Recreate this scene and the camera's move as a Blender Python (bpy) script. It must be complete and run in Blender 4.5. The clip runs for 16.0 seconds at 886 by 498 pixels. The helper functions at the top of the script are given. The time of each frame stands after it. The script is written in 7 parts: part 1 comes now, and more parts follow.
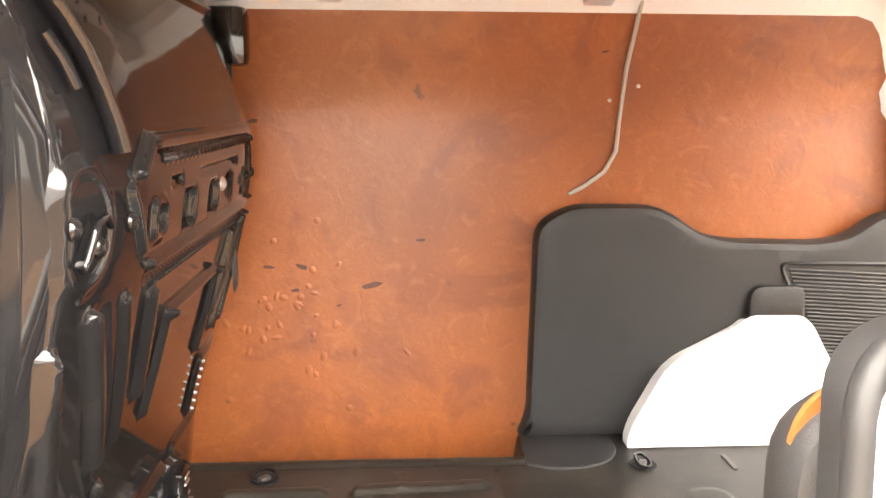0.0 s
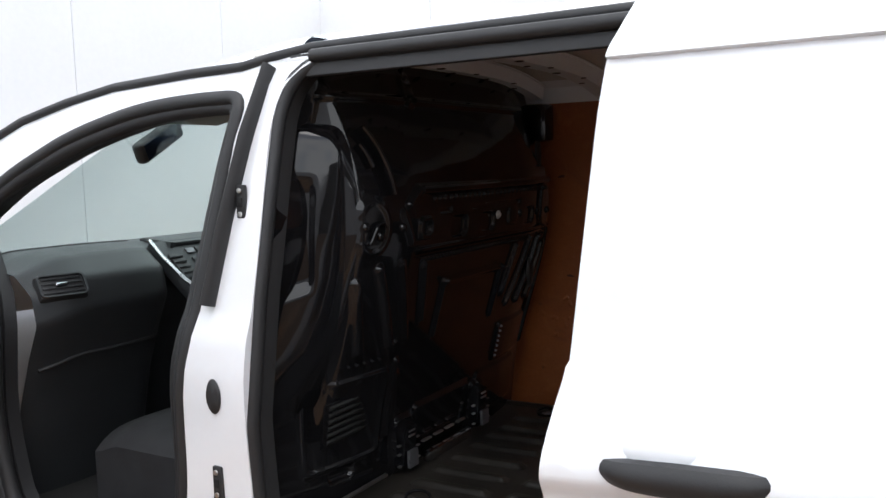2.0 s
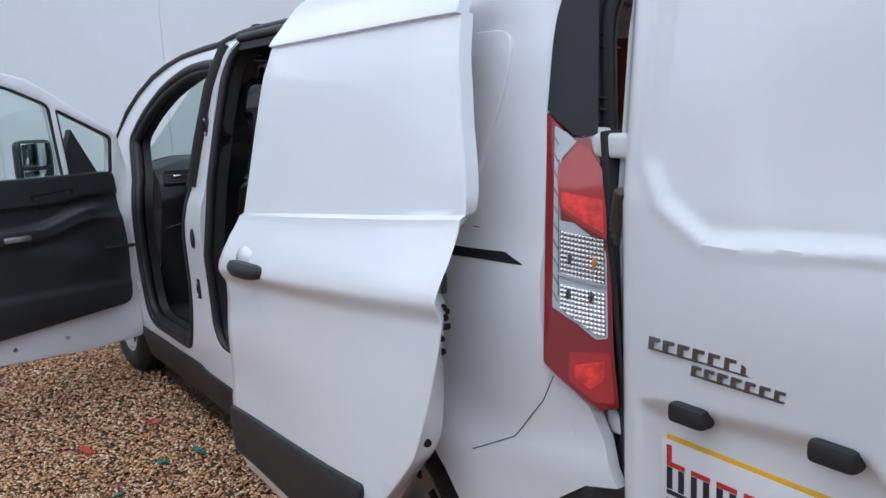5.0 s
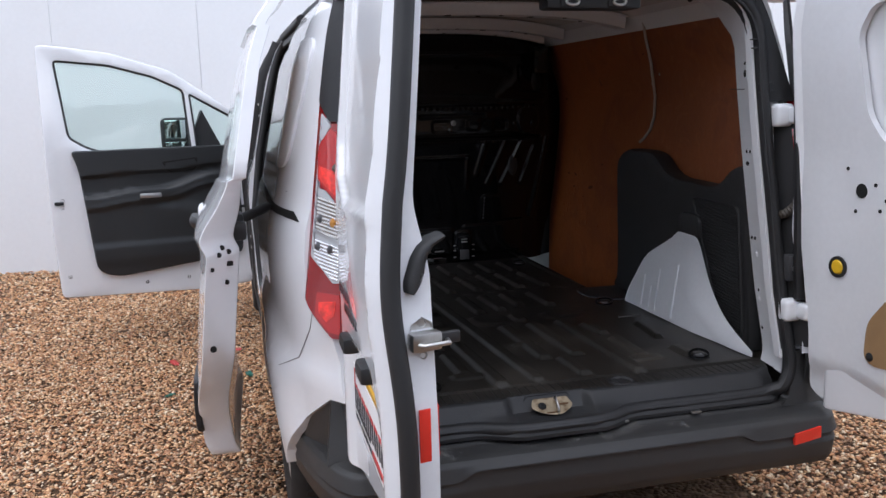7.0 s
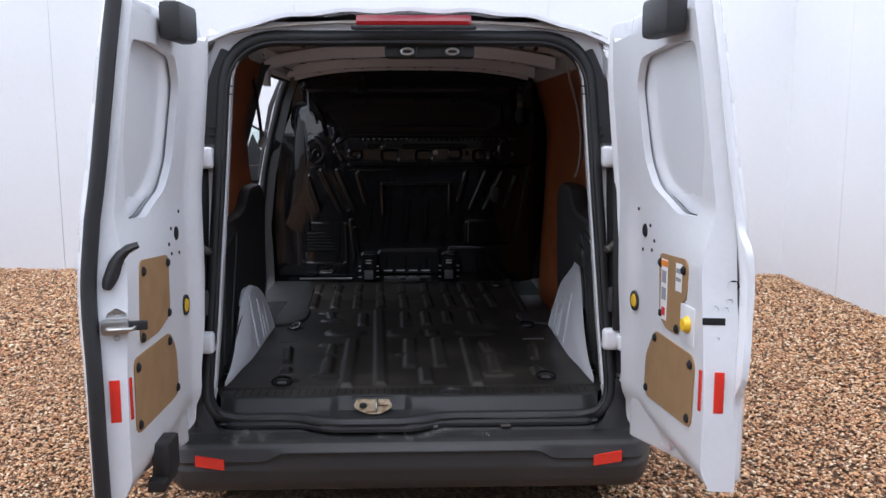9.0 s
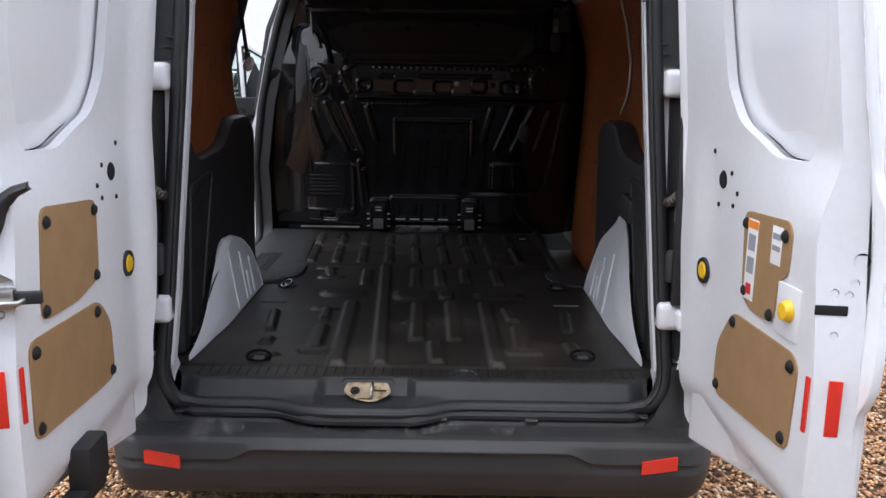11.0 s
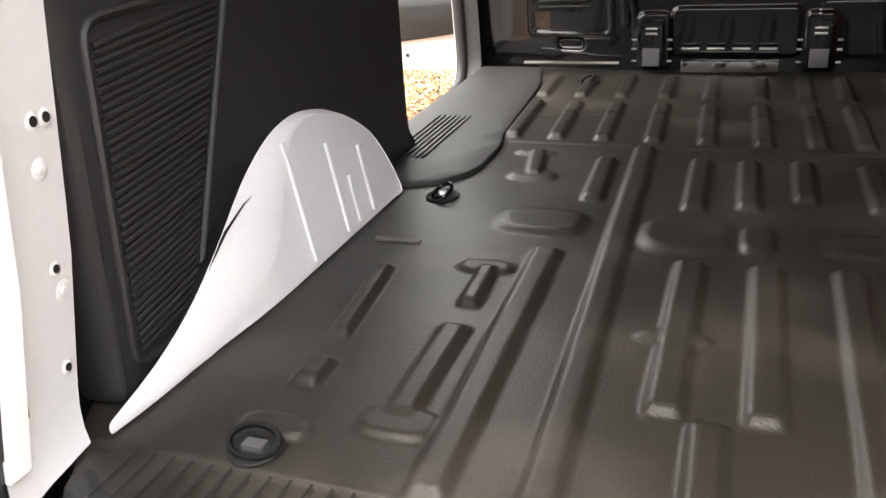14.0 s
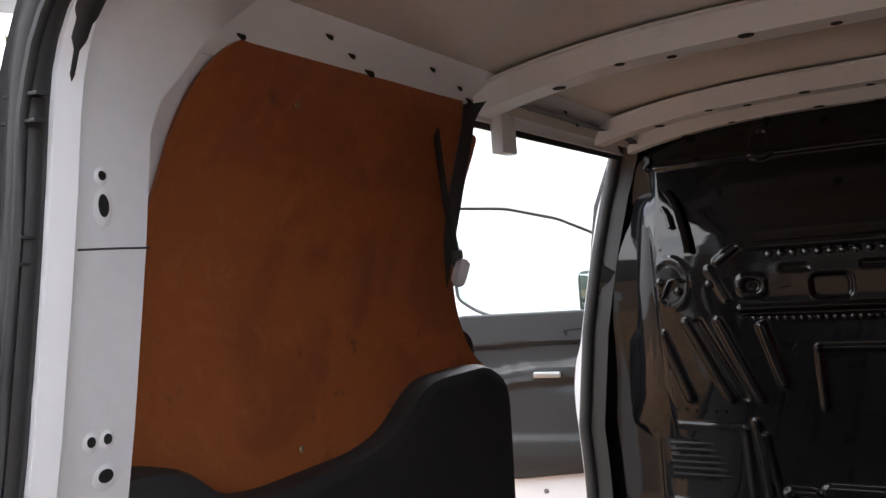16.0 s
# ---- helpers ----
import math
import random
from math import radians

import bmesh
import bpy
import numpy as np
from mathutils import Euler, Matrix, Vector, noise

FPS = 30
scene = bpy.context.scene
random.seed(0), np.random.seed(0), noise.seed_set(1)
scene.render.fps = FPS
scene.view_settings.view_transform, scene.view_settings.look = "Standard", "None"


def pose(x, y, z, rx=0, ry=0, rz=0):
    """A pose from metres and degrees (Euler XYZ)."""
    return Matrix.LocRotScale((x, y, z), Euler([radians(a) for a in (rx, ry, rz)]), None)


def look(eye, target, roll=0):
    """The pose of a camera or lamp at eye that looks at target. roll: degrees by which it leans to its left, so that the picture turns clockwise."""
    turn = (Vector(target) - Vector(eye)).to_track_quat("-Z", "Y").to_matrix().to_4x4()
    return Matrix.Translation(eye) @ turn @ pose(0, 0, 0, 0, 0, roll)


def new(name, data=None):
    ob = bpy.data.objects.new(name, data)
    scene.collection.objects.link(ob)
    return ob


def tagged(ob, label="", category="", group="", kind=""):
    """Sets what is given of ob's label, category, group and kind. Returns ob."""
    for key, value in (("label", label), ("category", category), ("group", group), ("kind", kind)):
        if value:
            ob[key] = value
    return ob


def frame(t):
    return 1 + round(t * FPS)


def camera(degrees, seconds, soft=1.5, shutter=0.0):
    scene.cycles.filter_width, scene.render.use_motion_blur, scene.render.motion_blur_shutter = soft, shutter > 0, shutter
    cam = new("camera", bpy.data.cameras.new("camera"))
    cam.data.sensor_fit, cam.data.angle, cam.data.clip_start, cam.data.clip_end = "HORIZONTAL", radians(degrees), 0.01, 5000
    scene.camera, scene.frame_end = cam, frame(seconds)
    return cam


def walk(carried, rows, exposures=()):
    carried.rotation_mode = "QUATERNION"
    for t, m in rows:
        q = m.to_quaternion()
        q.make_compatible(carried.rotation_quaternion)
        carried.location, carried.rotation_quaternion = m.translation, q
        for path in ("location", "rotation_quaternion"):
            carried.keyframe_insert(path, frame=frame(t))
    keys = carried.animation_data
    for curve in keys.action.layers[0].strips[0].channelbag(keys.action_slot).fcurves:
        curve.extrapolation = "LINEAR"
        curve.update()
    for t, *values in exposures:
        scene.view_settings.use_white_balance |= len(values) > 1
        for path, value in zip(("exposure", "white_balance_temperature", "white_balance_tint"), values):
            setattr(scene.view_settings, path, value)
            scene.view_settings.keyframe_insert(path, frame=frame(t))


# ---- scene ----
cam = camera(54.9, 16.0)
# stops, white balance in kelvin and tint along the way
EXPOSURES = [(0.0, 4.4, 8100, 12), (0.5, 3.65, 8000, 12), (1.0, 2.4, 7200, 11), (1.5, 1.0, 6700, 10), (2.0, 0.6, 6300, 10), (2.5, 0.15, 5900, 9), (3.0, -0.35, 5600, 8), (5.5, -0.12, 5700, 11), (6.0, -0.03, 5800, 12),
             (7.0, 0.35, 5950, 13), (8.0, 0.55, 5950, 13), (9.0, 0.52, 5900, 13), (11.5, 0.95, 6100, 12), (12.0, 1.4, 6300, 11), (12.5, 2.0, 7300, 10), (13.5, 2.45, 7200, 10), (14.0, 2.75, 7200, 10), (14.5, 2.65, 7100, 10), (15.0, 2.2, 6600, 11), (15.5, 2.0, 6500, 11), (16.0, 1.6, 6450, 11)]
PATH = [
    (0, (-1.807, -1.512, 1.458), (-1.687, 0.457, 1.127), 0.3),
    (0.5, (-1.69, -1.804, 1.444), (-1.874, 0.152, 1.07), 0.6),
    (1, (-1.474, -1.998, 1.483), (-2.028, -0.104, 1.159), 0.2),
    (1.5, (-1.191, -2.178, 1.488), (-2.022, -0.375, 1.241), -1.8),
    (2, (-0.889, -2.339, 1.476), (-1.897, -0.623, 1.279), -1.7),
    (2.5, (-0.52, -2.352, 1.458), (-1.724, -0.775, 1.201), -1.7),
    (3, (-0.169, -2.399, 1.44), (-1.479, -0.913, 1.169), -1.2),
    (3.2, (-0.038, -2.416, 1.451), (-1.374, -0.955, 1.166), -1.5),
    (5.3, (1.296, -1.904, 1.464), (-0.389, -0.882, 1.124), -2.3),
    (5.5, (1.4, -1.846, 1.455), (-0.314, -0.872, 1.118), -2.2),
    (6, (1.668, -1.649, 1.462), (-0.119, -0.811, 1.141), -1.6),
    (6.5, (1.88, -1.301, 1.447), (0.014, -0.657, 1.121), -1.5),
    (7, (2.105, -1.025, 1.434), (0.197, -0.537, 1.087), -1.4),
    (7.5, (2.287, -0.672, 1.43), (0.344, -0.345, 1.086), -0.9),
    (8, (2.48, -0.373, 1.439), (0.521, -0.146, 1.11), -0.4),
    (8.5, (2.599, -0.137, 1.47), (0.626, 0.001, 1.176), -0.2),
    (9, (2.609, 0.03, 1.468), (0.632, 0.088, 1.177), -0.1),
    (9.2, (2.608, 0.037, 1.466), (0.631, 0.087, 1.172), -0.2),
    (11.3, (1.841, 0.076, 1.391), (-0.102, 0.068, 0.919), 0.9),
    (11.5, (1.715, 0.061, 1.391), (-0.215, 0.057, 0.868), 0.6),
    (12, (1.456, 0.062, 1.347), (-0.425, 0.044, 0.669), -0.1),
    (12.5, (1.157, 0.108, 1.291), (-0.635, 0.043, 0.407), -0.4),
    (13, (0.873, 0.079, 1.223), (-0.821, 0.029, 0.161), -0.2),
    (13.5, (0.623, 0.061, 1.22), (-1.069, -0.123, 0.17), -1.3),
    (13.8, (0.451, 0.108, 1.17), (-1.254, -0.395, 0.254), -4.2),
    (14, (0.363, 0.091, 1.182), (-1.323, -0.599, 0.357), -4.5),
    (14.5, (0.259, 0.118, 1.247), (-1.337, -0.959, 0.706), -5.9),
    (15, (0.236, 0.135, 1.314), (-1.338, -1.074, 1.069), -5.7),
    (15.5, (0.241, 0.155, 1.372), (-1.349, -1.058, 1.362), -5.4),
    (16, (0.242, 0.157, 1.393), (-1.473, -0.87, 1.449), -4.0),
]
walk(cam, [(t, look(eye, target, roll)) for t, eye, target, roll in PATH], EXPOSURES)

# ---- world, sun, exposure ----
world = bpy.data.worlds.new("sky")
scene.world = world
world.use_nodes = True
wn, wl = world.node_tree.nodes, world.node_tree.links
wn.clear()
w_out = wn.new("ShaderNodeOutputWorld")
w_bg = wn.new("ShaderNodeBackground")
w_sky = wn.new("ShaderNodeTexSky")
w_sky.sky_type, w_sky.sun_disc = "NISHITA", False
w_sky.sun_elevation, w_sky.sun_rotation = radians(66), radians(132)
w_co = wn.new("ShaderNodeTexCoord")
w_noise = wn.new("ShaderNodeTexNoise")
w_noise.inputs["Scale"].default_value, w_noise.inputs["Detail"].default_value = 2.2, 7
w_ramp = wn.new("ShaderNodeValToRGB")
w_ramp.color_ramp.elements[0].position, w_ramp.color_ramp.elements[1].position = 0.36, 0.56
w_mix = wn.new("ShaderNodeMix")
w_mix.data_type = "RGBA"
w_mix.inputs["B"].default_value = (12.0, 12.1, 12.3, 1)
wl.new(w_co.outputs["Generated"], w_noise.inputs["Vector"])
wl.new(w_noise.outputs["Fac"], w_ramp.inputs["Fac"])
wl.new(w_ramp.outputs["Color"], w_mix.inputs["Factor"])
wl.new(w_sky.outputs["Color"], w_mix.inputs["A"])
wl.new(w_mix.outputs["Result"], w_bg.inputs["Color"])
wl.new(w_bg.outputs["Background"], w_out.inputs["Surface"])
w_bg.inputs["Strength"].default_value = 0.135

sun = new("sun", bpy.data.lights.new("sun", "SUN"))
sun.data.energy, sun.data.angle, sun.data.color = 0.8, radians(35), (1.0, 0.96, 0.90)
sun.matrix_world = look((2.2, -2.0, 7.0), (0, 0, 0))


# ---- materials ----
def mat(name, base, rough=0.5, metal=0.0, var=0.06, scale=6.0, fine=90.0, bump=0.0, coat=0.0, dirt=None, stretch=(1, 1, 1), spec=0.5):
    """A surface with variation at a broad and a fine scale; dirt: a second colour that comes through in patches."""
    m = bpy.data.materials.new(name)
    m.use_nodes = True
    n, l = m.node_tree.nodes, m.node_tree.links
    b = n["Principled BSDF"]
    b.inputs["Metallic"].default_value, b.inputs["Coat Weight"].default_value = metal, coat
    b.inputs["Specular IOR Level"].default_value = spec
    co, mp = n.new("ShaderNodeTexCoord"), n.new("ShaderNodeMapping")
    mp.inputs["Scale"].default_value = stretch
    l.new(co.outputs["Object"], mp.inputs["Vector"])
    broad, grain = n.new("ShaderNodeTexNoise"), n.new("ShaderNodeTexNoise")
    for t, s, d in ((broad, scale, 6), (grain, fine, 4)):
        t.inputs["Scale"].default_value, t.inputs["Detail"].default_value = s, d
        l.new(mp.outputs["Vector"], t.inputs["Vector"])
    mix = n.new("ShaderNodeMix")
    mix.data_type = "RGBA"
    other = dirt or tuple(c * (1 - 2 * var) for c in base)
    mix.inputs["A"].default_value, mix.inputs["B"].default_value = (*base, 1), (*other, 1)
    ramp = n.new("ShaderNodeValToRGB")
    ramp.color_ramp.elements[0].position, ramp.color_ramp.elements[1].position = (0.42, 0.72) if not dirt else (0.5, 0.68)
    l.new(broad.outputs["Fac"], ramp.inputs["Fac"])
    l.new(ramp.outputs["Color"], mix.inputs["Factor"])
    tone = n.new("ShaderNodeHueSaturation")
    mr = n.new("ShaderNodeMapRange")
    mr.inputs["To Min"].default_value, mr.inputs["To Max"].default_value = 1 - 1.5 * var, 1 + 1.5 * var
    l.new(grain.outputs["Fac"], mr.inputs["Value"])
    l.new(mr.outputs["Result"], tone.inputs["Value"])
    l.new(mix.outputs["Result"], tone.inputs["Color"])
    l.new(tone.outputs["Color"], b.inputs["Base Color"])
    rr_ = n.new("ShaderNodeMapRange")
    rr_.inputs["To Min"].default_value, rr_.inputs["To Max"].default_value = max(0.02, rough * 0.8), min(1, rough * 1.2)
    l.new(broad.outputs["Fac"], rr_.inputs["Value"])
    l.new(rr_.outputs["Result"], b.inputs["Roughness"])
    if bump:
        bp = n.new("ShaderNodeBump")
        bp.inputs["Strength"].default_value, bp.inputs["Distance"].default_value = bump, 0.004
        l.new(grain.outputs["Fac"], bp.inputs["Height"])
        l.new(bp.outputs["Normal"], b.inputs["Normal"])
    return m


def ply_material():
    """Orange-brown coated plywood with swirls, scuffs and dark knocks."""
    m = mat("coated_plywood", (0.30, 0.088, 0.027), 0.36, var=0.10, scale=2.2, fine=120, bump=0.05, coat=0.0)
    n, l = m.node_tree.nodes, m.node_tree.links
    b = n["Principled BSDF"]
    base = b.inputs["Base Color"].links[0].from_socket
    co = n["Texture Coordinate"].outputs["Object"]
    swirl = n.new("ShaderNodeTexNoise")
    swirl.inputs["Scale"].default_value, swirl.inputs["Detail"].default_value, swirl.inputs["Distortion"].default_value = 3.2, 8, 2.2
    l.new(co, swirl.inputs["Vector"])
    r1 = n.new("ShaderNodeValToRGB")
    r1.color_ramp.elements[0].position, r1.color_ramp.elements[1].position = 0.50, 0.64
    l.new(swirl.outputs["Fac"], r1.inputs["Fac"])
    m1 = n.new("ShaderNodeMix")
    m1.data_type = "RGBA"
    m1.inputs["B"].default_value = (0.22, 0.063, 0.024, 1)
    l.new(r1.outputs["Color"], m1.inputs["Factor"])
    l.new(base, m1.inputs["A"])
    knock = n.new("ShaderNodeTexNoise")
    knock.inputs["Scale"].default_value, knock.inputs["Detail"].default_value = 13, 3
    l.new(co, knock.inputs["Vector"])
    r2 = n.new("ShaderNodeValToRGB")
    r2.color_ramp.elements[0].position, r2.color_ramp.elements[1].position = 0.70, 0.76
    l.new(knock.outputs["Fac"], r2.inputs["Fac"])
    m2 = n.new("ShaderNodeMix")
    m2.data_type = "RGBA"
    m2.inputs["B"].default_value = (0.13, 0.045, 0.025, 1)
    l.new(r2.outputs["Color"], m2.inputs["Factor"])
    l.new(m1.outputs["Result"], m2.inputs["A"])
    # pale rubbed smears and fine dents where loads have knocked the board
    smear = n.new("ShaderNodeTexNoise")
    smear.inputs["Scale"].default_value, smear.inputs["Detail"].default_value, smear.inputs["Distortion"].default_value = 9, 5, 3.0
    l.new(co, smear.inputs["Vector"])
    r3 = n.new("ShaderNodeValToRGB")
    r3.color_ramp.elements[0].position, r3.color_ramp.elements[1].position = 0.54, 0.72
    r3.color_ramp.elements[1].color = (0.14, 0.14, 0.14, 1)
    l.new(smear.outputs["Fac"], r3.inputs["Fac"])
    m3 = n.new("ShaderNodeMix")
    m3.data_type = "RGBA"
    m3.inputs["B"].default_value = (0.55, 0.22, 0.09, 1)
    l.new(r3.outputs["Color"], m3.inputs["Factor"])
    l.new(m2.outputs["Result"], m3.inputs["A"])
    l.new(m3.outputs["Result"], b.inputs["Base Color"])
    dent = n.new("ShaderNodeTexNoise")
    dent.inputs["Scale"].default_value, dent.inputs["Detail"].default_value, dent.inputs["Distortion"].default_value = 17, 4, 1.2
    l.new(co, dent.inputs["Vector"])
    bp = n.new("ShaderNodeBump")
    bp.inputs["Strength"].default_value, bp.inputs["Distance"].default_value = 0.16, 0.010
    l.new(dent.outputs["Fac"], bp.inputs["Height"])
    if b.inputs["Normal"].links:
        l.new(b.inputs["Normal"].links[0].from_socket, bp.inputs["Normal"])
    l.new(bp.outputs["Normal"], b.inputs["Normal"])
    return m


def glass_material(name, tint, rough=0.0):
    m = bpy.data.materials.new(name)
    m.use_nodes = True
    n, l = m.node_tree.nodes, m.node_tree.links
    n.remove(n["Principled BSDF"])
    tr, gl, mx, lw, fr = n.new("ShaderNodeBsdfTransparent"), n.new("ShaderNodeBsdfGlossy"), n.new("ShaderNodeMixShader"), n.new("ShaderNodeLayerWeight"), n.new("ShaderNodeMath")
    po = n.new("ShaderNodeMath")
    po.operation, po.inputs[1].default_value = "POWER", 4.0
    l.new(lw.outputs["Facing"], po.inputs[0])
    l.new(po.outputs["Value"], fr.inputs[0])
    tr.inputs["Color"].default_value, gl.inputs["Roughness"].default_value = (*tint, 1), rough + 0.01
    fr.operation, fr.inputs[1].default_value, fr.inputs[2].default_value = "MULTIPLY_ADD", 0.6, 0.04
    l.new(fr.outputs["Value"], mx.inputs["Fac"])
    l.new(tr.outputs["BSDF"], mx.inputs[1])
    l.new(gl.outputs["BSDF"], mx.inputs[2])
    l.new(mx.outputs["Shader"], n["Material Output"].inputs["Surface"])
    return m


def lens_material(name, colour, rough=0.08, trans=0.75):
    m = mat(name, colour, rough, var=0.04, scale=9, fine=240, bump=0.0, coat=1.0)
    m.node_tree.nodes["Principled BSDF"].inputs["Transmission Weight"].default_value = trans
    return m


def stone_material(name, stops, rough=0.75):
    """Gravel: each stone takes its own colour."""
    m = bpy.data.materials.new(name)
    m.use_nodes = True
    n, l = m.node_tree.nodes, m.node_tree.links
    b = n["Principled BSDF"]
    geo, ramp = n.new("ShaderNodeNewGeometry"), n.new("ShaderNodeValToRGB")
    ramp.color_ramp.interpolation = "CONSTANT"
    e = ramp.color_ramp.elements
    e[0].position, e[0].color = 0.0, (*stops[0], 1)
    e[1].position, e[1].color = 1 / len(stops), (*stops[1], 1)
    for i, c in enumerate(stops[2:], 2):
        x = e.new(i / len(stops))
        x.color = (*c, 1)
    l.new(geo.outputs["Random Per Island"], ramp.inputs["Fac"])
    co, no = n.new("ShaderNodeTexCoord"), n.new("ShaderNodeTexNoise")
    no.inputs["Scale"].default_value, no.inputs["Detail"].default_value = 120, 4
    l.new(co.outputs["Object"], no.inputs["Vector"])
    hs, mr = n.new("ShaderNodeHueSaturation"), n.new("ShaderNodeMapRange")
    mr.inputs["To Min"].default_value, mr.inputs["To Max"].default_value = 0.7, 1.3
    l.new(no.outputs["Fac"], mr.inputs["Value"])
    l.new(mr.outputs["Result"], hs.inputs["Value"])
    l.new(ramp.outputs["Color"], hs.inputs["Color"])
    l.new(hs.outputs["Color"], b.inputs["Base Color"])
    b.inputs["Roughness"].default_value = rough
    return m


def ground_material():
    m = bpy.data.materials.new("gravel_bed")
    m.use_nodes = True
    n, l = m.node_tree.nodes, m.node_tree.links
    b = n["Principled BSDF"]
    co, vo = n.new("ShaderNodeTexCoord"), n.new("ShaderNodeTexVoronoi")
    vo.inputs["Scale"].default_value = 55
    l.new(co.outputs["Object"], vo.inputs["Vector"])
    sep, ramp = n.new("ShaderNodeSeparateColor"), n.new("ShaderNodeValToRGB")
    l.new(vo.outputs["Color"], sep.inputs["Color"])
    e = ramp.color_ramp.elements
    e[0].color, e[1].color = (0.22, 0.11, 0.055, 1), (0.46, 0.30, 0.17, 1)
    x = e.new(0.5)
    x.color = (0.30, 0.16, 0.08, 1)
    l.new(sep.outputs["Red"], ramp.inputs["Fac"])
    # colour darkens towards each cell's rim, painting the shade between stones
    dk, mx = n.new("ShaderNodeMapRange"), n.new("ShaderNodeHueSaturation")
    dk.inputs["From Max"].default_value, dk.inputs["To Min"].default_value, dk.inputs["To Max"].default_value = 0.02, 1.0, 0.45
    l.new(vo.outputs["Distance"], dk.inputs["Value"])
    l.new(dk.outputs["Result"], mx.inputs["Value"])
    l.new(ramp.outputs["Color"], mx.inputs["Color"])
    l.new(mx.outputs["Color"], b.inputs["Base Color"])
    bp = n.new("ShaderNodeBump")
    bp.invert = True
    bp.inputs["Strength"].default_value, bp.inputs["Distance"].default_value = 1.0, 0.02
    l.new(vo.outputs["Distance"], bp.inputs["Height"])
    l.new(bp.outputs["Normal"], b.inputs["Normal"])
    b.inputs["Roughness"].default_value = 0.9
    return m


WHITE = mat("white_car_paint", (0.80, 0.81, 0.83), 0.16, var=0.012, scale=1.5, fine=40, coat=0.6)
INNERWHITE = mat("white_inner_paint", (0.76, 0.77, 0.79), 0.30, var=0.03, scale=3, fine=60, coat=0.2)
# white roof paint, its colour greyed for the dim of the ceiling
GREYWHITE = mat("shaded_roof_white", (0.60, 0.57, 0.53), 0.22, var=0.05, scale=3, fine=60)
GLOSSBLACK = mat("black_painted_steel", (0.007, 0.007, 0.008), 0.07, var=0.05, scale=4, fine=80, spec=0.45)
PLASTIC = mat("black_grained_plastic", (0.020, 0.020, 0.021), 0.55, var=0.06, scale=5, fine=420, bump=0.25)
BUMPER = mat("bumper_plastic", (0.026, 0.0255, 0.0255), 0.50, var=0.08, scale=4, fine=420, bump=0.22, dirt=(0.034, 0.033, 0.032))
RUBBERMAT = mat("black_floor_covering", (0.019, 0.017, 0.0145), 0.40, var=0.14, scale=5, fine=260, bump=0.20, dirt=(0.042, 0.037, 0.031), spec=0.32)
SEAL = mat("rubber_seal", (0.018, 0.018, 0.019), 0.55, var=0.06, scale=8, fine=200, bump=0.1)
HARDBOARD = mat("hardboard", (0.33, 0.20, 0.095), 0.65, var=0.05, scale=14, fine=260, bump=0.1)
PLY = ply_material()
STEEL = mat("zinc_steel", (0.55, 0.54, 0.52), 0.32, metal=1.0, var=0.06, scale=12, fine=160)
BRASS = mat("passivated_zinc", (0.29, 0.23, 0.15), 0.5, metal=0.5, var=0.08, scale=38, fine=160, dirt=(0.15, 0.10, 0.055))
RUST = mat("rust", (0.16, 0.075, 0.03), 0.85, var=0.2, scale=60, fine=300)
CHROME = mat("chrome", (0.72, 0.73, 0.74), 0.12, metal=1.0, var=0.02, scale=9, fine=100)
SILVER = mat("silver_trim", (0.52, 0.53, 0.54), 0.28, metal=0.9, var=0.03, scale=9, fine=120)
RED = mat("red_reflector", (0.75, 0.035, 0.02), 0.25, var=0.05, scale=20, fine=300, coat=0.6)
YELLOW = mat("yellow_plastic", (0.85, 0.52, 0.02), 0.4, var=0.03, scale=20, fine=200)
PLATEYELLOW = mat("plate_yellow", (0.80, 0.45, 0.03), 0.35, var=0.03, scale=20, fine=200)
PAPER = mat("white_card", (0.80, 0.80, 0.80), 0.55, var=0.02, scale=12, fine=200)
INKRED = mat("red_print", (0.55, 0.03, 0.03), 0.5, var=0.03, scale=20, fine=200)
INKBLACK = mat("black_print", (0.02, 0.02, 0.03), 0.5, var=0.03, scale=20, fine=200)
INKGREY = mat("grey_print", (0.30, 0.31, 0.34), 0.5, var=0.03, scale=20, fine=200)
ORANGE = mat("orange_print", (0.80, 0.25, 0.03), 0.5, var=0.03, scale=20, fine=200)
REDLENS = lens_material("red_lamp_lens", (0.26, 0.004, 0.006), 0.06, 0.0)
BRIGHTRED = lens_material("lit_red_lens", (0.46, 0.012, 0.012), 0.05, 0.0)
CLEARLENS = lens_material("clear_lamp_lens", (0.52, 0.54, 0.56), 0.05, 0.0)
SHADOWGREY = mat("dull_lamp_metal", (0.16, 0.16, 0.17), 0.3, 0.6, var=0.05)
PRISM = [mat("lamp_reflector", (0.55, 0.54, 0.52), 0.16, 0.9, var=0.1), mat("lamp_reflector", (0.78, 0.79, 0.81), 0.14, 0.9, var=0.1)]
LITRED = mat("red_reflector_facets", (0.95, 0.05, 0.035), 0.10, 0.0, var=0.3, scale=30, coat=0.5)
BADGE = mat("dull_chrome_badge", (0.26, 0.26, 0.28), 0.22, 0.9, var=0.1)
GREYPLASTIC = mat("grey_plastic", (0.055, 0.055, 0.058), 0.5, var=0.08, fine=300, bump=0.1)
AMBER = lens_material("amber_bulb", (0.85, 0.35, 0.05), 0.2, 0.3)
MIRROR = mat("mirror_glass", (0.85, 0.87, 0.88), 0.02, metal=1.0, var=0.01, scale=5, fine=50)
DASH = mat("dashboard_plastic", (0.020, 0.022, 0.024), 0.48, var=0.06, scale=5, fine=420, bump=0.2)
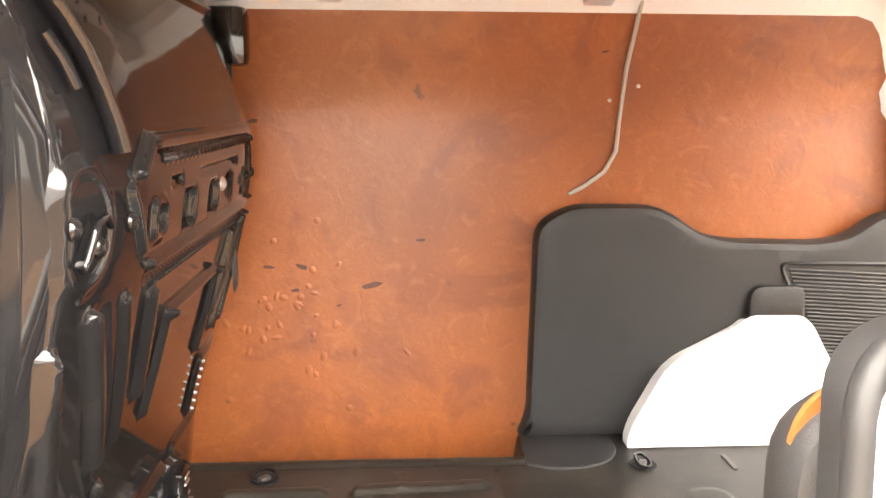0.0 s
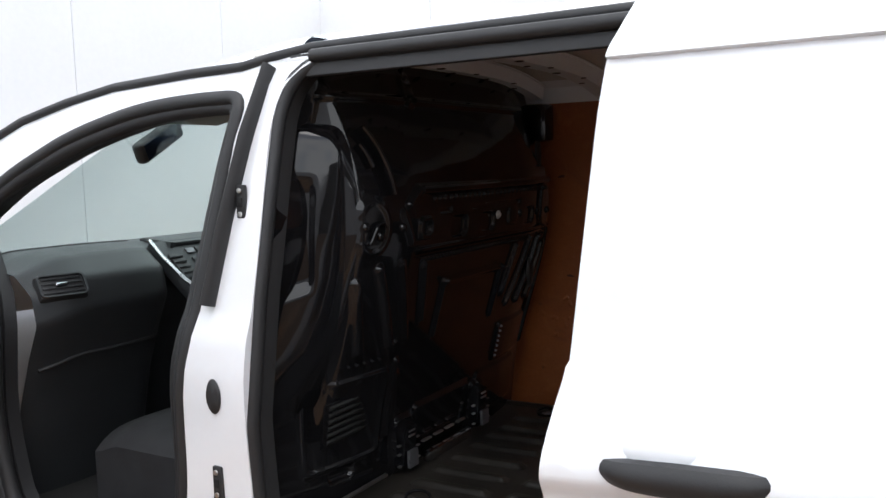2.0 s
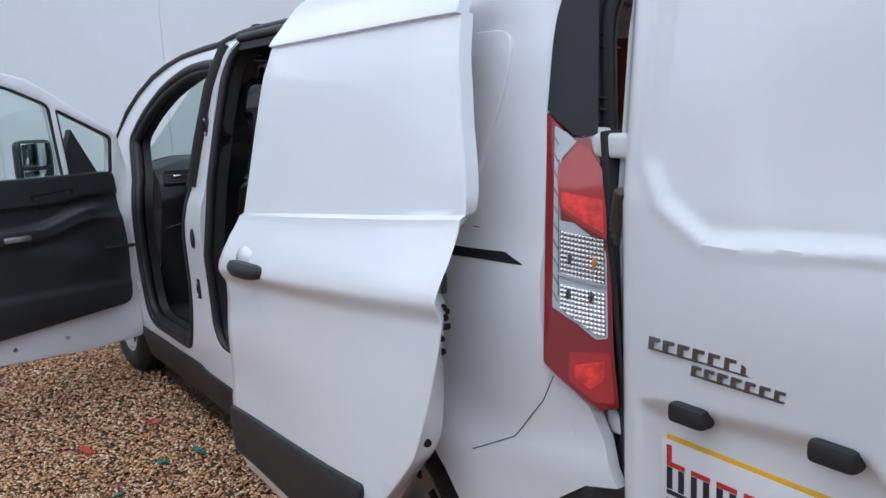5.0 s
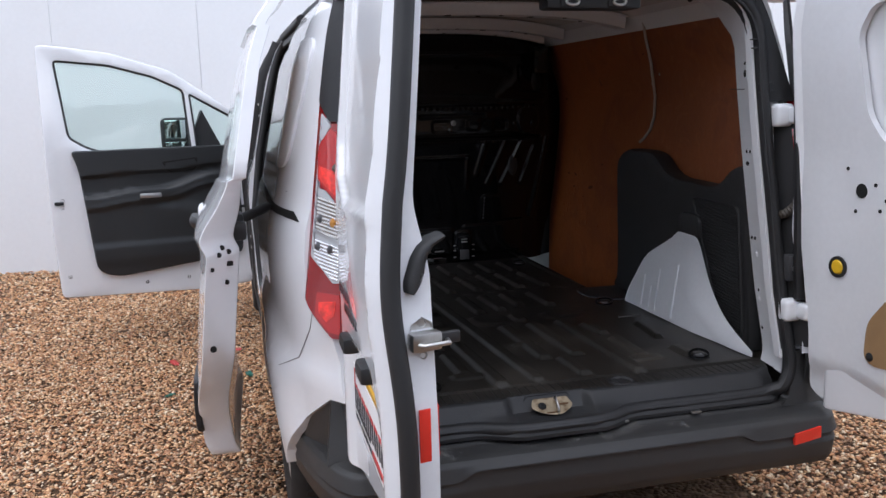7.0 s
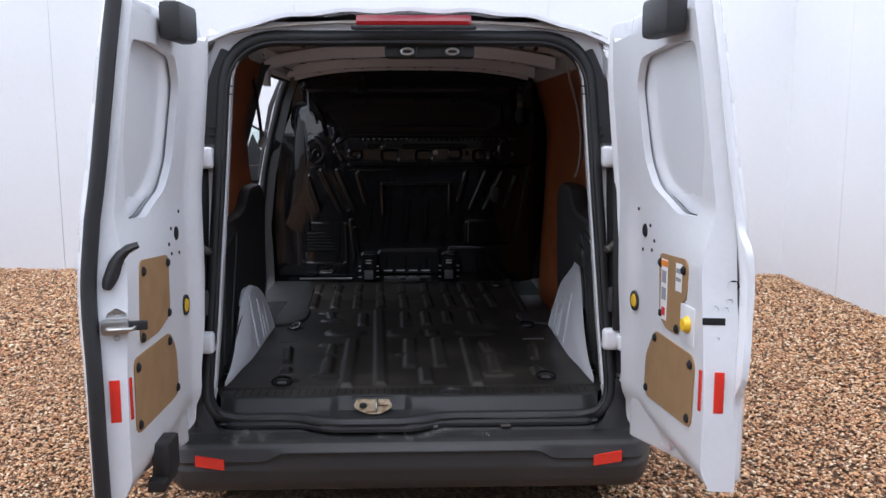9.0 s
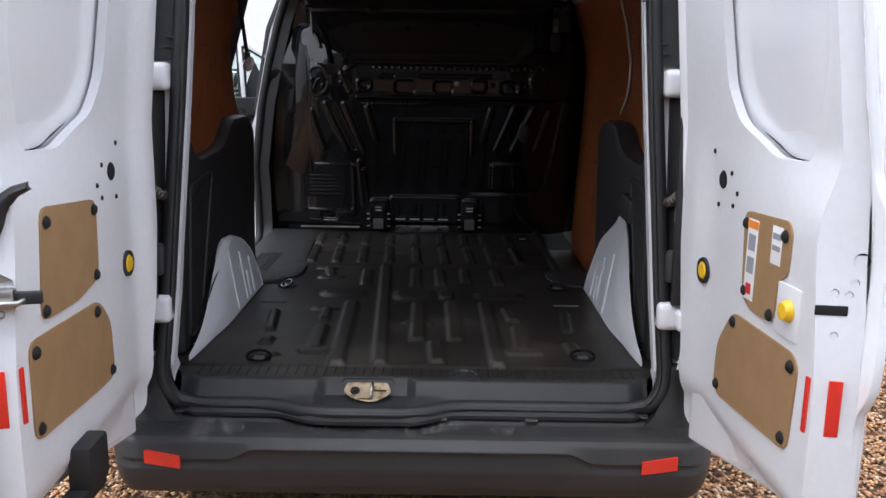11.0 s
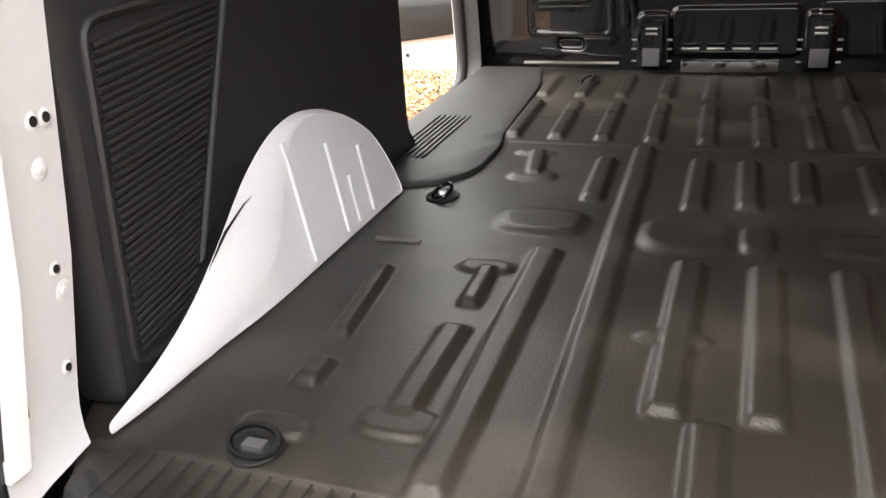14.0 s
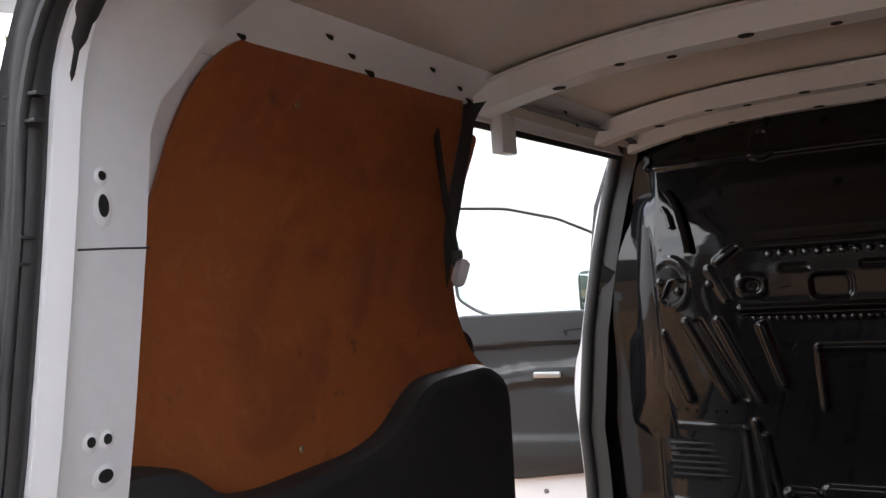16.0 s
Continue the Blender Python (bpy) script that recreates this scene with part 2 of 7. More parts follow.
FABRIC = mat("seat_cloth", (0.015, 0.015, 0.017), 0.9, var=0.10, scale=10, fine=500, bump=0.4)
HEADLINER = mat("headliner_cloth", (0.40, 0.39, 0.36), 0.9, var=0.05, scale=9, fine=400, bump=0.2)
TYRE = mat("tyre_rubber", (0.022, 0.022, 0.022), 0.75, var=0.10, scale=14, fine=200, bump=0.2)
RIM = mat("wheel_trim", (0.42, 0.42, 0.43), 0.35, metal=0.5, var=0.06, scale=10, fine=120, dirt=(0.22, 0.20, 0.18))
HOLE = mat("dark_hole", (0.006, 0.006, 0.006), 0.8, var=0.05)
WALLGREY = mat("unseen_dark_wall", (0.075, 0.070, 0.060), 0.8, var=0.08, scale=0.8, fine=30, bump=0.1)
WALLWHITE = mat("painted_wall", (0.78, 0.79, 0.80), 0.6, var=0.02, scale=0.8, fine=30, bump=0.03)
CABLEGREY = mat("cable_sheath", (0.40, 0.38, 0.35), 0.6, var=0.05, scale=20, fine=200)
BELLOWS = mat("beige_rubber_hose", (0.075, 0.064, 0.052), 0.65, var=0.08, scale=20, fine=200)
SCREEN = mat("dark_glass", (0.02, 0.03, 0.05), 0.08, var=0.04, scale=5, fine=60)
KNOCK = mat("dark_knock", (0.085, 0.026, 0.016), 0.5, var=0.15, scale=60, fine=300)
SCUFF = mat("pale_scuff", (0.10, 0.097, 0.092), 0.7, var=0.15, scale=30, fine=300)
SMEAR = mat("chalk_smear", (0.30, 0.295, 0.28), 0.8, var=0.15, scale=30, fine=300)
sn, sl = SMEAR.node_tree.nodes, SMEAR.node_tree.links
s_no, s_ra, s_co = sn.new("ShaderNodeTexNoise"), sn.new("ShaderNodeValToRGB"), sn.new("ShaderNodeTexCoord")
s_no.inputs["Scale"].default_value, s_no.inputs["Detail"].default_value, s_no.inputs["Distortion"].default_value = 55, 8, 0.6
s_ra.color_ramp.elements[0].position, s_ra.color_ramp.elements[1].position = 0.44, 0.68
s_ra.color_ramp.elements[1].color = (0.42, 0.42, 0.42, 1)
s_mp = sn.new("ShaderNodeMapping")
s_mp.inputs["Rotation"].default_value, s_mp.inputs["Scale"].default_value = (0, 0, radians(28)), (0.16, 1.6, 0.5)
sl.new(s_co.outputs["Object"], s_mp.inputs["Vector"])
sl.new(s_mp.outputs["Vector"], s_no.inputs["Vector"])
sl.new(s_no.outputs["Fac"], s_ra.inputs["Fac"])
sl.new(s_ra.outputs["Color"], sn["Principled BSDF"].inputs["Alpha"])
GLASS = glass_material("tinted_glass", (0.88, 0.95, 0.93))
GROUND = ground_material()
STONES = stone_material("gravel_stones", [(0.616, 0.351, 0.176), (0.442, 0.207, 0.100), (0.804, 0.527, 0.294), (0.536, 0.288, 0.153), (0.334, 0.195, 0.117), (0.669, 0.439, 0.259), (0.850, 0.677, 0.470), (0.508, 0.245, 0.112), (0.723, 0.401, 0.194)])
SCRAPRED = mat("red_plastic_film", (0.50, 0.06, 0.05), 0.4, var=0.1, scale=30)
SCRAPGREEN = mat("green_plastic_film", (0.03, 0.16, 0.12), 0.4, var=0.1, scale=30)
LEAF = mat("leaves", (0.055, 0.095, 0.022), 0.6, var=0.2, scale=3, fine=20, dirt=(0.10, 0.12, 0.03))
BARK = mat("bark", (0.10, 0.07, 0.05), 0.9, var=0.15, scale=6, fine=60, bump=0.5)


# ---- builders ----
def finish(name, me, material, parent, label="", sharp=40):
    for p in me.polygons:
        p.use_smooth = True
    me.set_sharp_from_angle(angle=radians(sharp))
    ob = new(name, me)
    me.materials.append(material)
    ob.parent = parent
    if label:
        tagged(ob, label)
    return ob


def part(name, bm, material, parent, label="", sharp=40):
    """Links a bmesh as one mesh object under a thing or a part."""
    bmesh.ops.recalc_face_normals(bm, faces=bm.faces)
    me = bpy.data.meshes.new(name)
    bm.to_mesh(me)
    bm.free()
    return finish(name, me, material, parent, label, sharp)


def raw(name, verts, faces, material, parent, label="", sharp=40):
    me = bpy.data.meshes.new(name)
    me.from_pydata([tuple(v) for v in verts], [], faces)
    me.update()
    return finish(name, me, material, parent, label, sharp)


def rounded(points, r, n=5):
    """A closed outline with its corners rounded; r: one radius or one a corner."""
    out, k = [], len(points)
    for i, p in enumerate(points):
        ri = r[i] if isinstance(r, (list, tuple)) else r
        p, a, b = Vector(p), Vector(points[i - 1]), Vector(points[(i + 1) % k])
        da, db = (a - p), (b - p)
        ri = min(ri, da.length * 0.48, db.length * 0.48)
        if ri < 1e-4:
            out.append(tuple(p))
            continue
        pa, pb = p + da.normalized() * ri, p + db.normalized() * ri
        for j in range(n + 1):
            t = j / n
            out.append(tuple((1 - t) ** 2 * pa + 2 * t * (1 - t) * p + t * t * pb))
    return out


def panel(name, loops, surf, t, material, parent, label="", du=0.0, dv=0.0, bev=0.0, sharp=35, cuts=()):
    """A sheet of thickness t within outlines in (u, v), the first outer, the others openings, laid on surf(u, v, w)."""
    bm = bmesh.new()
    edges = []
    for loop in loops:
        vs = [bm.verts.new((u, v, 0)) for u, v in loop]
        edges += [bm.edges.new((vs[i], vs[(i + 1) % len(vs)])) for i in range(len(vs))]
    bmesh.ops.triangle_fill(bm, use_beauty=True, use_dissolve=False, edges=edges)
    ext = bmesh.ops.extrude_face_region(bm, geom=bm.faces[:])
    for v in ext["geom"]:
        if isinstance(v, bmesh.types.BMVert):
            v.co.z = t
    if bev:
        bmesh.ops.recalc_face_normals(bm, faces=bm.faces)
        rim = [e for e in bm.edges if len(e.link_faces) == 2 and e.calc_face_angle() > 1.2 and abs(e.verts[0].co.z - e.verts[1].co.z) < 1e-6]
        bmesh.ops.bevel(bm, geom=rim, offset=bev, segments=2, affect="EDGES", profile=0.5)
    for axis, step in ((0, du), (1, dv)):
        if step:
            lo, hi = min(v.co[axis] for v in bm.verts), max(v.co[axis] for v in bm.verts)
            at = math.ceil(lo / step) * step
            while at < hi:
                co, no = Vector((0, 0, 0)), Vector((0, 0, 0))
                co[axis], no[axis] = at, 1
                bmesh.ops.bisect_plane(bm, geom=bm.verts[:] + bm.edges[:] + bm.faces[:], plane_co=co, plane_no=no)
                at += step
    for at in cuts:
        bmesh.ops.bisect_plane(bm, geom=bm.verts[:] + bm.edges[:] + bm.faces[:], plane_co=(0, at, 0), plane_no=(0, 1, 0))
    for v in bm.verts:
        v.co = Vector(surf(*v.co))
    return part(name, bm, material, parent, label, sharp)


def grid(name, f, nu, nv, material, parent, label="", t=None, sharp=40):
    """A surface f(u, v, w) over the unit square; t: its thickness along w."""
    uu, vv = np.linspace(0, 1, nu + 1), np.linspace(0, 1, nv + 1)
    vs = [f(u, v, 0.0) for u in uu for v in vv]
    idx = lambda i, j: i * (nv + 1) + j  # noqa: E731
    fs = [(idx(i, j), idx(i + 1, j), idx(i + 1, j + 1), idx(i, j + 1)) for i in range(nu) for j in range(nv)]
    if t is not None:
        k = len(vs)
        vs += [f(u, v, t) for u in uu for v in vv]
        fs += [tuple(k + q for q in reversed(x)) for x in fs]
        ring = [idx(i, 0) for i in range(nu)] + [idx(nu, j) for j in range(nv)] + [idx(i, nv) for i in range(nu, 0, -1)] + [idx(0, j) for j in range(nv, 0, -1)]
        fs += [(ring[i], ring[(i + 1) % len(ring)], k + ring[(i + 1) % len(ring)], k + ring[i]) for i in range(len(ring))]
    bm = bmesh.new()
    bv = [bm.verts.new(v) for v in vs]
    for x in fs:
        bm.faces.new([bv[i] for i in x])
    return part(name, bm, material, parent, label, sharp)


def block(name, size, m, material, parent, label="", bev=0.006, taper=1.0, seg=2):
    """A bevelled box of that size, centred on the pose m; taper narrows its top."""
    bm = bmesh.new()
    bmesh.ops.create_cube(bm, size=1)
    for v in bm.verts:
        k = taper if v.co.z > 0 else 1
        v.co = Vector((v.co.x * size[0] * k, v.co.y * size[1] * k, v.co.z * size[2]))
    if bev:
        bmesh.ops.bevel(bm, geom=bm.edges[:], offset=min(bev, min(size) * 0.45), segments=seg, affect="EDGES", profile=0.6)
    bm.transform(m)
    return part(name, bm, material, parent, label)


def lathe(name, profile, m, material, parent, label="", n=32, sharp=40):
    """A turned body: (radius, height) pairs round the local z axis of m."""
    bm = bmesh.new()
    rings = []
    for r, h in profile:
        if r < 1e-5:
            rings.append([bm.verts.new((0, 0, h))])
        else:
            rings.append([bm.verts.new((r * math.cos(2 * math.pi * i / n), r * math.sin(2 * math.pi * i / n), h)) for i in range(n)])
    for a, b in zip(rings, rings[1:]):
        for i in range(n):
            j = (i + 1) % n
            if len(a) == 1:
                bm.faces.new((a[0], b[i], b[j]))
            elif len(b) == 1:
                bm.faces.new((a[i], a[j], b[0]))
            else:
                bm.faces.new((a[i], a[j], b[j], b[i]))
    bm.transform(m)
    return part(name, bm, material, parent, label, sharp)


def tube(name, pts, r, material, parent, label="", n=8, closed=False, flat=1.0, up=None):
    """A bar of round or flattened section along points."""
    pts = [Vector(p) for p in pts]
    k = len(pts)
    bm = bmesh.new()
    rings, ref = [], None
    for i, p in enumerate(pts):
        a = pts[i - 1] if (i or closed) else p
        b = pts[(i + 1) % k] if (i < k - 1 or closed) else p
        d = (b - a).normalized()
        ref = Vector(up) if up else (ref or (Vector((0, 0, 1)) if abs(d.z) < 0.9 else Vector((1, 0, 0))))
        s = d.cross(ref).normalized()
        if not up:
            ref = s.cross(d).normalized()
        q = s.cross(d)
        ri = r[i % len(r)] if isinstance(r, tuple) else r
        rings.append([bm.verts.new(p + ri * (math.cos(2 * math.pi * j / n) * s + flat * math.sin(2 * math.pi * j / n) * q)) for j in range(n)])
    for i in range(k if closed else k - 1):
        a, b = rings[i], rings[(i + 1) % k]
        for j in range(n):
            bm.faces.new((a[j], a[(j + 1) % n], b[(j + 1) % n], b[j]))
    if not closed:
        bm.faces.new(rings[0])
        bm.faces.new(rings[-1])
    return part(name, bm, material, parent, label, 60)


def bars(name, spots, m, material, parent, label="", depth=0.0015):
    """Flat bars (x, y, width, height) on the local xy plane of m, in one mesh."""
    bm = bmesh.new()
    for x, y, w, h in spots:
        bmesh.ops.create_cube(bm, size=1, matrix=m @ Matrix.LocRotScale((x + w / 2, y + h / 2, depth / 2), None, (w, h, depth)))
    return part(name, bm, material, parent, label)


def lettering(name, text, size, m, material, parent, label=""):
    cu = bpy.data.curves.new(name, "FONT")
    cu.body, cu.size, cu.extrude = text, size, 0.0006
    ob = new(name, cu)
    ob.parent, ob.matrix_local = parent, m
    cu.materials.append(material)
    if label:
        tagged(ob, label)
    return ob


def interp(x, table):
    return float(np.interp(x, [a for a, _ in table], [b for _, b in table]))


def smooth(a, b, x):
    t = min(1.0, max(0.0, (x - a) / (b - a)))
    return t * t * (3 - 2 * t)


def depth_in(u, v, poly):
    """How far (u, v) lies inside an outline; negative outside."""
    best, inside = 1e9, False
    for i, (x0, y0) in enumerate(poly):
        x1, y1 = poly[i - 1]
        dx, dy = x1 - x0, y1 - y0
        t = max(0.0, min(1.0, ((u - x0) * dx + (v - y0) * dy) / (dx * dx + dy * dy + 1e-12)))
        best = min(best, math.hypot(u - x0 - t * dx, v - y0 - t * dy))
        if (y0 > v) != (y1 > v) and u < dx * (v - y0) / dy + x0:
            inside = not inside
    return best if inside else -best


def facing(origin, u, v):
    """A pose whose local x runs along u and y along v."""
    u, v = Vector(u).normalized(), Vector(v).normalized()
    w = u.cross(v)
    return Matrix.Translation(origin) @ Matrix((u, v, w)).transposed().to_4x4()


# ---- the yard ----
ground_bm = bmesh.new()
bmesh.ops.create_grid(ground_bm, x_segments=60, y_segments=60, size=60)
for v in ground_bm.verts:
    v.co.z = -0.012 + 0.01 * noise.noise(v.co * 0.35)
ground = part("ground", ground_bm, GROUND, None)
tagged(ground, "brown and tan gravel of a yard beside white walls", "ground", kind="structure")


SCRAPS = [(-2.72, -1.356, True, 20, 0.10), (-2.88, -1.02, True, 70, 0.07), (-2.37, -1.12, False, 40, 0.06), (-2.16, -1.35, False, 110, 0.05), (-2.38, -0.96, False, 10, 0.09)]


def gravel_patch(rng, x0, x1, y0, y1, per_m2, size):
    count = int((x1 - x0) * (y1 - y0) * per_m2)
    pos = np.c_[rng.uniform(x0, x1, count), rng.uniform(y0, y1, count), rng.uniform(-0.12, 0.35, count) * size]
    half = size * rng.uniform(0.32, 0.72, (count, 1)) * np.c_[rng.uniform(0.8, 1.35, count), rng.uniform(0.7, 1.0, count), rng.uniform(0.36, 0.62, count)]
    return pos, half, rng.uniform(0, 2 * np.pi, count), rng.uniform(-0.4, 0.4, (count, 2))


def stones(v0, tri, pos, half, turn, tip, rng):
    """Vertices and triangles of one stone a place, each turned, tipped and uneven."""
    n, k = len(pos), len(v0)
    v = v0[None] * (1 + rng.normal(0, 0.13, (n, k, 1))) * half[:, None]
    v[..., 2] += v[..., 0] * tip[:, :1] + v[..., 1] * tip[:, 1:]
    c, s = np.cos(turn)[:, None], np.sin(turn)[:, None]
    v = np.stack([v[..., 0] * c - v[..., 1] * s, v[..., 0] * s + v[..., 1] * c, v[..., 2]], -1) + pos[:, None]
    return v.reshape(-1, 3), (tri[None] + k * np.arange(n)[:, None, None]).reshape(-1, 3)


def build_gravel():
    rng = np.random.default_rng(7)
    near = [gravel_patch(rng, -0.2, 1.0, -1.5, 1.5, 5600, 0.0142)]
    far = [gravel_patch(rng, -3.2, -0.2, -2.4, -0.75, 5600, 0.0148), gravel_patch(rng, -4.6, -3.2, -2.4, -0.75, 4200, 0.0165), gravel_patch(rng, -6.5, -4.6, -2.4, -0.75, 2300, 0.021),
           gravel_patch(rng, -6.5, -1.6, -4.6, -2.4, 2000, 0.022), gravel_patch(rng, -1.6, 0.8, -3.4, -2.4, 2400, 0.020), gravel_patch(rng, -3.4, -0.2, 0.75, 2.4, 4400, 0.0165),
           gravel_patch(rng, -5.7, -3.4, 0.75, 3.68, 2300, 0.021), gravel_patch(rng, -3.4, 1.2, 2.4, 3.68, 2600, 0.020)]
    g = (1 + 5 ** 0.5) / 2
    ico = np.array([(-1, g, 0), (1, g, 0), (-1, -g, 0), (1, -g, 0), (0, -1, g), (0, 1, g), (0, -1, -g), (0, 1, -g), (g, 0, -1), (g, 0, 1), (-g, 0, -1), (-g, 0, 1)]) / 1.9
    ico_tri = np.array([(0, 11, 5), (0, 5, 1), (0, 1, 7), (0, 7, 10), (0, 10, 11), (1, 5, 9), (5, 11, 4), (11, 10, 2), (10, 7, 6), (7, 1, 8),
                        (3, 9, 4), (3, 4, 2), (3, 2, 6), (3, 6, 8), (3, 8, 9), (4, 9, 5), (2, 4, 11), (6, 2, 10), (8, 6, 7), (9, 8, 1)])
    octa = np.array([(1.1, 0, 0), (-1.1, 0, 0), (0, 1.1, 0), (0, -1.1, 0), (0.1, 0.05, 1.0), (0, 0, -1.0)])
    octa_tri = np.array([(0, 2, 4), (2, 1, 4), (1, 3, 4), (3, 0, 4), (2, 0, 5), (1, 2, 5), (3, 1, 5), (0, 3, 5)])
    va, fa = stones(ico, ico_tri, *(np.concatenate(q) for q in zip(*near)), rng)
    vb, fb = stones(octa, octa_tri, *(np.concatenate(q) for q in zip(*far)), rng)
    v, f = np.concatenate([va, vb]), np.concatenate([fa, fb + len(va)])
    me = bpy.data.meshes.new("gravel")
    me.vertices.add(len(v))
    me.vertices.foreach_set("co", v.ravel())
    me.loops.add(len(f) * 3)
    me.loops.foreach_set("vertex_index", f.ravel().astype(np.int32))
    me.polygons.add(len(f))
    me.polygons.foreach_set("loop_start", np.arange(0, len(f) * 3, 3, dtype=np.int32))
    me.polygons.foreach_set("use_smooth", np.ones(len(f), bool))
    me.update(calc_edges=True)
    me.materials.append(STONES)
    ob = new("gravel", me)
    tagged(ob, "loose brown, tan and grey gravel stones", "gravel", kind="stuff")


build_gravel()


def scrap(x, y, material, label, turn, size):
    """A small crumpled piece of thin plastic on the gravel."""
    rng = random.Random(int(turn))
    m = pose(x, y, 0.012, 0, 0, turn)
    dz = [[rng.uniform(0, 0.012) for _ in range(6)] for _ in range(6)]
    ob = grid("plastic_scrap", lambda u, v, w: tuple(m @ Vector(((u - 0.5) * size, (v - 0.5) * size * 0.45 * (1 - 0.5 * abs(2 * u - 1)), dz[round(u * 5)][round(v * 5)] - w))), 5, 5, material, None, "", 0.002)
    return tagged(ob, label, "plastic scrap", group="scraps on the gravel")


for x, y, red, turn, size in SCRAPS:
    scrap(x, y, SCRAPRED if red else SCRAPGREEN, "small crumpled red plastic scrap on gravel" if red else "small crumpled green plastic scrap on gravel", turn, size)


def wall(name, p0, p1, height, label, material=None):
    """A tall white boarded wall from p0 to p1, with fine upright joints between its boards and a cap."""
    d = Vector((p1[0] - p0[0], p1[1] - p0[1], 0))
    length = d.length
    d.normalize()
    nrm = Vector((-d.y, d.x, 0))
    base = Vector((p0[0], p0[1], -0.05))
    bm = bmesh.new()
    w = 1.22
    count = math.ceil(length / w)
    for i in range(count):
        a, b = i * w + 0.002, min(length, (i + 1) * w) - 0.002
        if b - a < 0.02:
            continue
        vs = []
        for dz in (0, height + 0.05):
            for u, t in ((a, 0), (b, 0), (b, 0.12), (a, 0.12)):
                vs.append(bm.verts.new(base + d * u + nrm * t + Vector((0, 0, dz))))
        for q in ((0, 1, 2, 3), (4, 5, 6, 7), (0, 1, 5, 4), (1, 2, 6, 5), (2, 3, 7, 6), (3, 0, 4, 7)):
            bm.faces.new([vs[j] for j in q])
    bmesh.ops.bevel(bm, geom=bm.edges[:], offset=0.002, segments=1, affect="EDGES")
    back = bmesh.ops.create_cube(bm, size=1)
    c = base + d * (length / 2) + nrm * 0.08 + Vector((0, 0, (height + 0.04) / 2))
    m = Matrix.Translation(c) @ Matrix((d, nrm, Vector((0, 0, 1)))).transposed().to_4x4() @ Matrix.Diagonal((length, 0.06, height + 0.02, 1))
    bmesh.ops.transform(bm, matrix=m, verts=back["verts"])
    ob = part(name, bm, material or WALLWHITE, None)
    return tagged(ob, label, "wall", kind="structure")


wall("wall_front", (-5.62, 3.72), (-6.69, -9.0), 2.9, "tall white painted yard wall with fine upright joints")
wall("wall_right", (9.0, 3.70), (-5.60, 3.70), 2.9, "tall white painted yard wall along the gravel")
wall("wall_left", (-6.1, -9.0), (9.0, -9.0), 2.9, "plain white wall closing the yard")
# added out of view: blocks low light and darkens the bulkhead's reflections
wall("unseen_wall_rear", (9.0, -9.0), (9.0, 3.7), 4.2, "unseen dark wall added to dim what the van's inside reflects", WALLGREY)


def bolt_group(y, z):
    for dy in (-0.05, 0.05):
        ob = lathe("wall_bolt", [(0.0, 0.004), (0.008, 0.003), (0.009, 0.0)], facing((-5.62 + 0.0841 * (y + dy - 3.72) + 0.002, y + dy, z), (0, 1, 0), (0, 0, 1)), STEEL, None, n=10)
        tagged(ob, "small bolt head in the white wall", "bolt", group="wall bolts")


for by in (-3.3, -2.0, 1.2):
    bolt_group(by, 1.22)


def tree(x, y, height, seed):
    rng = random.Random(seed)
    root = new("tree")
    root.location = (x, y, 0)
    tagged(root, "broad green leafy tree behind the wall", "tree", group="trees behind the wall")
    bm = bmesh.new()
    limbs = [(Vector((0, 0, 0)), Vector((0.1, 0, height * 0.55)), 0.16, 0.09)]
    tips = []
    for i in range(9):
        a = i * 2.4
        p = Vector((0.05, 0, height * rng.uniform(0.3, 0.55)))
        q = p + Vector((math.cos(a) * rng.uniform(0.9, 1.7), math.sin(a) * rng.uniform(0.9, 1.7), height * rng.uniform(0.18, 0.4)))
        limbs.append((p, q, 0.06, 0.02))
        tips += [q, (p + q) / 2 + Vector((0, 0, 0.3))]
    tips.append(Vector((0.1, 0, height * 0.85)))
    for p, q, r0, r1 in limbs:
        d = (q - p).normalized()
        s = d.cross(Vector((0.3, 0.9, 0.1))).normalized()
        o = d.cross(s)
        rings = [[bm.verts.new(c + r * (math.cos(k * math.pi / 3) * s + math.sin(k * math.pi / 3) * o)) for k in range(6)] for c, r in ((p, r0), ((p + q) / 2 + s * 0.05, (r0 + r1) / 2), (q, r1))]
        for a, b in zip(rings, rings[1:]):
            for k in range(6):
                bm.faces.new((a[k], a[(k + 1) % 6], b[(k + 1) % 6], b[k]))
    part("trunk", bm, BARK, root)
    vs, fs = [], []
    for c in tips:
        for _ in range(420):
            o = Vector((rng.gauss(0, 0.5), rng.gauss(0, 0.5), rng.gauss(0, 0.4)))
            p, n = c + o, Vector((rng.gauss(0, 1), rng.gauss(0, 1), rng.gauss(0.4, 1))).normalized()
            u = n.orthogonal().normalized() * rng.uniform(0.04, 0.08)
            v = n.cross(u) * 0.6
            k = len(vs)
            vs += [p - u, p + v, p + u, p - v]
            fs.append((k, k + 1, k + 2, k + 3))
    raw("crown", vs, fs, LEAF, root, "dense green leaves")


tree(-8.9, 4.6, 4.1, 1)
tree(-9.6, 7.4, 4.6, 2)
tree(-5.2, -10.6, 4.4, 3)


# ---- the van ----
van = new("van")
tagged(van, "white panel van standing on gravel with its doors open", "van")

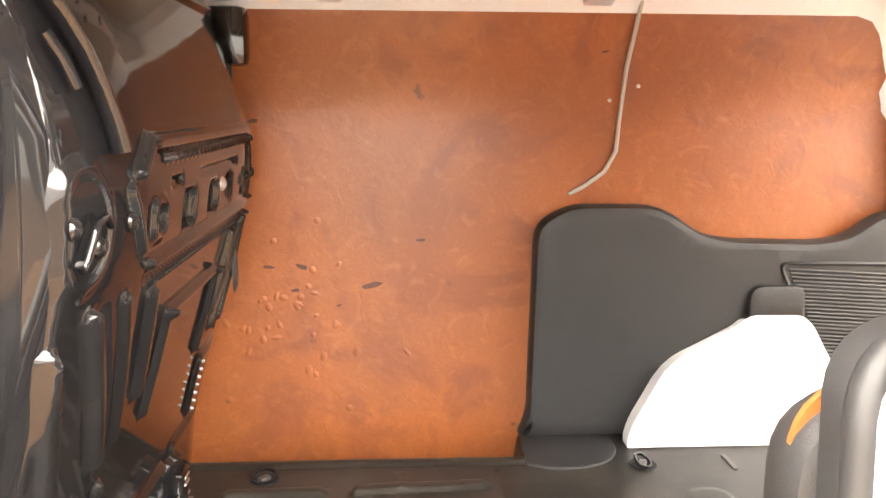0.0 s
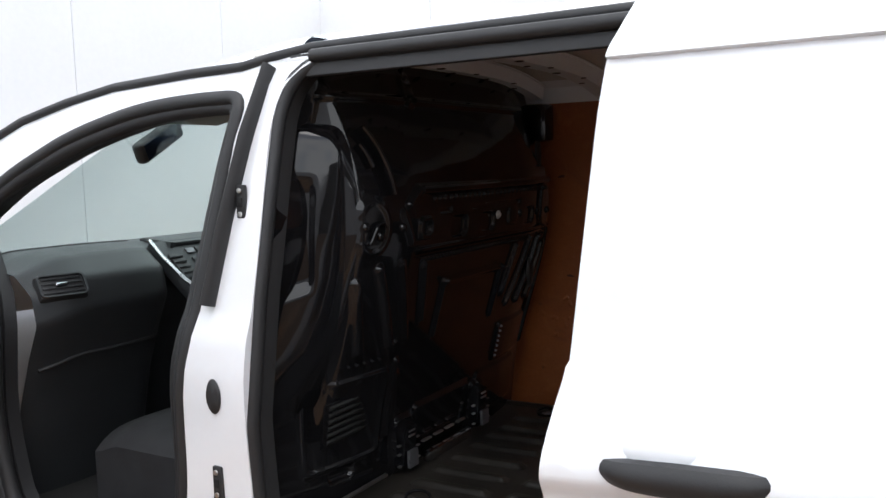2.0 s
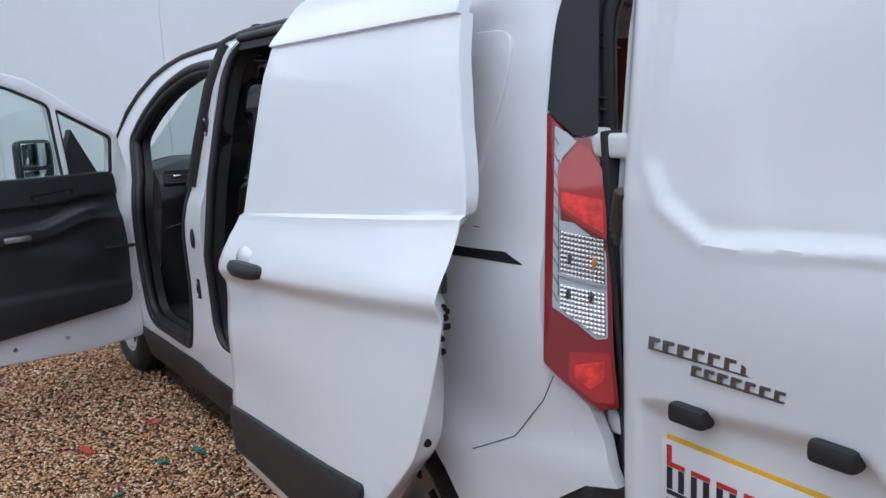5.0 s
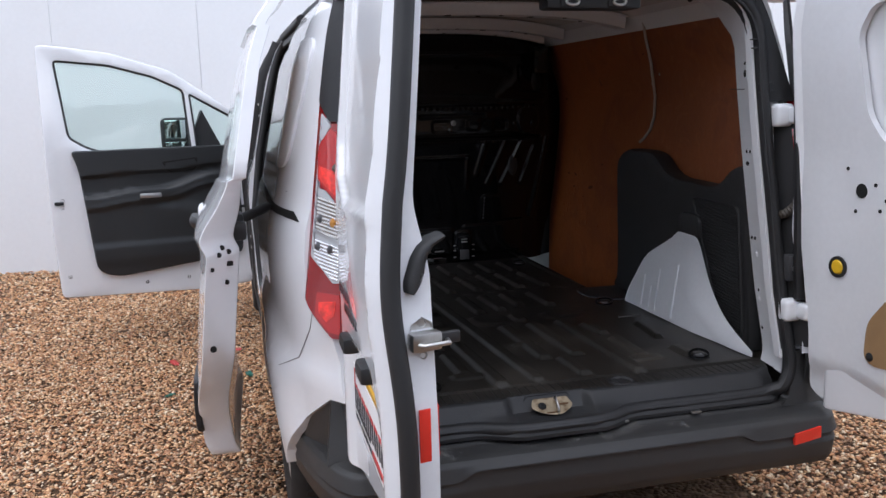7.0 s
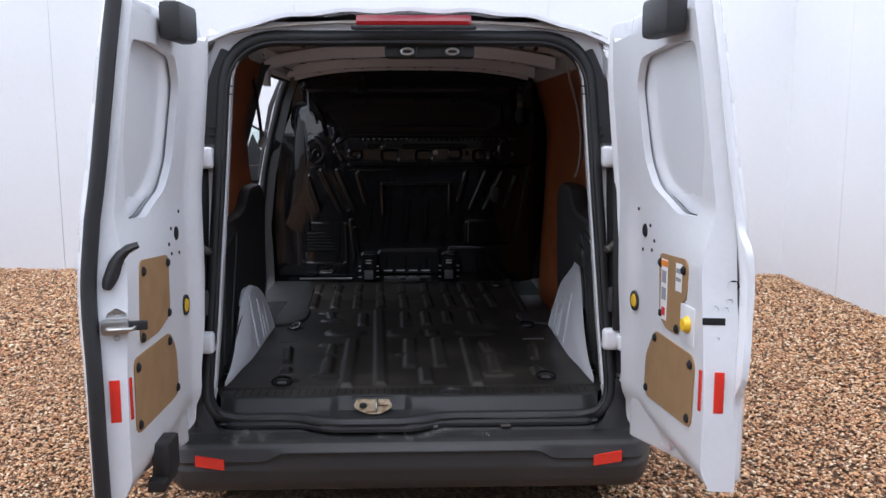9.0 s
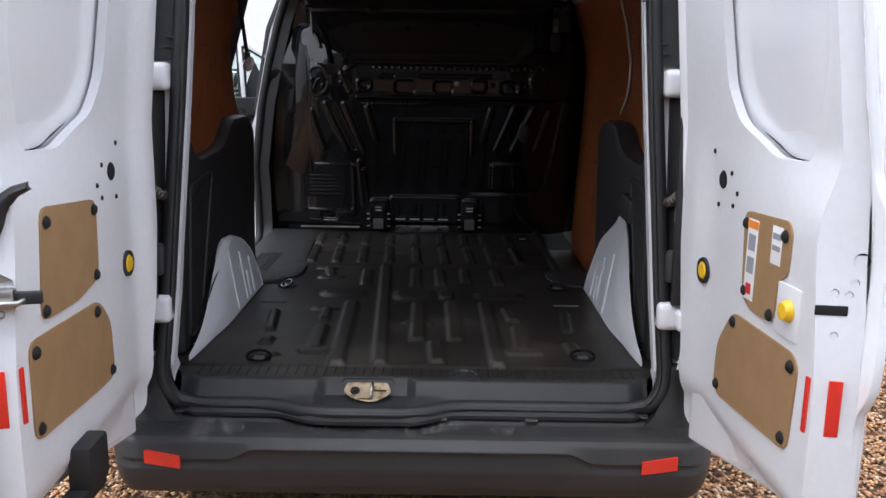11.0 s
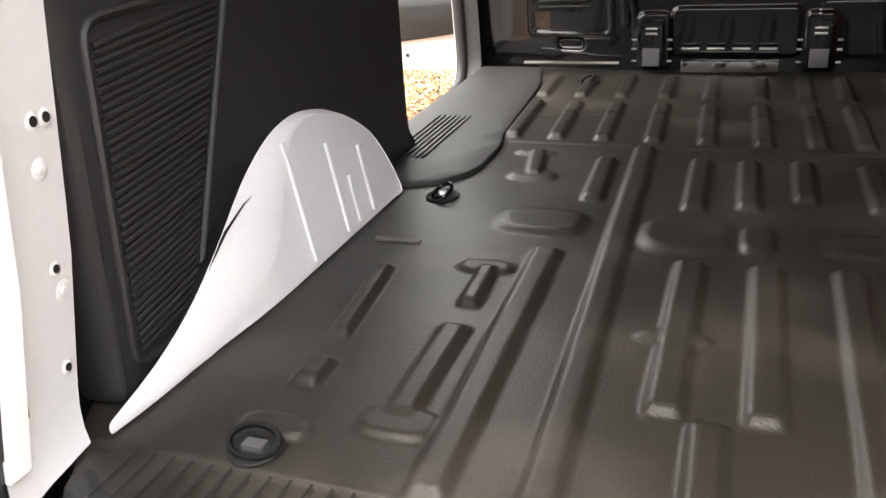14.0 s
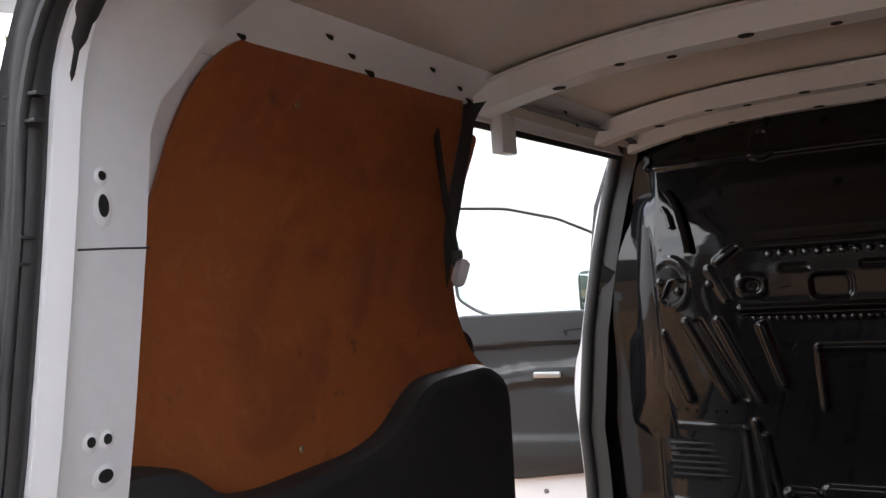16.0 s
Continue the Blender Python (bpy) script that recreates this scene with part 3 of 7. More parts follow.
# half width of the body at a height, and its narrowing towards both ends
WIDTH = [(0.15, 0.83), (0.30, 0.87), (0.45, 0.885), (0.60, 0.89), (0.75, 0.895), (0.93, 0.905), (1.00, 0.905), (1.08, 0.893), (1.14, 0.872), (1.40, 0.818), (1.55, 0.785), (1.68, 0.735), (1.75, 0.69), (1.80, 0.63), (1.86, 0.50)]


def half_width(x, z):
    w = interp(z, WIDTH)
    if x > -0.62:
        w -= 0.64 * (x + 0.62) ** 2
    if x < -3.7:
        w -= 0.28 * (x + 3.7) ** 2
    return w


def side_surface(sign, out=0.0):
    return lambda u, v, w: (u, sign * (half_width(u, v) + out - w), v)


def arc(cx, cz, r, a0, a1, n=14):
    return [(cx + r * math.cos(radians(a0 + (a1 - a0) * i / n)), cz + r * math.sin(radians(a0 + (a1 - a0) * i / n))) for i in range(n + 1)]


REAR_AXLE, FRONT_AXLE, WHEEL_R = -0.80, -3.86, 0.325
SIDE = [(-4.50, 0.30), (-4.50, 0.90), (-4.30, 1.08), (-3.97, 1.22), (-3.63, 1.465), (-3.26, 1.635), (-2.89, 1.712), (-2.60, 1.728), (-2.40, 1.735), (-2.30, 1.755), (-0.36, 1.755), (-0.29, 1.735), (-0.315, 1.66), (-0.308, 1.44), (-0.301, 1.41), (-0.249, 0.905), (-0.24, 0.885), (-0.165, 0.795), (-0.11, 0.62), (-0.17, 0.617), (-0.29, 0.53), (-0.395, 0.39), (-0.41, 0.345)]
SIDE += arc(REAR_AXLE, 0.34, 0.385, 2, 178) + [(-1.22, 0.33), (-3.42, 0.33)] + arc(FRONT_AXLE, 0.34, 0.385, 2, 178)
FRONT_APERTURE = rounded([(-3.27, 0.43), (-2.61, 0.43), (-2.525, 0.65), (-2.51, 0.97), (-2.475, 1.12), (-2.43, 1.40), (-2.395, 1.645), (-2.56, 1.645), (-2.76, 1.630), (-3.005, 1.572), (-3.29, 1.46), (-3.49, 1.33), (-3.275, 1.05), (-3.325, 0.75)], [0.13, 0.08, 0.10, 0.1, 0.1, 0.1, 0.05, 0.1, 0.1, 0.1, 0.1, 0.06, 0.1, 0.1])
SLIDE_APERTURE = rounded([(-2.27, 0.50), (-1.40, 0.50), (-1.405, 1.255), (-1.25, 1.285), (-1.24, 1.742), (-2.275, 1.742), (-2.27, 1.3), (-2.285, 0.78)], [0.12, 0.06, 0.08, 0.04, 0.05, 0.15, 0.12, 0.1], 7)
CAB_WINDOW = rounded([(-2.45, 1.20), (-2.40, 1.60), (-2.75, 1.61), (-3.28, 1.36), (-3.36, 1.20)], 0.05)


def flared(u, v, w):
    # rear wheel flare and the fuller lower quarter behind it
    r = math.hypot(u - REAR_AXLE, v - 0.34)
    y = half_width(u, v) + 0.030 * smooth(0.56, 0.43, r) + 0.016 * smooth(0.72, 0.66, v) * smooth(-0.75, -0.45, u)
    return (u, -(y - w), v)


panel("left_body_side", [SIDE, FRONT_APERTURE, SLIDE_APERTURE], flared, 0.03, WHITE, van, "glossy white side panel with open door apertures", 0.05, 0.03)
panel("right_body_side", [SIDE, CAB_WINDOW], side_surface(1), 0.03, WHITE, van, "", 0.12, 0.07)

# jambs: the returns of the apertures into the cargo space and cab
def jamb(name, loop, sign, depth, material, lip, label=""):
    pts = [Vector((x, sign * (half_width(x, z) - 0.004), z)) for x, z in loop]
    k = len(pts)
    cx, cz = sum(x for x, _ in loop) / k, sum(z for _, z in loop) / k
    bm = bmesh.new()
    rings = []
    for d, s in ((0.0, 0.0), (depth * 0.5, 0.0), (depth * 0.55, lip), (depth, lip + 0.002)):
        ring = []
        for p in pts:
            inward = Vector((cx - p.x, 0, cz - p.z)).normalized()
            ring.append(bm.verts.new(p + Vector((0, -sign * d, 0)) + inward * s))
        rings.append(ring)
    for a, b in zip(rings, rings[1:]):
        for i in range(k):
            bm.faces.new((a[i], a[(i + 1) % k], b[(i + 1) % k], b[i]))
    return part(name, bm, material, van, label)


jamb("sliding_door_jamb", SLIDE_APERTURE, -1, 0.085, SEAL, 0.002)
jamb("front_door_jamb", FRONT_APERTURE, -1, 0.085, SEAL, 0.018)
cab_glass = panel("cab_side_glass", [CAB_WINDOW], side_surface(1, -0.012), 0.004, GLASS, van, "tinted cab side glass", 0.15, 0.08)
cab_glass.visible_shadow = False


def seal_path(loop, sign, d, grow=0.0):
    cx, cz = sum(x for x, _ in loop) / len(loop), sum(z for _, z in loop) / len(loop)
    out = []
    for x, z in loop:
        v = Vector((x - cx, z - cz)).normalized() * grow
        out.append((x + v.x, sign * (half_width(x, z) - d), z + v.y))
    return out


tube("sliding_door_seal", seal_path(SLIDE_APERTURE, -1, 0.022, 0.002), 0.020, SEAL, van, "black rubber door seal", 8, True)
tube("front_door_seal", seal_path(FRONT_APERTURE, -1, 0.022, -0.008), 0.023, SEAL, van, "black rubber door seal", 8, True)
tube("front_door_outer_seal", seal_path(FRONT_APERTURE, -1, 0.010, 0.016), 0.020, SEAL, van, "outer lip of the black door seal", 8, True)
tube("door_head_seal", [(x, -(half_width(x, 1.742) + 0.004), 1.744) for x in np.linspace(-2.20, -1.25, 12)], 0.017, SEAL, van, "black rubber seal along the door head", 8)
# dark gutter line above the doors
tube("roof_gutter", [(x, -(half_width(x, z) + 0.002), z) for x, z in [(-3.95, 1.235), (-3.63, 1.47), (-3.44, 1.565), (-3.26, 1.640), (-3.08, 1.682), (-2.89, 1.715), (-2.60, 1.731), (-2.42, 1.735), (-2.33, 1.752), (-2.22, 1.768), (-1.2, 1.770), (-0.45, 1.757)]], 0.014, SEAL, van, "black rubber gutter strip")


def roof_f(u, v, w):
    x = -2.86 + u * 2.64
    y = (v * 2 - 1)
    yy = y * 0.70
    z = 1.865 - 0.125 * abs(y) ** 3.2 - 0.03 * smooth(-0.55, -0.2, x) - 0.05 * smooth(-2.4, -2.9, x)
    z += 0.004 * math.cos(y * 22) * (abs(y) < 0.8)
    return (x, yy, z - w)


grid("roof", roof_f, 44, 40, WHITE, van, "white roof skin with shallow ribs", 0.012)

# rear frame round the door opening
REAR_APERTURE = rounded([(-0.650, 0.505), (0.650, 0.505), (0.618, 1.05), (0.575, 1.745), (-0.575, 1.745), (-0.618, 1.05)], [0.12, 0.12, 0.3, 0.17, 0.17, 0.3], 8)
REAR_OUTER = rounded([(-0.735, 0.47), (0.735, 0.47), (0.735, 1.0), (0.635, 1.80), (-0.635, 1.80), (-0.735, 1.0)], [0.03, 0.03, 0.2, 0.12, 0.12, 0.2], 6)


def rear_x(z):
    return interp(z, [(0.45, -0.10), (0.55, -0.135), (0.80, -0.19), (1.25, -0.250), (1.45, -0.270), (1.75, -0.29)])


FRAME = [(0.735, 0.60)] + [p for p in REAR_OUTER if p[1] > 0.61] + [(-0.735, 0.60), (-0.645, 0.60)] + [p for p in reversed(REAR_APERTURE) if p[1] > 0.63] + [(0.645, 0.60)]
panel("rear_frame", [FRAME], lambda u, v, w: (rear_x(v) - w - 0.10 * max(0, abs(u) - 0.62), u, v), 0.03, WHITE, van, "white rear door frame", 0.15, 0.1)


def ring_loft(name, loop, steps, material, label="", parent=None):
    """A skin from an outline in (y, z), each step (back, grow) moving it forwards and outwards."""
    cy, cz = 0.0, 1.1
    bm = bmesh.new()
    rings = []
    for back, grow in steps:
        rings.append([bm.verts.new((rear_x(z) - back * (1 + 0.7 * smooth(1.58, 1.76, z)), y + grow * (1 if y > 0 else -1) * min(1, abs(y) / 0.3), z + 0.35 * grow * (1 if z > cz else 0) * (abs(y) < 0.57))) for y, z in loop])
    k = len(loop)
    for a, b in zip(rings, rings[1:]):
        for i in range(k):
            if min(loop[i][1], loop[(i + 1) % k][1]) > 0.55:
                bm.faces.new((a[i], a[(i + 1) % k], b[(i + 1) % k], b[i]))
    return part(name, bm, material, parent or van, label)


dense = []
for i, (y, z) in enumerate(REAR_APERTURE):
    y2, z2 = REAR_APERTURE[(i + 1) % len(REAR_APERTURE)]
    m_ = max(1, int(math.hypot(y2 - y, z2 - z) / 0.06))
    dense += [(y + (y2 - y) * j / m_, z + (z2 - z) * j / m_) for j in range(m_)]
ring_loft("rear_pillar_lining", dense, [(0.004, 0.010), (0.012, 0.014), (0.045, 0.022), (0.07, 0.028), (0.150, 0.040), (0.157, 0.055), (0.165, 0.09)], INNERWHITE, "white painted inner pillar and header with punched holes")
tube("rear_door_seal", [(rear_x(z) + 0.010 - (0.018 - 0.052 * smooth(-0.38, -0.24, y) * (1 - smooth(-0.01, 0.12, y))) * (z < 0.52), y * 1.042, z + (0.006 if z > 1.6 else -0.008 if z < 0.6 else 0)) for y, z in dense], 0.021, SEAL, van, "black rubber seal round the rear opening", 8, True)
upright = sorted((p for p in dense if p[1] > 0.60), key=lambda p: math.atan2(p[0], p[1] - 0.60))
tube("seal_inner_rib", [(rear_x(z) - 0.016, y * 1.034, z + (-0.004 if z > 1.6 else 0)) for y, z in upright], 0.019, SEAL, van, "inner rib of the black rear seal", 8)
tube("seal_lip", [(rear_x(z) + 0.026 - (0.018 - 0.052 * smooth(-0.38, -0.24, y) * (1 - smooth(-0.01, 0.12, y))) * (z < 0.52), y * 1.018, z + (-0.012 if z > 1.6 else -0.004 if z < 0.6 else 0)) for y, z in dense], 0.006, SEAL, van, "", 6, True)
EDGE = sorted((z, y) for y, z in dense if y > 0.4 and z > 0.62)
for s in (-1, 1):
    for x, z, r in ((-0.334, 1.241, 0.0055), (-0.357, 1.240, 0.0055), (-0.354, 1.201, 0.007), (-0.318, 0.958, 0.006), (-0.340, 0.957, 0.006), (-0.314, 0.905, 0.007), (-0.304, 0.786, 0.005), (-0.310, 0.755, 0.007), (-0.352, 1.522, 0.005), (-0.354, 1.490, 0.007), (-0.290, 0.66, 0.005)):
        y = interp(z, EDGE) + interp((rear_x(z) - x) / (1 + 0.7 * smooth(1.58, 1.76, z)), [(0.004, 0.010), (0.012, 0.014), (0.045, 0.022), (0.07, 0.028), (0.150, 0.040)])
        at_pillar = facing((x, s * (y - 0.001), z), (1, -0.10 * s, 0), (0, 0, s))
        long = Matrix.Diagonal((1.0, 1.7, 1, 1)) if z in (1.490,) else Matrix.Diagonal((1.4, 1.0, 1, 1)) if z in (1.201,) else Matrix.Identity(4)
        boss = lathe("pillar_boss", [(0.0, 0.0014), (r * 1.35, 0.0014), (r * 2.0, -0.0008)], at_pillar @ long, INNERWHITE, van, n=16)
        if z in (0.905, 0.755):
            lathe("rivet_head", [(0.0, 0.005), (r * 0.7, 0.004), (r, 0.0014)], at_pillar, INNERWHITE, boss, n=12)
        else:
            lathe("punched_hole", [(0.0, 0.0022), (r, 0.0022), (r * 1.1, 0.0010)], at_pillar @ long, HOLE, boss, n=14)


# cargo floor with its pressed ribs
# each rib: from x to x, y at both ends, half width; each pad: centre, half sizes, height
RIBS = [(-0.95, -0.305, -0.250, -0.228, 0.024), (-1.53, -0.31, -0.166, -0.105, 0.022), (-0.66, -0.43, -0.317, -0.312, 0.021), (-0.86, -0.73, -0.328, -0.322, 0.016), (-0.945, -0.52, -0.008, -0.001, 0.024),
        (-0.95, -0.525, 0.108, 0.117, 0.024), (-0.505, -0.32, 0.054, 0.061, 0.023), (-0.955, -0.305, 0.228, 0.240, 0.023), (-0.88, -0.735, 0.302, 0.315, 0.021), (-0.67, -0.43, 0.325, 0.318, 0.023), (-0.50, -0.40, 0.470, 0.475, 0.020),
        (-1.44, -1.20, -0.236, -0.224, 0.021), (-1.46, -1.18, -0.036, -0.028, 0.021), (-1.46, -1.20, 0.060, 0.069, 0.020), (-1.47, -1.25, 0.164, 0.168, 0.020), (-1.46, -1.22, 0.290, 0.298, 0.020), (-1.476, -1.31, -0.401, -0.372, 0.018),
        (-0.83, -0.60, -0.506, -0.480, 0.015), (-0.53, -0.47, -0.468, -0.468, 0.020), (-0.83, -0.62, 0.500, 0.480, 0.015)]
for rib_y in (-0.505, -0.395, -0.283, -0.165, -0.044, 0.080, 0.193, 0.290, 0.41):
    RIBS += [(-1.90, -1.585, rib_y - 0.010, rib_y + 0.006, 0.019), (-2.20, -1.97, rib_y - 0.022, rib_y - 0.016, 0.018)]
PADS = [(-1.06, -0.030, 0.078, 0.078, 0.011), (-1.06, 0.090, 0.060, 0.028, 0.010), (-1.075, -0.292, 0.058, 0.085, 0.010), (-1.06, 0.285, 0.052, 0.090, 0.007), (-0.865, -0.335, 0.024, 0.048, 0.007), (-0.42, -0.308, 0.032, 0.055, 0.008),
        (-0.42, 0.318, 0.030, 0.060, 0.008), (-0.70, -0.008, 0.018, 0.050, 0.009), (-1.315, -0.375, 0.028, 0.052, 0.008), (-0.375, -0.455, 0.022, 0.050, 0.008), (-1.47, -0.41, 0.018, 0.045, 0.007)]


def floor_height(x, y):
    h = 0.0
    for x0, x1, ya, yb, hw in RIBS:
        if x0 - 0.05 < x < x1 + 0.05:
            yc = ya + (yb - ya) * (x - x0) / (x1 - x0)
            d = abs(y - yc)
            if d < 0.05:
                h = max(h, 0.013 * (1 - smooth(hw * 0.62, hw * 1.25, d)) * smooth(x0 - 0.014, x0 + 0.010, x) * (1 - smooth(x1 - 0.010, x1 + 0.014, x)))
    for px, py, rx, ry, ph in PADS:
        d = (abs((x - px) / rx) ** 3 + abs((y - py) / ry) ** 3) ** (1 / 3)
        if d < 1.3:
            h = max(h, ph * (1 - smooth(0.75, 1.15, d)))
    # cross joints of the sheet and the low ridges across it
    h -= 0.004 * max(0, 1 - abs(x + 1.545) / 0.008) * (abs(y) < 0.50)
    h += 0.004 * max(0, 1 - abs(x + 1.79) / 0.012) * (abs(y) < 0.50)
    h -= 0.005 * smooth(-0.296, -0.290, x)
    # a raised lip and a low channel beside the board on the driver's side
    h += (0.010 * smooth(0.535, 0.548, y) - 0.100 * smooth(0.566, 0.582, y)) * smooth(-1.455, -1.475, x)
    # the rear edge runs down under the sill moulding
    h -= 0.05 * smooth(-0.208, -0.196, x)
    return h + 0.0014 * noise.noise(Vector((x * 5, y * 5, 0)))


def floor_f(u, v, w):
    x = -2.33 + u * 2.155
    half = 0.74 if x < -0.4 else 0.74 - 0.10 * smooth(-0.4, -0.18, x)
    y = (v * 2 - 1) * half
    return (x, y, 0.553 + floor_height(x, y) - w)


grid("cargo_floor", floor_f, 380, 270, RUBBERMAT, van, "black moulded rubber floor with long pressed ribs", sharp=80)
block("sill_back", (0.05, 1.44, 0.10), pose(-0.155, 0, 0.435), HOLE, van, "", 0.004)
block("under_floor", (4.0, 1.55, 0.10), pose(-2.2, 0, 0.40), HOLE, van, "", 0.01)


# rear sill moulding with the latch recess
SILL = [(-0.215, 0.549), (-0.200, 0.553), (-0.184, 0.553), (-0.177, 0.550), (-0.152, 0.521), (-0.146, 0.513), (-0.136, 0.508), (-0.112, 0.498), (-0.095, 0.488)]
SILL_DIP = [(-0.215, 0.549), (-0.207, 0.553), (-0.200, 0.551), (-0.196, 0.545), (-0.184, 0.512), (-0.165, 0.505), (-0.150, 0.503), (-0.120, 0.498), (-0.095, 0.488)]


def sill_f(u, v, w):
    y = (u * 2 - 1) * 0.64
    k = v * (len(SILL) - 1)
    i = min(len(SILL) - 2, int(k))
    f = k - i
    dip = smooth(-0.272, -0.238, y) * (1 - smooth(-0.022, 0.010, y))
    bow = smooth(-0.38, -0.24, y) * (1 - smooth(-0.01, 0.12, y))
    x, z = ((SILL[i][j] * (1 - f) + SILL[i + 1][j] * f) * (1 - dip) + (SILL_DIP[i][j] * (1 - f) + SILL_DIP[i + 1][j] * f) * dip for j in (0, 1))
    x += 0.050 * bow * smooth(0.35, 0.75, v) - 0.03 * smooth(0.58, 0.64, abs(y))
    return (x, y, z - w)


grid("sill_moulding", sill_f, 200, 40, PLASTIC, van, "black plastic rear sill moulding", 0.01, 24)
latch = panel("latch_plate", [rounded([(-0.180, 0.050), (-0.072, 0.050), (-0.060, 0.024), (-0.078, 0.012), (-0.100, 0.002), (-0.120, 0.0), (-0.142, 0.003), (-0.170, 0.012), (-0.190, 0.026)], 0.006)], lambda u, v, w: (-0.122 - 0.055 * v / 0.05 + 0.006 * smooth(0.03, 0.05, v) - w, u, 0.5115 + 0.032 * v / 0.05 + w), 0.004, BRASS, van, "scratched gold-coloured floor latch plate", 0.02, 0.01, 0.001)
latch_at = lambda y, v, lift=0.0: (-0.122 - 0.055 * v / 0.05 + 0.5 * lift, y, 0.5125 + 0.032 * v / 0.05 + 0.86 * lift)  # noqa: E731
block("washer_plate", (0.030, 0.030, 0.004), facing(latch_at(-0.158, 0.026, 0.001), (0, 1, 0), (-0.86, 0, 0.5)), BRASS, latch, "", 0.001)
tube("latch_loop", [latch_at(-0.112, 0.046, -0.002), latch_at(-0.112, 0.044, 0.012), latch_at(-0.113, 0.030, 0.016), latch_at(-0.114, 0.010, 0.012), latch_at(-0.114, 0.007, -0.002)], 0.0038, STEEL, latch)
lathe("bolt", [(0.0, 0.006), (0.006, 0.006), (0.007, 0.003), (0.012, 0.003), (0.013, 0.0)], facing(latch_at(-0.158, 0.026, 0.004), (0, 1, 0), (-0.86, 0, 0.5)), HOLE, latch, n=14)
for streak in ((-0.165, 0.047, 0.088, 0.004), (-0.108, 0.028, 0.034, 0.005), (-0.150, 0.006, 0.040, 0.004)):
    bars("rust_streak", [streak], Matrix(((0, -1.05, 0, -0.1205), (1, 0, 0, 0), (0, 0.62, 0, 0.5133), (0, 0, 0, 1))), RUST, latch, "brown rust streak", 0.0005)
tube("recess_shelf", [(-0.181, -0.232, 0.516), (-0.178, -0.21, 0.513), (-0.176, -0.190, 0.511)], 0.003, SCUFF, van)
tube("recess_shelf", [(-0.181, -0.024, 0.516), (-0.178, -0.042, 0.513), (-0.176, -0.058, 0.511)], 0.003, SCUFF, van)
tube("recess_rim", [(-0.188, -0.206, 0.524), (-0.196, -0.198, 0.543), (-0.199, -0.190, 0.5505), (-0.199, -0.064, 0.5505), (-0.196, -0.056, 0.543), (-0.188, -0.048, 0.524)], 0.003, PLASTIC, van)
LIP = [(-0.60, 0.512), (-0.50, 0.492), (-0.36, 0.486), (-0.24, 0.484), (-0.12, 0.483), (-0.02, 0.484), (0.10, 0.486), (0.35, 0.487), (0.52, 0.492), (0.60, 0.512)]
tube("sill_lip", [(-0.118 + 0.052 * smooth(-0.38, -0.24, y) * (1 - smooth(-0.01, 0.12, y)) - 0.05 * smooth(0.5, 0.62, abs(y)), y, z) for y, z in LIP], 0.008, SEAL, van, "thin black sill lip", 6)
for fy in (0.075, 0.315):
    block("sill_clip", (0.012, 0.032, 0.007), pose(-0.088, fy, 0.481), STEEL, van, "bright metal clip", 0.002)

# lashing rings in the floor
def lashing_ring(x, y, turn):
    cup = lathe("lashing_cup", [(0.036, 0.000), (0.034, 0.0018), (0.031, 0.0015), (0.028, -0.001), (0.0, -0.001)], pose(x, y, 0.556), HOLE, van, "recessed black lashing cup", 20)
    cup.name = "lashing_cup"
    pts = [(x + 0.034 * math.cos(a) * math.cos(turn) - 0.020 * math.sin(a) * math.sin(turn), y + 0.034 * math.cos(a) * math.sin(turn) + 0.020 * math.sin(a) * math.cos(turn), 0.565 + 0.010 * math.sin(a)) for a in np.linspace(0, 2 * math.pi, 20)[:-1]]
    tube("ring", pts, 0.0045, GLOSSBLACK, cup, "", 6, True)
    block("ring_mount", (0.03, 0.018, 0.012), pose(x, y, 0.558, 0, 0, math.degrees(turn)), SHADOWGREY, cup, "", 0.003)


for rx, ry, rt in ((-1.167, -0.526, 0.4), (-1.168, 0.518, 1.2), (-0.368, 0.490, 1.57), (-0.328, -0.456, 1.57), (-2.12, -0.42, 0.3), (-2.12, 0.47, 0.8)):
    lashing_ring(rx, ry, rt)
lathe("drain_cap", [(0.043, 0.001), (0.041, 0.007), (0.034, 0.006), (0.030, 0.001), (0.0, 0.001)], pose(-0.235, 0.14, 0.548), SEAL, van, "round black floor cap", 24)
for sx, sy in ((-0.94, -0.53), (-0.94, 0.52)):
    block("floor_slot", (0.012, 0.09, 0.006), pose(sx, sy, 0.555), SCUFF, van, "", 0.002)

# side step plates of black plastic: a long ribbed one at the side door, a short one before the other wheel arch
STEP_LONG = rounded([(-2.28, 0.60), (-2.28, 0.80), (-1.22, 0.80), (-1.205, 0.62), (-1.24, 0.545), (-1.32, 0.497), (-1.50, 0.497), (-1.56, 0.515), (-2.06, 0.548)], [0.02, 0.01, 0.01, 0.04, 0.05, 0.05, 0.03, 0.04, 0.03])
STEP_SHORT = rounded([(-1.47, 0.53), (-1.45, 0.80), (-1.22, 0.80), (-1.205, 0.62), (-1.24, 0.545), (-1.32, 0.497), (-1.42, 0.50)], [0.02, 0.01, 0.01, 0.04, 0.05, 0.05, 0.03])
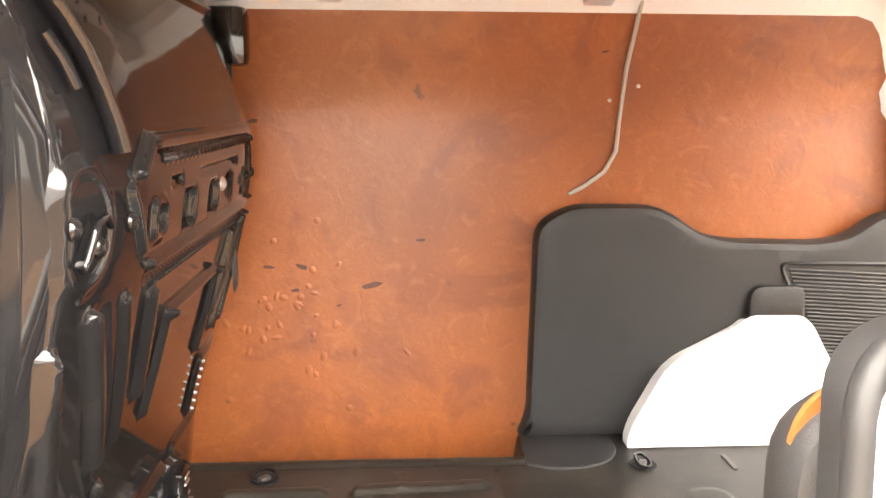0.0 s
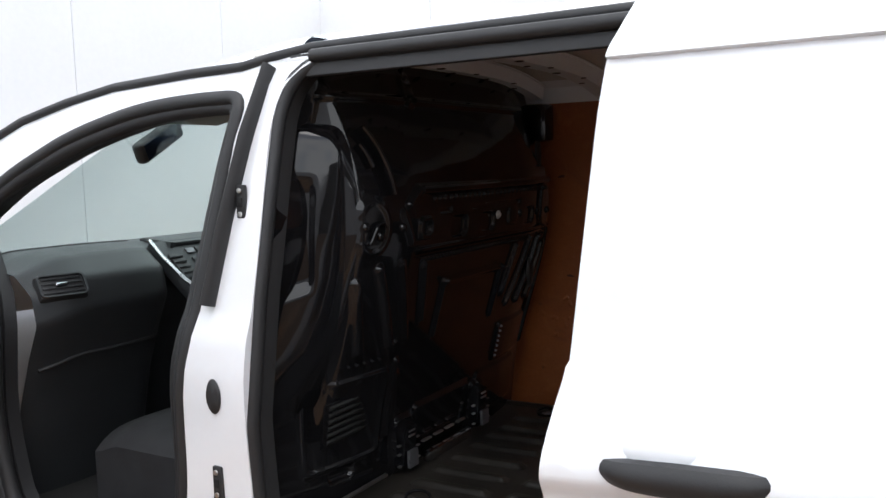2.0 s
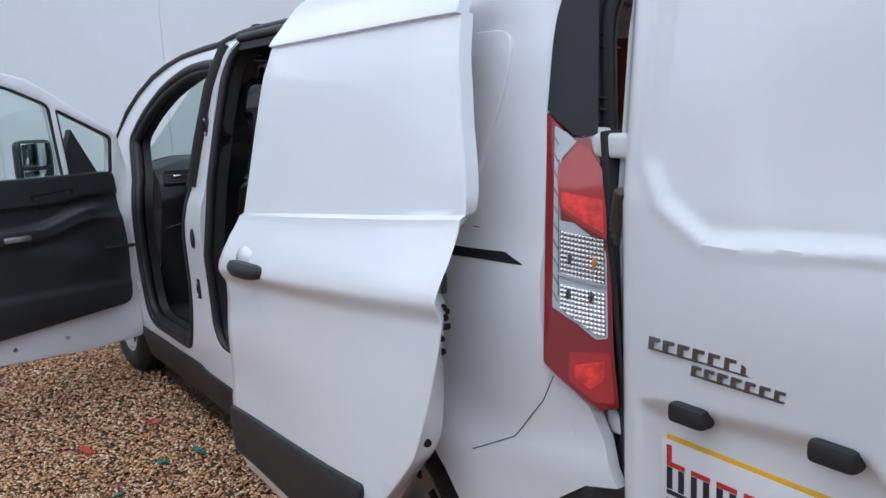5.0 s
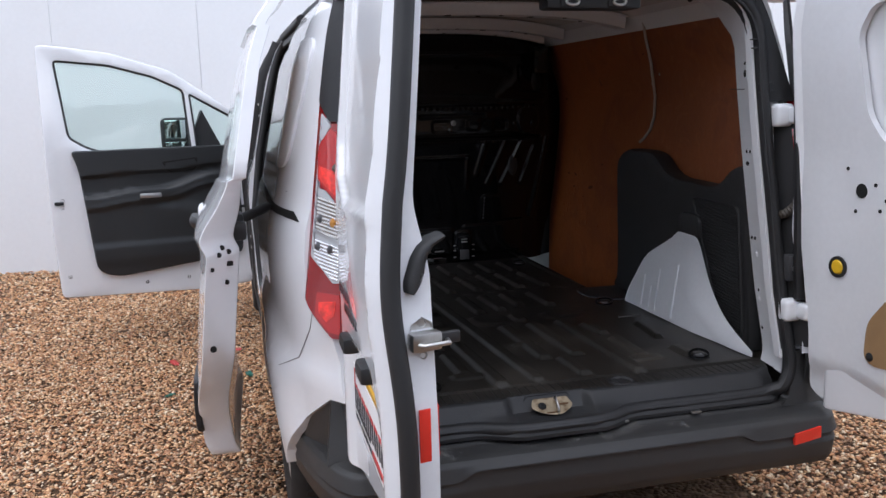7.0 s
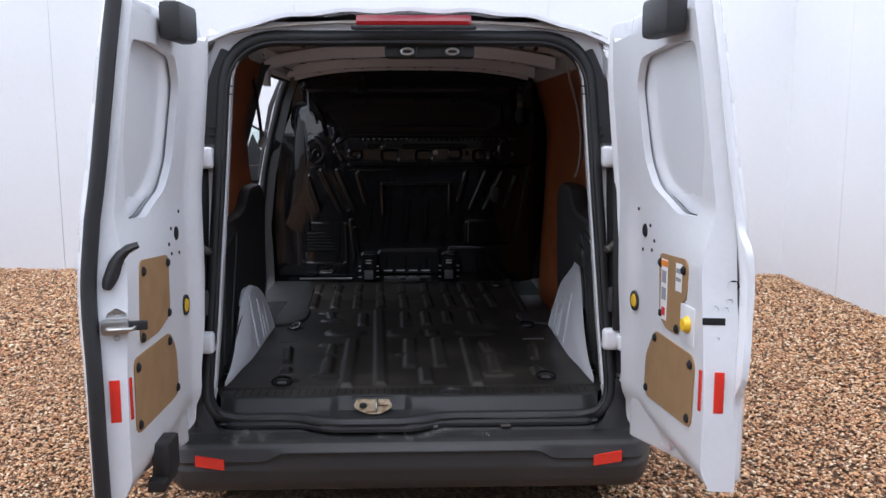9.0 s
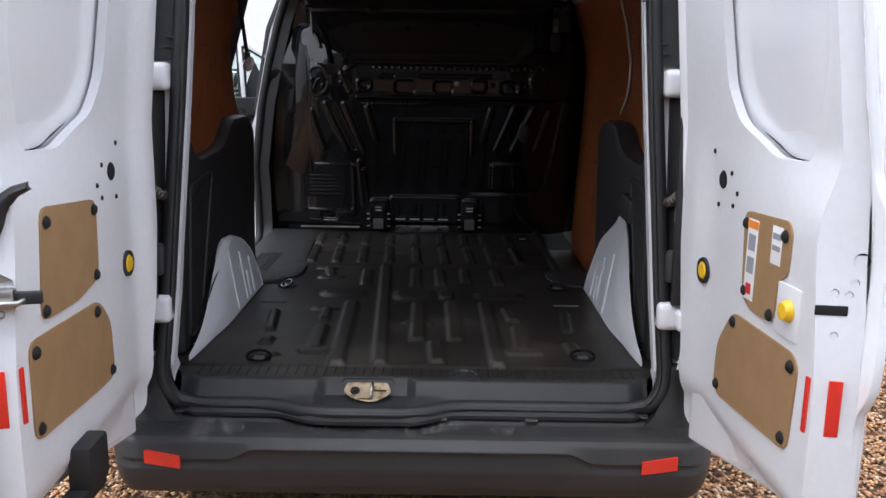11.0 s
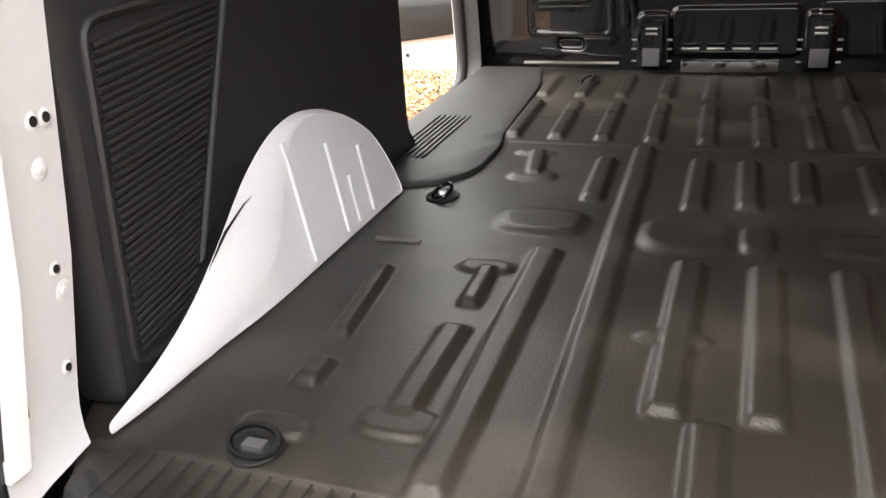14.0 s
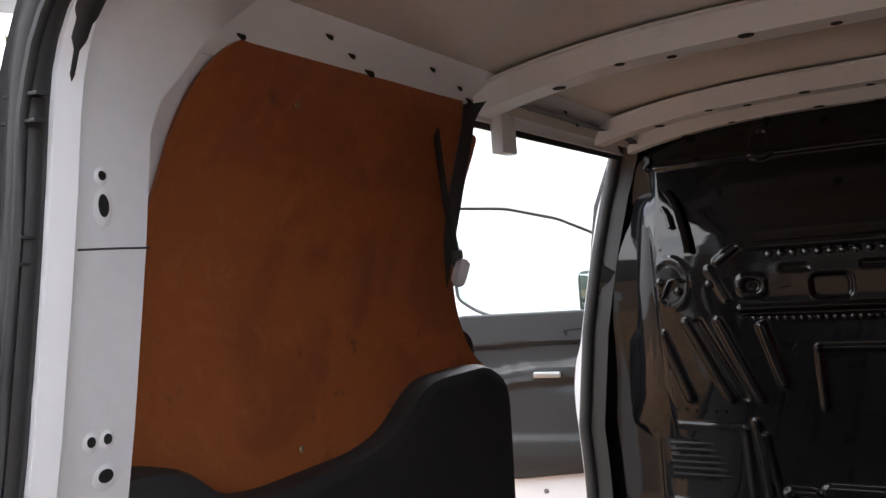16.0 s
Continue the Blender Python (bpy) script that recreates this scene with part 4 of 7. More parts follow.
for s, loop, top in ((-1, STEP_LONG, 0.566), (1, STEP_SHORT, 0.560)):
    step = panel("step_plate", [loop], lambda u, v, w, s=s, top=top: (u, s * v, top - w), 0.02, PLASTIC, van, "black plastic step plate", 0.1, 0.1, 0.006)
    if s < 0:
        bars("step_ribs", [(-1.70, 0.645 + 0.014 * i, 0.34, 0.006) for i in range(7)], Matrix.Translation((0, 0, top)) @ Matrix.Diagonal((1, s, 1, 1)), PLASTIC, step, "", 0.004)

# fine grooves pressed into the rear edge of the floor covering, each with a pale worn end
groove_y = list(np.arange(-0.60, 0.61, 0.0268))
for gy in groove_y:
    back = -0.022 * (-0.25 < gy < 0.0)
    length = 0.090 + back * 0.6
    across = Matrix.Translation((-0.198 + back * 0.4, 0.0, 0.5535)) @ Matrix(((0, -1, 0, 0), (1, 0, 0, 0), (0, 0, 1, 0), (0, 0, 0, 1)))
    tg = bars("tread_groove", [(gy, 0.0, 0.003, length)], across, HOLE, van, "", 0.0008)
    bars("worn_end", [(gy - 0.0003, -0.004, 0.0036, 0.004)], across @ Matrix.Translation((0, 0, 0.0008)), SCUFF, tg, "", 0.0012)


# ---- cargo space ----
BULK = [(0.50, -2.305), (0.75, -2.275), (0.90, -2.235), (1.10, -2.175), (1.30, -2.125), (1.42, -2.130), (1.52, -2.155), (1.62, -2.19), (1.84, -2.25)]
# pressings of the bulkhead: ribs (y, z to y, z, height, half width), raised or sunk boxes and rounded outlines (y, y, z, z, height)
BULK_RIBS = [(-0.585, 1.172, -0.527, 0.985, 0.016, 0.015), (-0.507, 1.205, -0.408, 0.985, 0.016, 0.012), (-0.415, 1.208, -0.326, 0.985, 0.010, 0.012), (-0.300, 1.190, -0.262, 1.035, 0.014, 0.014), (-0.47, 1.205, -0.37, 0.99, -0.008, 0.010),
             (0.585, 1.172, 0.527, 0.985, 0.016, 0.015), (0.507, 1.205, 0.408, 0.985, 0.016, 0.012), (0.415, 1.208, 0.326, 0.985, 0.012, 0.012), (0.300, 1.190, 0.262, 1.035, 0.014, 0.014), (0.66, 1.22, 0.60, 0.80, 0.014, 0.014),
             (-0.330, 1.408, 0.62, 1.408, 0.016, 0.011), (-0.345, 1.412, -0.40, 1.372, 0.014, 0.010), (-0.350, 1.243, 0.62, 1.243, 0.014, 0.006), (-0.350, 1.226, 0.62, 1.226, -0.008, 0.006), (-0.61, 1.658, 0.62, 1.658, 0.010, 0.010),
             (-0.166, 1.130, 0.21, 1.130, 0.012, 0.009), (-0.166, 1.130, -0.166, 0.965, 0.012, 0.009), (0.21, 1.130, 0.21, 0.965, 0.012, 0.009), (-0.425, 1.35, -0.385, 1.27, 0.008, 0.010), (-0.35, 0.92, -0.335, 0.70, 0.010, 0.012), (-0.33, 0.88, -0.30, 0.62, 0.010, 0.010)]
BULK_BOXES = [(-0.352, -0.277, 1.272, 1.332, 0.008), (-0.338, -0.292, 1.284, 1.320, -0.014), (-0.168, -0.072, 1.262, 1.324, -0.014), (-0.24, -0.17, 1.338, 1.352, -0.008), (-0.05, 0.30, 1.338, 1.352, -0.008), (0.02, 0.11, 1.264, 1.322, -0.012), (0.20, 0.27, 1.272, 1.328, 0.008), (0.34, 0.42, 1.264, 1.322, -0.012),
              (-0.655, -0.372, 0.655, 0.908, 0.007), (-0.640, -0.388, 0.668, 0.895, -0.005), (-0.560, -0.470, 0.613, 0.650, -0.016), (0.30, 0.57, 0.78, 0.92, 0.010), (-0.20, 0.155, 0.60, 0.745, 0.012), (0.50, 0.68, 1.46, 1.60, -0.014),
              (-0.306, -0.250, 1.640, 1.735, 0.010), (-0.294, -0.262, 1.650, 1.722, -0.009), (0.20, 0.55, 0.60, 0.76, 0.008), (-0.30, -0.205, 0.56, 0.73, 0.014), (0.165, 0.25, 0.56, 0.73, 0.014)]


def ramp(a, b, x):
    t = np.clip((x - a) / (b - a), 0.0, 1.0)
    return t * t * (3 - 2 * t)


def bulk_x(y, z):
    y, z = np.asarray(y, float), np.asarray(z, float)
    zs, xs = [a for a, _ in BULK], [b for _, b in BULK]
    x = sum(np.interp(z + k, zs, xs) for k in (-0.06, -0.03, 0.0, 0.03, 0.06)) / 5
    x = x - 0.05 * ramp(0.35, 0.75, np.abs(y))
    for y0, z0, y1, z1, h, hw in BULK_RIBS:
        dy, dz = y1 - y0, z1 - z0
        t = np.clip(((y - y0) * dy + (z - z0) * dz) / (dy * dy + dz * dz), 0, 1)
        dist = np.hypot(y - y0 - t * dy, z - z0 - t * dz)
        x = x + h * (1 - ramp(hw * 0.5, hw * 1.3, dist))
    for y0, y1, z0, z1, h in BULK_BOXES:
        cy, cz, hy, hz = (y0 + y1) / 2, (z0 + z1) / 2, (y1 - y0) / 2, (z1 - z0) / 2
        r = min(0.02, hy, hz)
        qy, qz = np.abs(y - cy) - hy + r, np.abs(z - cz) - hz + r
        e = r - np.hypot(np.maximum(qy, 0), np.maximum(qz, 0)) - np.minimum(np.maximum(qy, qz), 0)
        x = x + h * ramp(-0.006, 0.006, e)
    # the notched edge under the upper bar and the teeth under the lower one
    x = x + 0.007 * ramp(0.0, 0.5, np.sin(y * 2 * math.pi / 0.030)) * (np.abs(z - 1.382) < 0.006) * (y > -0.28) * (y < 0.6)
    x = x + 0.006 * ramp(0.0, 0.5, np.sin(y * 2 * math.pi / 0.020)) * (np.abs(z - 1.212) < 0.006) * (y > -0.33) * (y < 0.6)
    # round boss with its raised rim
    d = np.hypot((y + 0.540) / 0.062, (z - 1.318) / 0.078)
    x = x + 0.007 * (1 - ramp(0.88, 1.12, d)) - 0.003 * (1 - ramp(0.70, 0.84, d))
    d = np.hypot((y - 0.540) / 0.062, (z - 1.318) / 0.078)
    x = x + 0.012 * (1 - ramp(0.92, 1.10, d))
    x = x - 0.09 * ramp(-0.575, -0.615, y) * ramp(1.74, 1.50, z) * ramp(0.60, 1.15, z) - 0.10 * ramp(0.62, 0.80, y)
    return x


def build_bulkhead():
    nu, nv = 330, 280
    z = np.repeat(np.linspace(0.545, 1.807, nv + 1)[None], nu + 1, 0)
    lim = np.minimum(0.865, np.interp(z, [a for a, _ in WIDTH], [b for _, b in WIDTH]) - 0.012)
    y = -lim + (lim + np.minimum(0.79, lim + 0.03)) * np.linspace(0, 1, nu + 1)[:, None]
    x = np.maximum(bulk_x(y, z), -2.46)
    k = np.arange((nu + 1) * (nv + 1)).reshape(nu + 1, nv + 1)
    f = np.stack([k[:-1, :-1], k[1:, :-1], k[1:, 1:], k[:-1, 1:]], -1).reshape(-1, 4)
    return raw("bulkhead", np.stack([x, y, z], -1).reshape(-1, 3).tolist(), f.tolist(), GLOSSBLACK, van, "glossy black pressed steel bulkhead with ribs and brackets", 80)


bulkhead = build_bulkhead()

# the tall rounded column beside the side door, with a shoulder, a sunk waist and a slanting ledge under it
NOSE = [(0.55, -2.425), (0.70, -2.372), (0.82, -2.322), (0.92, -2.282), (1.00, -2.247), (1.09, -2.224), (1.20, -2.202), (1.30, -2.192), (1.40, -2.188), (1.48, -2.190), (1.53, -2.198), (1.565, -2.215), (1.585, -2.240), (1.60, -2.290), (1.61, -2.36)]


def column_f(u, v, w):
    z = 0.56 + 1.05 * v
    xr = (interp(z - 0.012, NOSE) + interp(z, NOSE) + interp(z + 0.012, NOSE)) / 3
    out = min(half_width(-2.35, z) - 0.074, 0.762)
    end = min(-2.345, xr - 0.05)
    if u < 0.4:
        # from the bulkhead round the nose
        a = u / 0.4
        y = -0.560 - 0.042 * a
        face = interp(z, BULK) - 0.030
        x = face + (xr - 0.004 - face) * a ** 1.8
    else:
        # the slanting side that looks out through the door
        a = (u - 0.4) / 0.6
        x = xr - 0.004 + (end - xr + 0.004) * a ** 1.2
        y = -(0.602 + (out - 0.602) * a ** 0.9)
        sunk = smooth(0.34, 0.46, a) * smooth(1.175, 1.222, z + 0.05 * a) * (1 - smooth(1.395, 1.450, z - 0.03 * a))
        x -= 0.010 * sunk
        y += 0.010 * sunk
    return (x, y, z)


grid("bulkhead_column", column_f, 90, 150, GLOSSBLACK, van, "glossy black rounded column beside the side door", sharp=80)


def on_bulk(y, z, lift=0.0):
    return (float(bulk_x(y, z)) + lift, y, z)


# slotted panel in the low box, dark recess and bright foot line
louvre = block("bulkhead_louvre_panel", (0.006, 0.225, 0.125), pose(on_bulk(-0.515, 0.80, 0.001)[0], -0.515, 0.797, 0, 9, 0), GLOSSBLACK, van, "", 0.002)
for i in range(6):
    block("slat", (0.010, 0.185, 0.010), pose(on_bulk(-0.515, 0.80, 0.004)[0] + 0.0045 * (i - 2.5) * 0.7, -0.515, 0.750 + 0.019 * i, 0, 35, 0), HOLE, louvre, "", 0.002)
block("foot_strip", (0.012, 0.30, 0.008), pose(-2.268, -0.505, 0.582), STEEL, van, "thin bright metal strip at the bulkhead foot", 0.002)
block("floor_bracket", (0.020, 0.272, 0.036), pose(-2.245, -0.033, 0.581, 0, 14, 0), CHROME, van, "bright metal bracket at the bulkhead foot", 0.004)
for i in range(4):
    block("bracket_clip", (0.012, 0.050, 0.006), pose(-2.258, -0.145 + 0.072 * i, 0.628), STEEL, van, "", 0.002)
for by in (-0.256, 0.206):
    br = block("bulkhead_mount", (0.035, 0.066, 0.13), pose(-2.262, by, 0.640, 0, 6, 0), GLOSSBLACK, van, "", 0.008)
    block("plate", (0.010, 0.050, 0.052), pose(-2.238, by, 0.606), SHADOWGREY, br, "pale metal plate", 0.002)
    for dz in (0.675, 0.690):
        block("mount_tab", (0.012, 0.034, 0.006), pose(-2.243, by, dz), STEEL, br, "", 0.002)
    for dy in (-0.052, 0.052):
        for dz in (0.592, 0.628, 0.655):
            block("mount_rivet", (0.008, 0.014, 0.005), pose(-2.252, by + dy, dz), STEEL, br, "", 0.001)
for i in range(6):
    lathe("stud", [(0.0, 0.006), (0.0035, 0.005), (0.0045, 0.0)], facing(on_bulk(-0.575 + 0.029 * i, 0.945, 0.001), (0, 1, 0), (0, 0, 1)), GLOSSBLACK, van, n=8)
for i in range(7):
    lathe("stud", [(0.0, 0.006), (0.0035, 0.005), (0.0045, 0.0)], facing(on_bulk(0.316, 0.905 - 0.018 * i, 0.001), (0, 1, 0), (0, 0, 1)), SHADOWGREY, van, n=8)
tube("bracket_curl", [on_bulk(y, z, 0.010) for y, z in ((-0.574, 1.285), (-0.566, 1.277), (-0.557, 1.285), (-0.549, 1.305), (-0.538, 1.325), (-0.520, 1.330), (-0.507, 1.318))], 0.005, GLOSSBLACK, van, "", 8)
for i, (ky, kz) in enumerate([(-0.568, 1.322), (-0.425, 1.312), (-0.515, 1.295), (0.13, 1.31), (0.30, 1.305), (0.46, 1.30), (0.56, 1.30)]):
    lathe("bulkhead_bolt", [(0.0, 0.010), (0.008, 0.008), (0.013, 0.003), (0.014, 0.0)], facing(on_bulk(ky, kz, 0.0), (0, 1, 0), (0, 0, 1)), STEEL if i == 3 else GLOSSBLACK, van, n=14)
# upper corner box and the arched strap
block("bulkhead_corner_box", (0.10, 0.09, 0.14), pose(-2.20, 0.62, 1.62), GLOSSBLACK, van, "", 0.02)
tube("arched_strap", [on_bulk(y, z, 0.016) for y, z in ((-0.535, 1.578), (-0.518, 1.555), (-0.500, 1.520), (-0.487, 1.475), (-0.478, 1.435), (-0.473, 1.402))], 0.017, GLOSSBLACK, van, "", 10, False, 0.5)
tube("strap_rib", [on_bulk(y, z, 0.010) for y, z in ((-0.552, 1.535), (-0.536, 1.510), (-0.526, 1.475))], 0.008, GLOSSBLACK, van, "", 8)
# black rubber pads towards the plywood side
for py, pz, hh in ((0.60, 1.50, 0.075), (0.46, 1.08, 0.055)):
    lathe("rubber_pad", [(0.0, 0.008), (0.020, 0.007), (0.026, 0.0)], facing(on_bulk(py, pz, 0.004), (0, 1, 0), (0, 0, 1)) @ Matrix.Diagonal((1, hh / 0.026, 1, 1)), SEAL, van, "long black rubber pad", 20)


def ply_y(z):
    return 0.765 - 0.085 * smooth(1.42, 1.80, z) - 0.012 * smooth(1.0, 0.5, z)


panel("plywood_lining", [rounded([(-2.40, 0.44), (-1.40, 0.44), (-1.38, 0.50), (-0.42, 0.50), (-0.40, 1.35), (-0.48, 1.64), (-0.62, 1.775), (-2.30, 1.775), (-2.40, 1.63)], [0.02, 0.01, 0.01, 0.05, 0.1, 0.1, 0.1, 0.08, 0.02])],
      lambda u, v, w: (u, ply_y(v) + w, v), 0.008, PLY, van, "scuffed orange-brown plywood lining", 0.2, 0.05)
panel("plywood_lining", [rounded([(-0.39, 1.0), (-0.41, 1.34), (-0.485, 1.45), (-0.513, 1.53), (-0.524, 1.605), (-0.545, 1.662), (-0.590, 1.715), (-0.66, 1.752), (-0.75, 1.770), (-1.235, 1.735), (-1.245, 1.672), (-1.315, 1.672), (-1.285, 1.45), (-1.275, 1.33), (-1.33, 1.22), (-1.42, 1.17), (-1.42, 1.0)], [0.01, 0.1, 0.05, 0.04, 0.04, 0.03, 0.03, 0.03, 0.03, 0.01, 0.01, 0.02, 0.08, 0.08, 0.08, 0.05, 0.01])],
      lambda u, v, w: (u, -(ply_y(v) - 0.03 + w), v), 0.008, PLY, van, "scuffed orange-brown plywood lining", 0.2, 0.05)
# dark knocks and small raised dents in the coated board
rng = random.Random(12)
board = bpy.data.objects["plywood_lining"]
for kx, kz, kr in ((-2.137, 1.028, 0.012), (-2.048, 1.028, 0.014), (-1.863, 0.976, 0.020), (-2.066, 0.964, 0.011), (-2.167, 1.417, 0.013), (-1.951, 0.922, 0.006), (-1.728, 1.100, 0.009), (-1.25, 1.60, 0.008)):
    m = facing((kx, ply_y(kz) - 0.0006, kz), (1, 0, 0), (0, 0, 1)) @ pose(0, 0, 0, 0, 0, rng.uniform(-25, 25)) @ Matrix.Diagonal((1.5, 0.55, 1, 1))
    bm = bmesh.new()
    ring = [bm.verts.new(m @ Vector((kr * rng.uniform(0.55, 1.15) * math.cos(a), kr * rng.uniform(0.55, 1.15) * math.sin(a), 0))) for a in np.linspace(0, 2 * math.pi, 12)[:-1]]
    bm.faces.new(ring)
    part("knock_mark", bm, KNOCK, board)
for i in range(34):
    kx, kz = rng.gauss(-2.04, 0.11), rng.gauss(0.86, 0.13)
    if kx > -2.32 and kz > 0.62:
        lathe("dent", [(0.0, 0.0016), (0.005, 0.0013), (0.010, 0.0)], facing((kx, ply_y(kz) - 0.0002, kz), (1, 0, 0), (0, 0, 1)) @ pose(0, 0, 0, 0, 0, rng.uniform(0, 180)) @ Matrix.Diagonal((rng.uniform(0.8, 1.7), rng.uniform(0.6, 1.1), 1, 1)), PLY, board, n=12, sharp=80)
panel("upper_pillar_gusset", [rounded([(-0.36, 1.30), (-0.36, 1.785), (-0.84, 1.785), (-0.80, 1.70), (-0.60, 1.30)], 0.02)], lambda u, v, w: (u, -(ply_y(v) - 0.016 + w), v), 0.006, INNERWHITE, van, "white painted steel behind the plywood corner", 0.1, 0.05)
tube("loose_cable", [(x, ply_y(z) - 0.007, z) for x, z in ((-1.170, 1.74), (-1.180, 1.66), (-1.192, 1.56), (-1.20, 1.42), (-1.205, 1.34), (-1.235, 1.285), (-1.29, 1.245), (-1.33, 1.225))], 0.006, CABLEGREY, van, "thin grey cable down the plywood", 8)
for px, pz in ((-1.227, 1.475), (-1.153, 1.512)):
    lathe("screw", [(0.0, 0.003), (0.005, 0.002), (0.006, 0.0)], facing((px, ply_y(pz) - 0.001, pz), (1, 0, 0), (0, 0, 1)), STEEL, van, n=8)
for px, pz in ((-0.778, 1.135), (-0.75, 1.66)):
    lathe("screw", [(0.0, 0.003), (0.005, 0.002), (0.006, 0.0)], facing((px, -(ply_y(pz) - 0.031), pz), (-1, 0, 0), (0, 0, 1)), BRASS, van, n=8)

LINING = rounded([(-0.355, 0.555), (-0.372, 1.0), (-0.385, 1.19), (-0.495, 1.18), (-0.575, 1.115), (-0.66, 1.10), (-0.90, 1.105), (-0.985, 1.125), (-1.09, 1.20), (-1.33, 1.20), (-1.425, 1.15), (-1.435, 0.62), (-1.46, 0.555)],
                 [0.01, 0.05, 0.03, 0.05, 0.06, 0.06, 0.08, 0.06, 0.06, 0.04, 0.05, 0.05, 0.01], 4)


def lining_y(u, v):
    return 0.700 - 0.028 * smooth(-0.80, -0.36, u) - 0.012 * smooth(0.6, 1.2, v)


for s in (-1, 1):
    lin = panel("moulded_side_panel", [LINING], lambda u, v, w, s=s: (u, s * (lining_y(u, v) + w), v), 0.085, PLASTIC, van, "black grained plastic lower side panel with louvres", 0.035, 0.06, 0.022)
    fr = [(-0.428, 1.045), (-0.765, 1.045), (-0.540, 0.595), (-0.390, 0.595)]
    tube("louvre_frame", [(u, s * (lining_y(u, v) - 0.001), v) for u, v in rounded(fr, 0.03, 3)], 0.006, PLASTIC, lin, "", 6, True)
    n_l = 38
    for i in range(n_l):
        z0 = 0.615 + 0.40 * i / (n_l - 1)
        ua = -0.405 - 0.035 * (z0 - 0.6) / 0.43
        ub = -0.540 - 0.205 * (z0 - 0.6) / 0.43
        tube("louvre", [(ua + (ub - ua) * k / 3, s * (lining_y(ua + (ub - ua) * k / 3, z0) - 0.001), z0 + 0.012 * k / 3) for k in range(4)], 0.0042, PLASTIC, lin, "", 6)

# wheel arches of the cargo space
ARCH_R = [(-1.17, 0.555), (-1.155, 0.62), (-1.05, 0.79), (-0.865, 0.885), (-0.84, 0.905), (-0.70, 0.905), (-0.67, 0.88), (-0.60, 0.755), (-0.51, 0.67), (-0.42, 0.622), (-0.34, 0.59), (-0.30, 0.575), (-0.30, 0.555)]
ARCH_L = [(-1.17, 0.555), (-1.15, 0.62), (-1.10, 0.715), (-1.00, 0.785), (-0.88, 0.81), (-0.80, 0.80), (-0.70, 0.755), (-0.60, 0.685), (-0.50, 0.630), (-0.40, 0.595), (-0.30, 0.572), (-0.30, 0.555)]
for s, loop in ((1, ARCH_R), (-1, ARCH_L)):
    outer = rounded(loop, 0.05, 3)
    inner_edge = [(x - 0.015 - 0.135 * smooth(-0.90, -0.50, x), max(0.556, z - 0.012 - 0.02 * smooth(-0.90, -0.55, x))) for x, z in outer]

    def arch_s(u, v, w, s=s):
        y = 0.622 + 0.020 * smooth(-0.7, -0.4, u) + 0.055 * (v - 0.555) / 0.35
        return (u, s * (y + w), v)
    ar = panel("wheel_arch", [inner_edge], arch_s, 0.05, INNERWHITE, van, "white painted steel wheel arch with creases", 0.06, 0.06)

    def bevel_f(a, b, w, s=s, outer=outer, inner_edge=inner_edge):
        # broad slope from the flat face back to the side panel
        k = a * (len(outer) - 1)
        i = min(len(outer) - 2, int(k))
        p = Vector(outer[i]).lerp(Vector(outer[i + 1]), k - i)
        q = Vector(inner_edge[i]).lerp(Vector(inner_edge[i + 1]), k - i)
        m = q.lerp(p, b)
        y = arch_s(q.x, q.y, 0)[1] * s
        return (m.x, s * (y - 0.002 + (lining_y(m.x, m.y) - 0.020 - y) * b ** 1.6), m.y)
    grid("arch_slope", bevel_f, 3 * (len(outer) - 1), 6, INNERWHITE, ar, "")
    for cu, z1 in ((-1.04, 0.70), (-0.93, 0.74), (-0.80, 0.78), (-0.98, 0.66)):
        tube("crease", [(cu, s * (arch_s(cu, z, 0)[1] * s - 0.001), z) for z in np.linspace(0.57, z1, 5)], 0.0045, INNERWHITE, ar, "", 6)
    if s > 0:
        panel("arch_cover", [rounded([(-0.845, 0.90), (-0.69, 0.90), (-0.69, 0.985), (-0.845, 0.985)], [0.01, 0.01, 0.04, 0.04])], lambda u, v, w: (u, 0.672 + w, v), 0.03, PLASTIC, ar, "black plastic cap", 0, 0, 0.008)

# underside of the roof, cross beams and side rails
def ceiling_f(u, v, w):
    y = (v * 2 - 1)
    return (-2.42 + 2.16 * u, y * 0.66, 1.815 - 0.055 * abs(y) ** 3 - 0.02 * smooth(-0.6, -0.3, -2.42 + 2.16 * u) + w)


grid("inner_roof", ceiling_f, 30, 30, GREYWHITE, van, "white painted underside of the roof, greyed for its shade", 0.008)
for bx, bw in ((-1.295, 0.060), (-1.955, 0.050), (-0.43, 0.05), (-2.21, 0.035)):
    beam = grid("roof_beam", lambda u, v, w, bx=bx, bw=bw: (bx + bw * (-1 + 2 * u), (v * 2 - 1) * 0.645, 1.815 - 0.055 * abs(v * 2 - 1) ** 3 - 0.046 * smooth(0.12, 0.20, u) * smooth(0.88, 0.80, u) - 0.005 - w), 24, 24, INNERWHITE, van, "pale painted roof cross beam with punched holes", 0.004)
    for i in range(9):
        y = -0.48 + 0.12 * i + 0.02 * math.sin(i * 2.1)
        z = 1.815 - 0.055 * abs(y / 0.645) ** 3 - 0.051
        lathe("beam_hole", [(0.0, 0.0), (0.009 + 0.004 * (i % 3 == 0), 0.0), (0.010 + 0.004 * (i % 3 == 0), 0.002)], pose(bx + 0.03 * (1 if i % 2 else -0.3), y, z - 0.0065), HOLE, beam, "", 10)
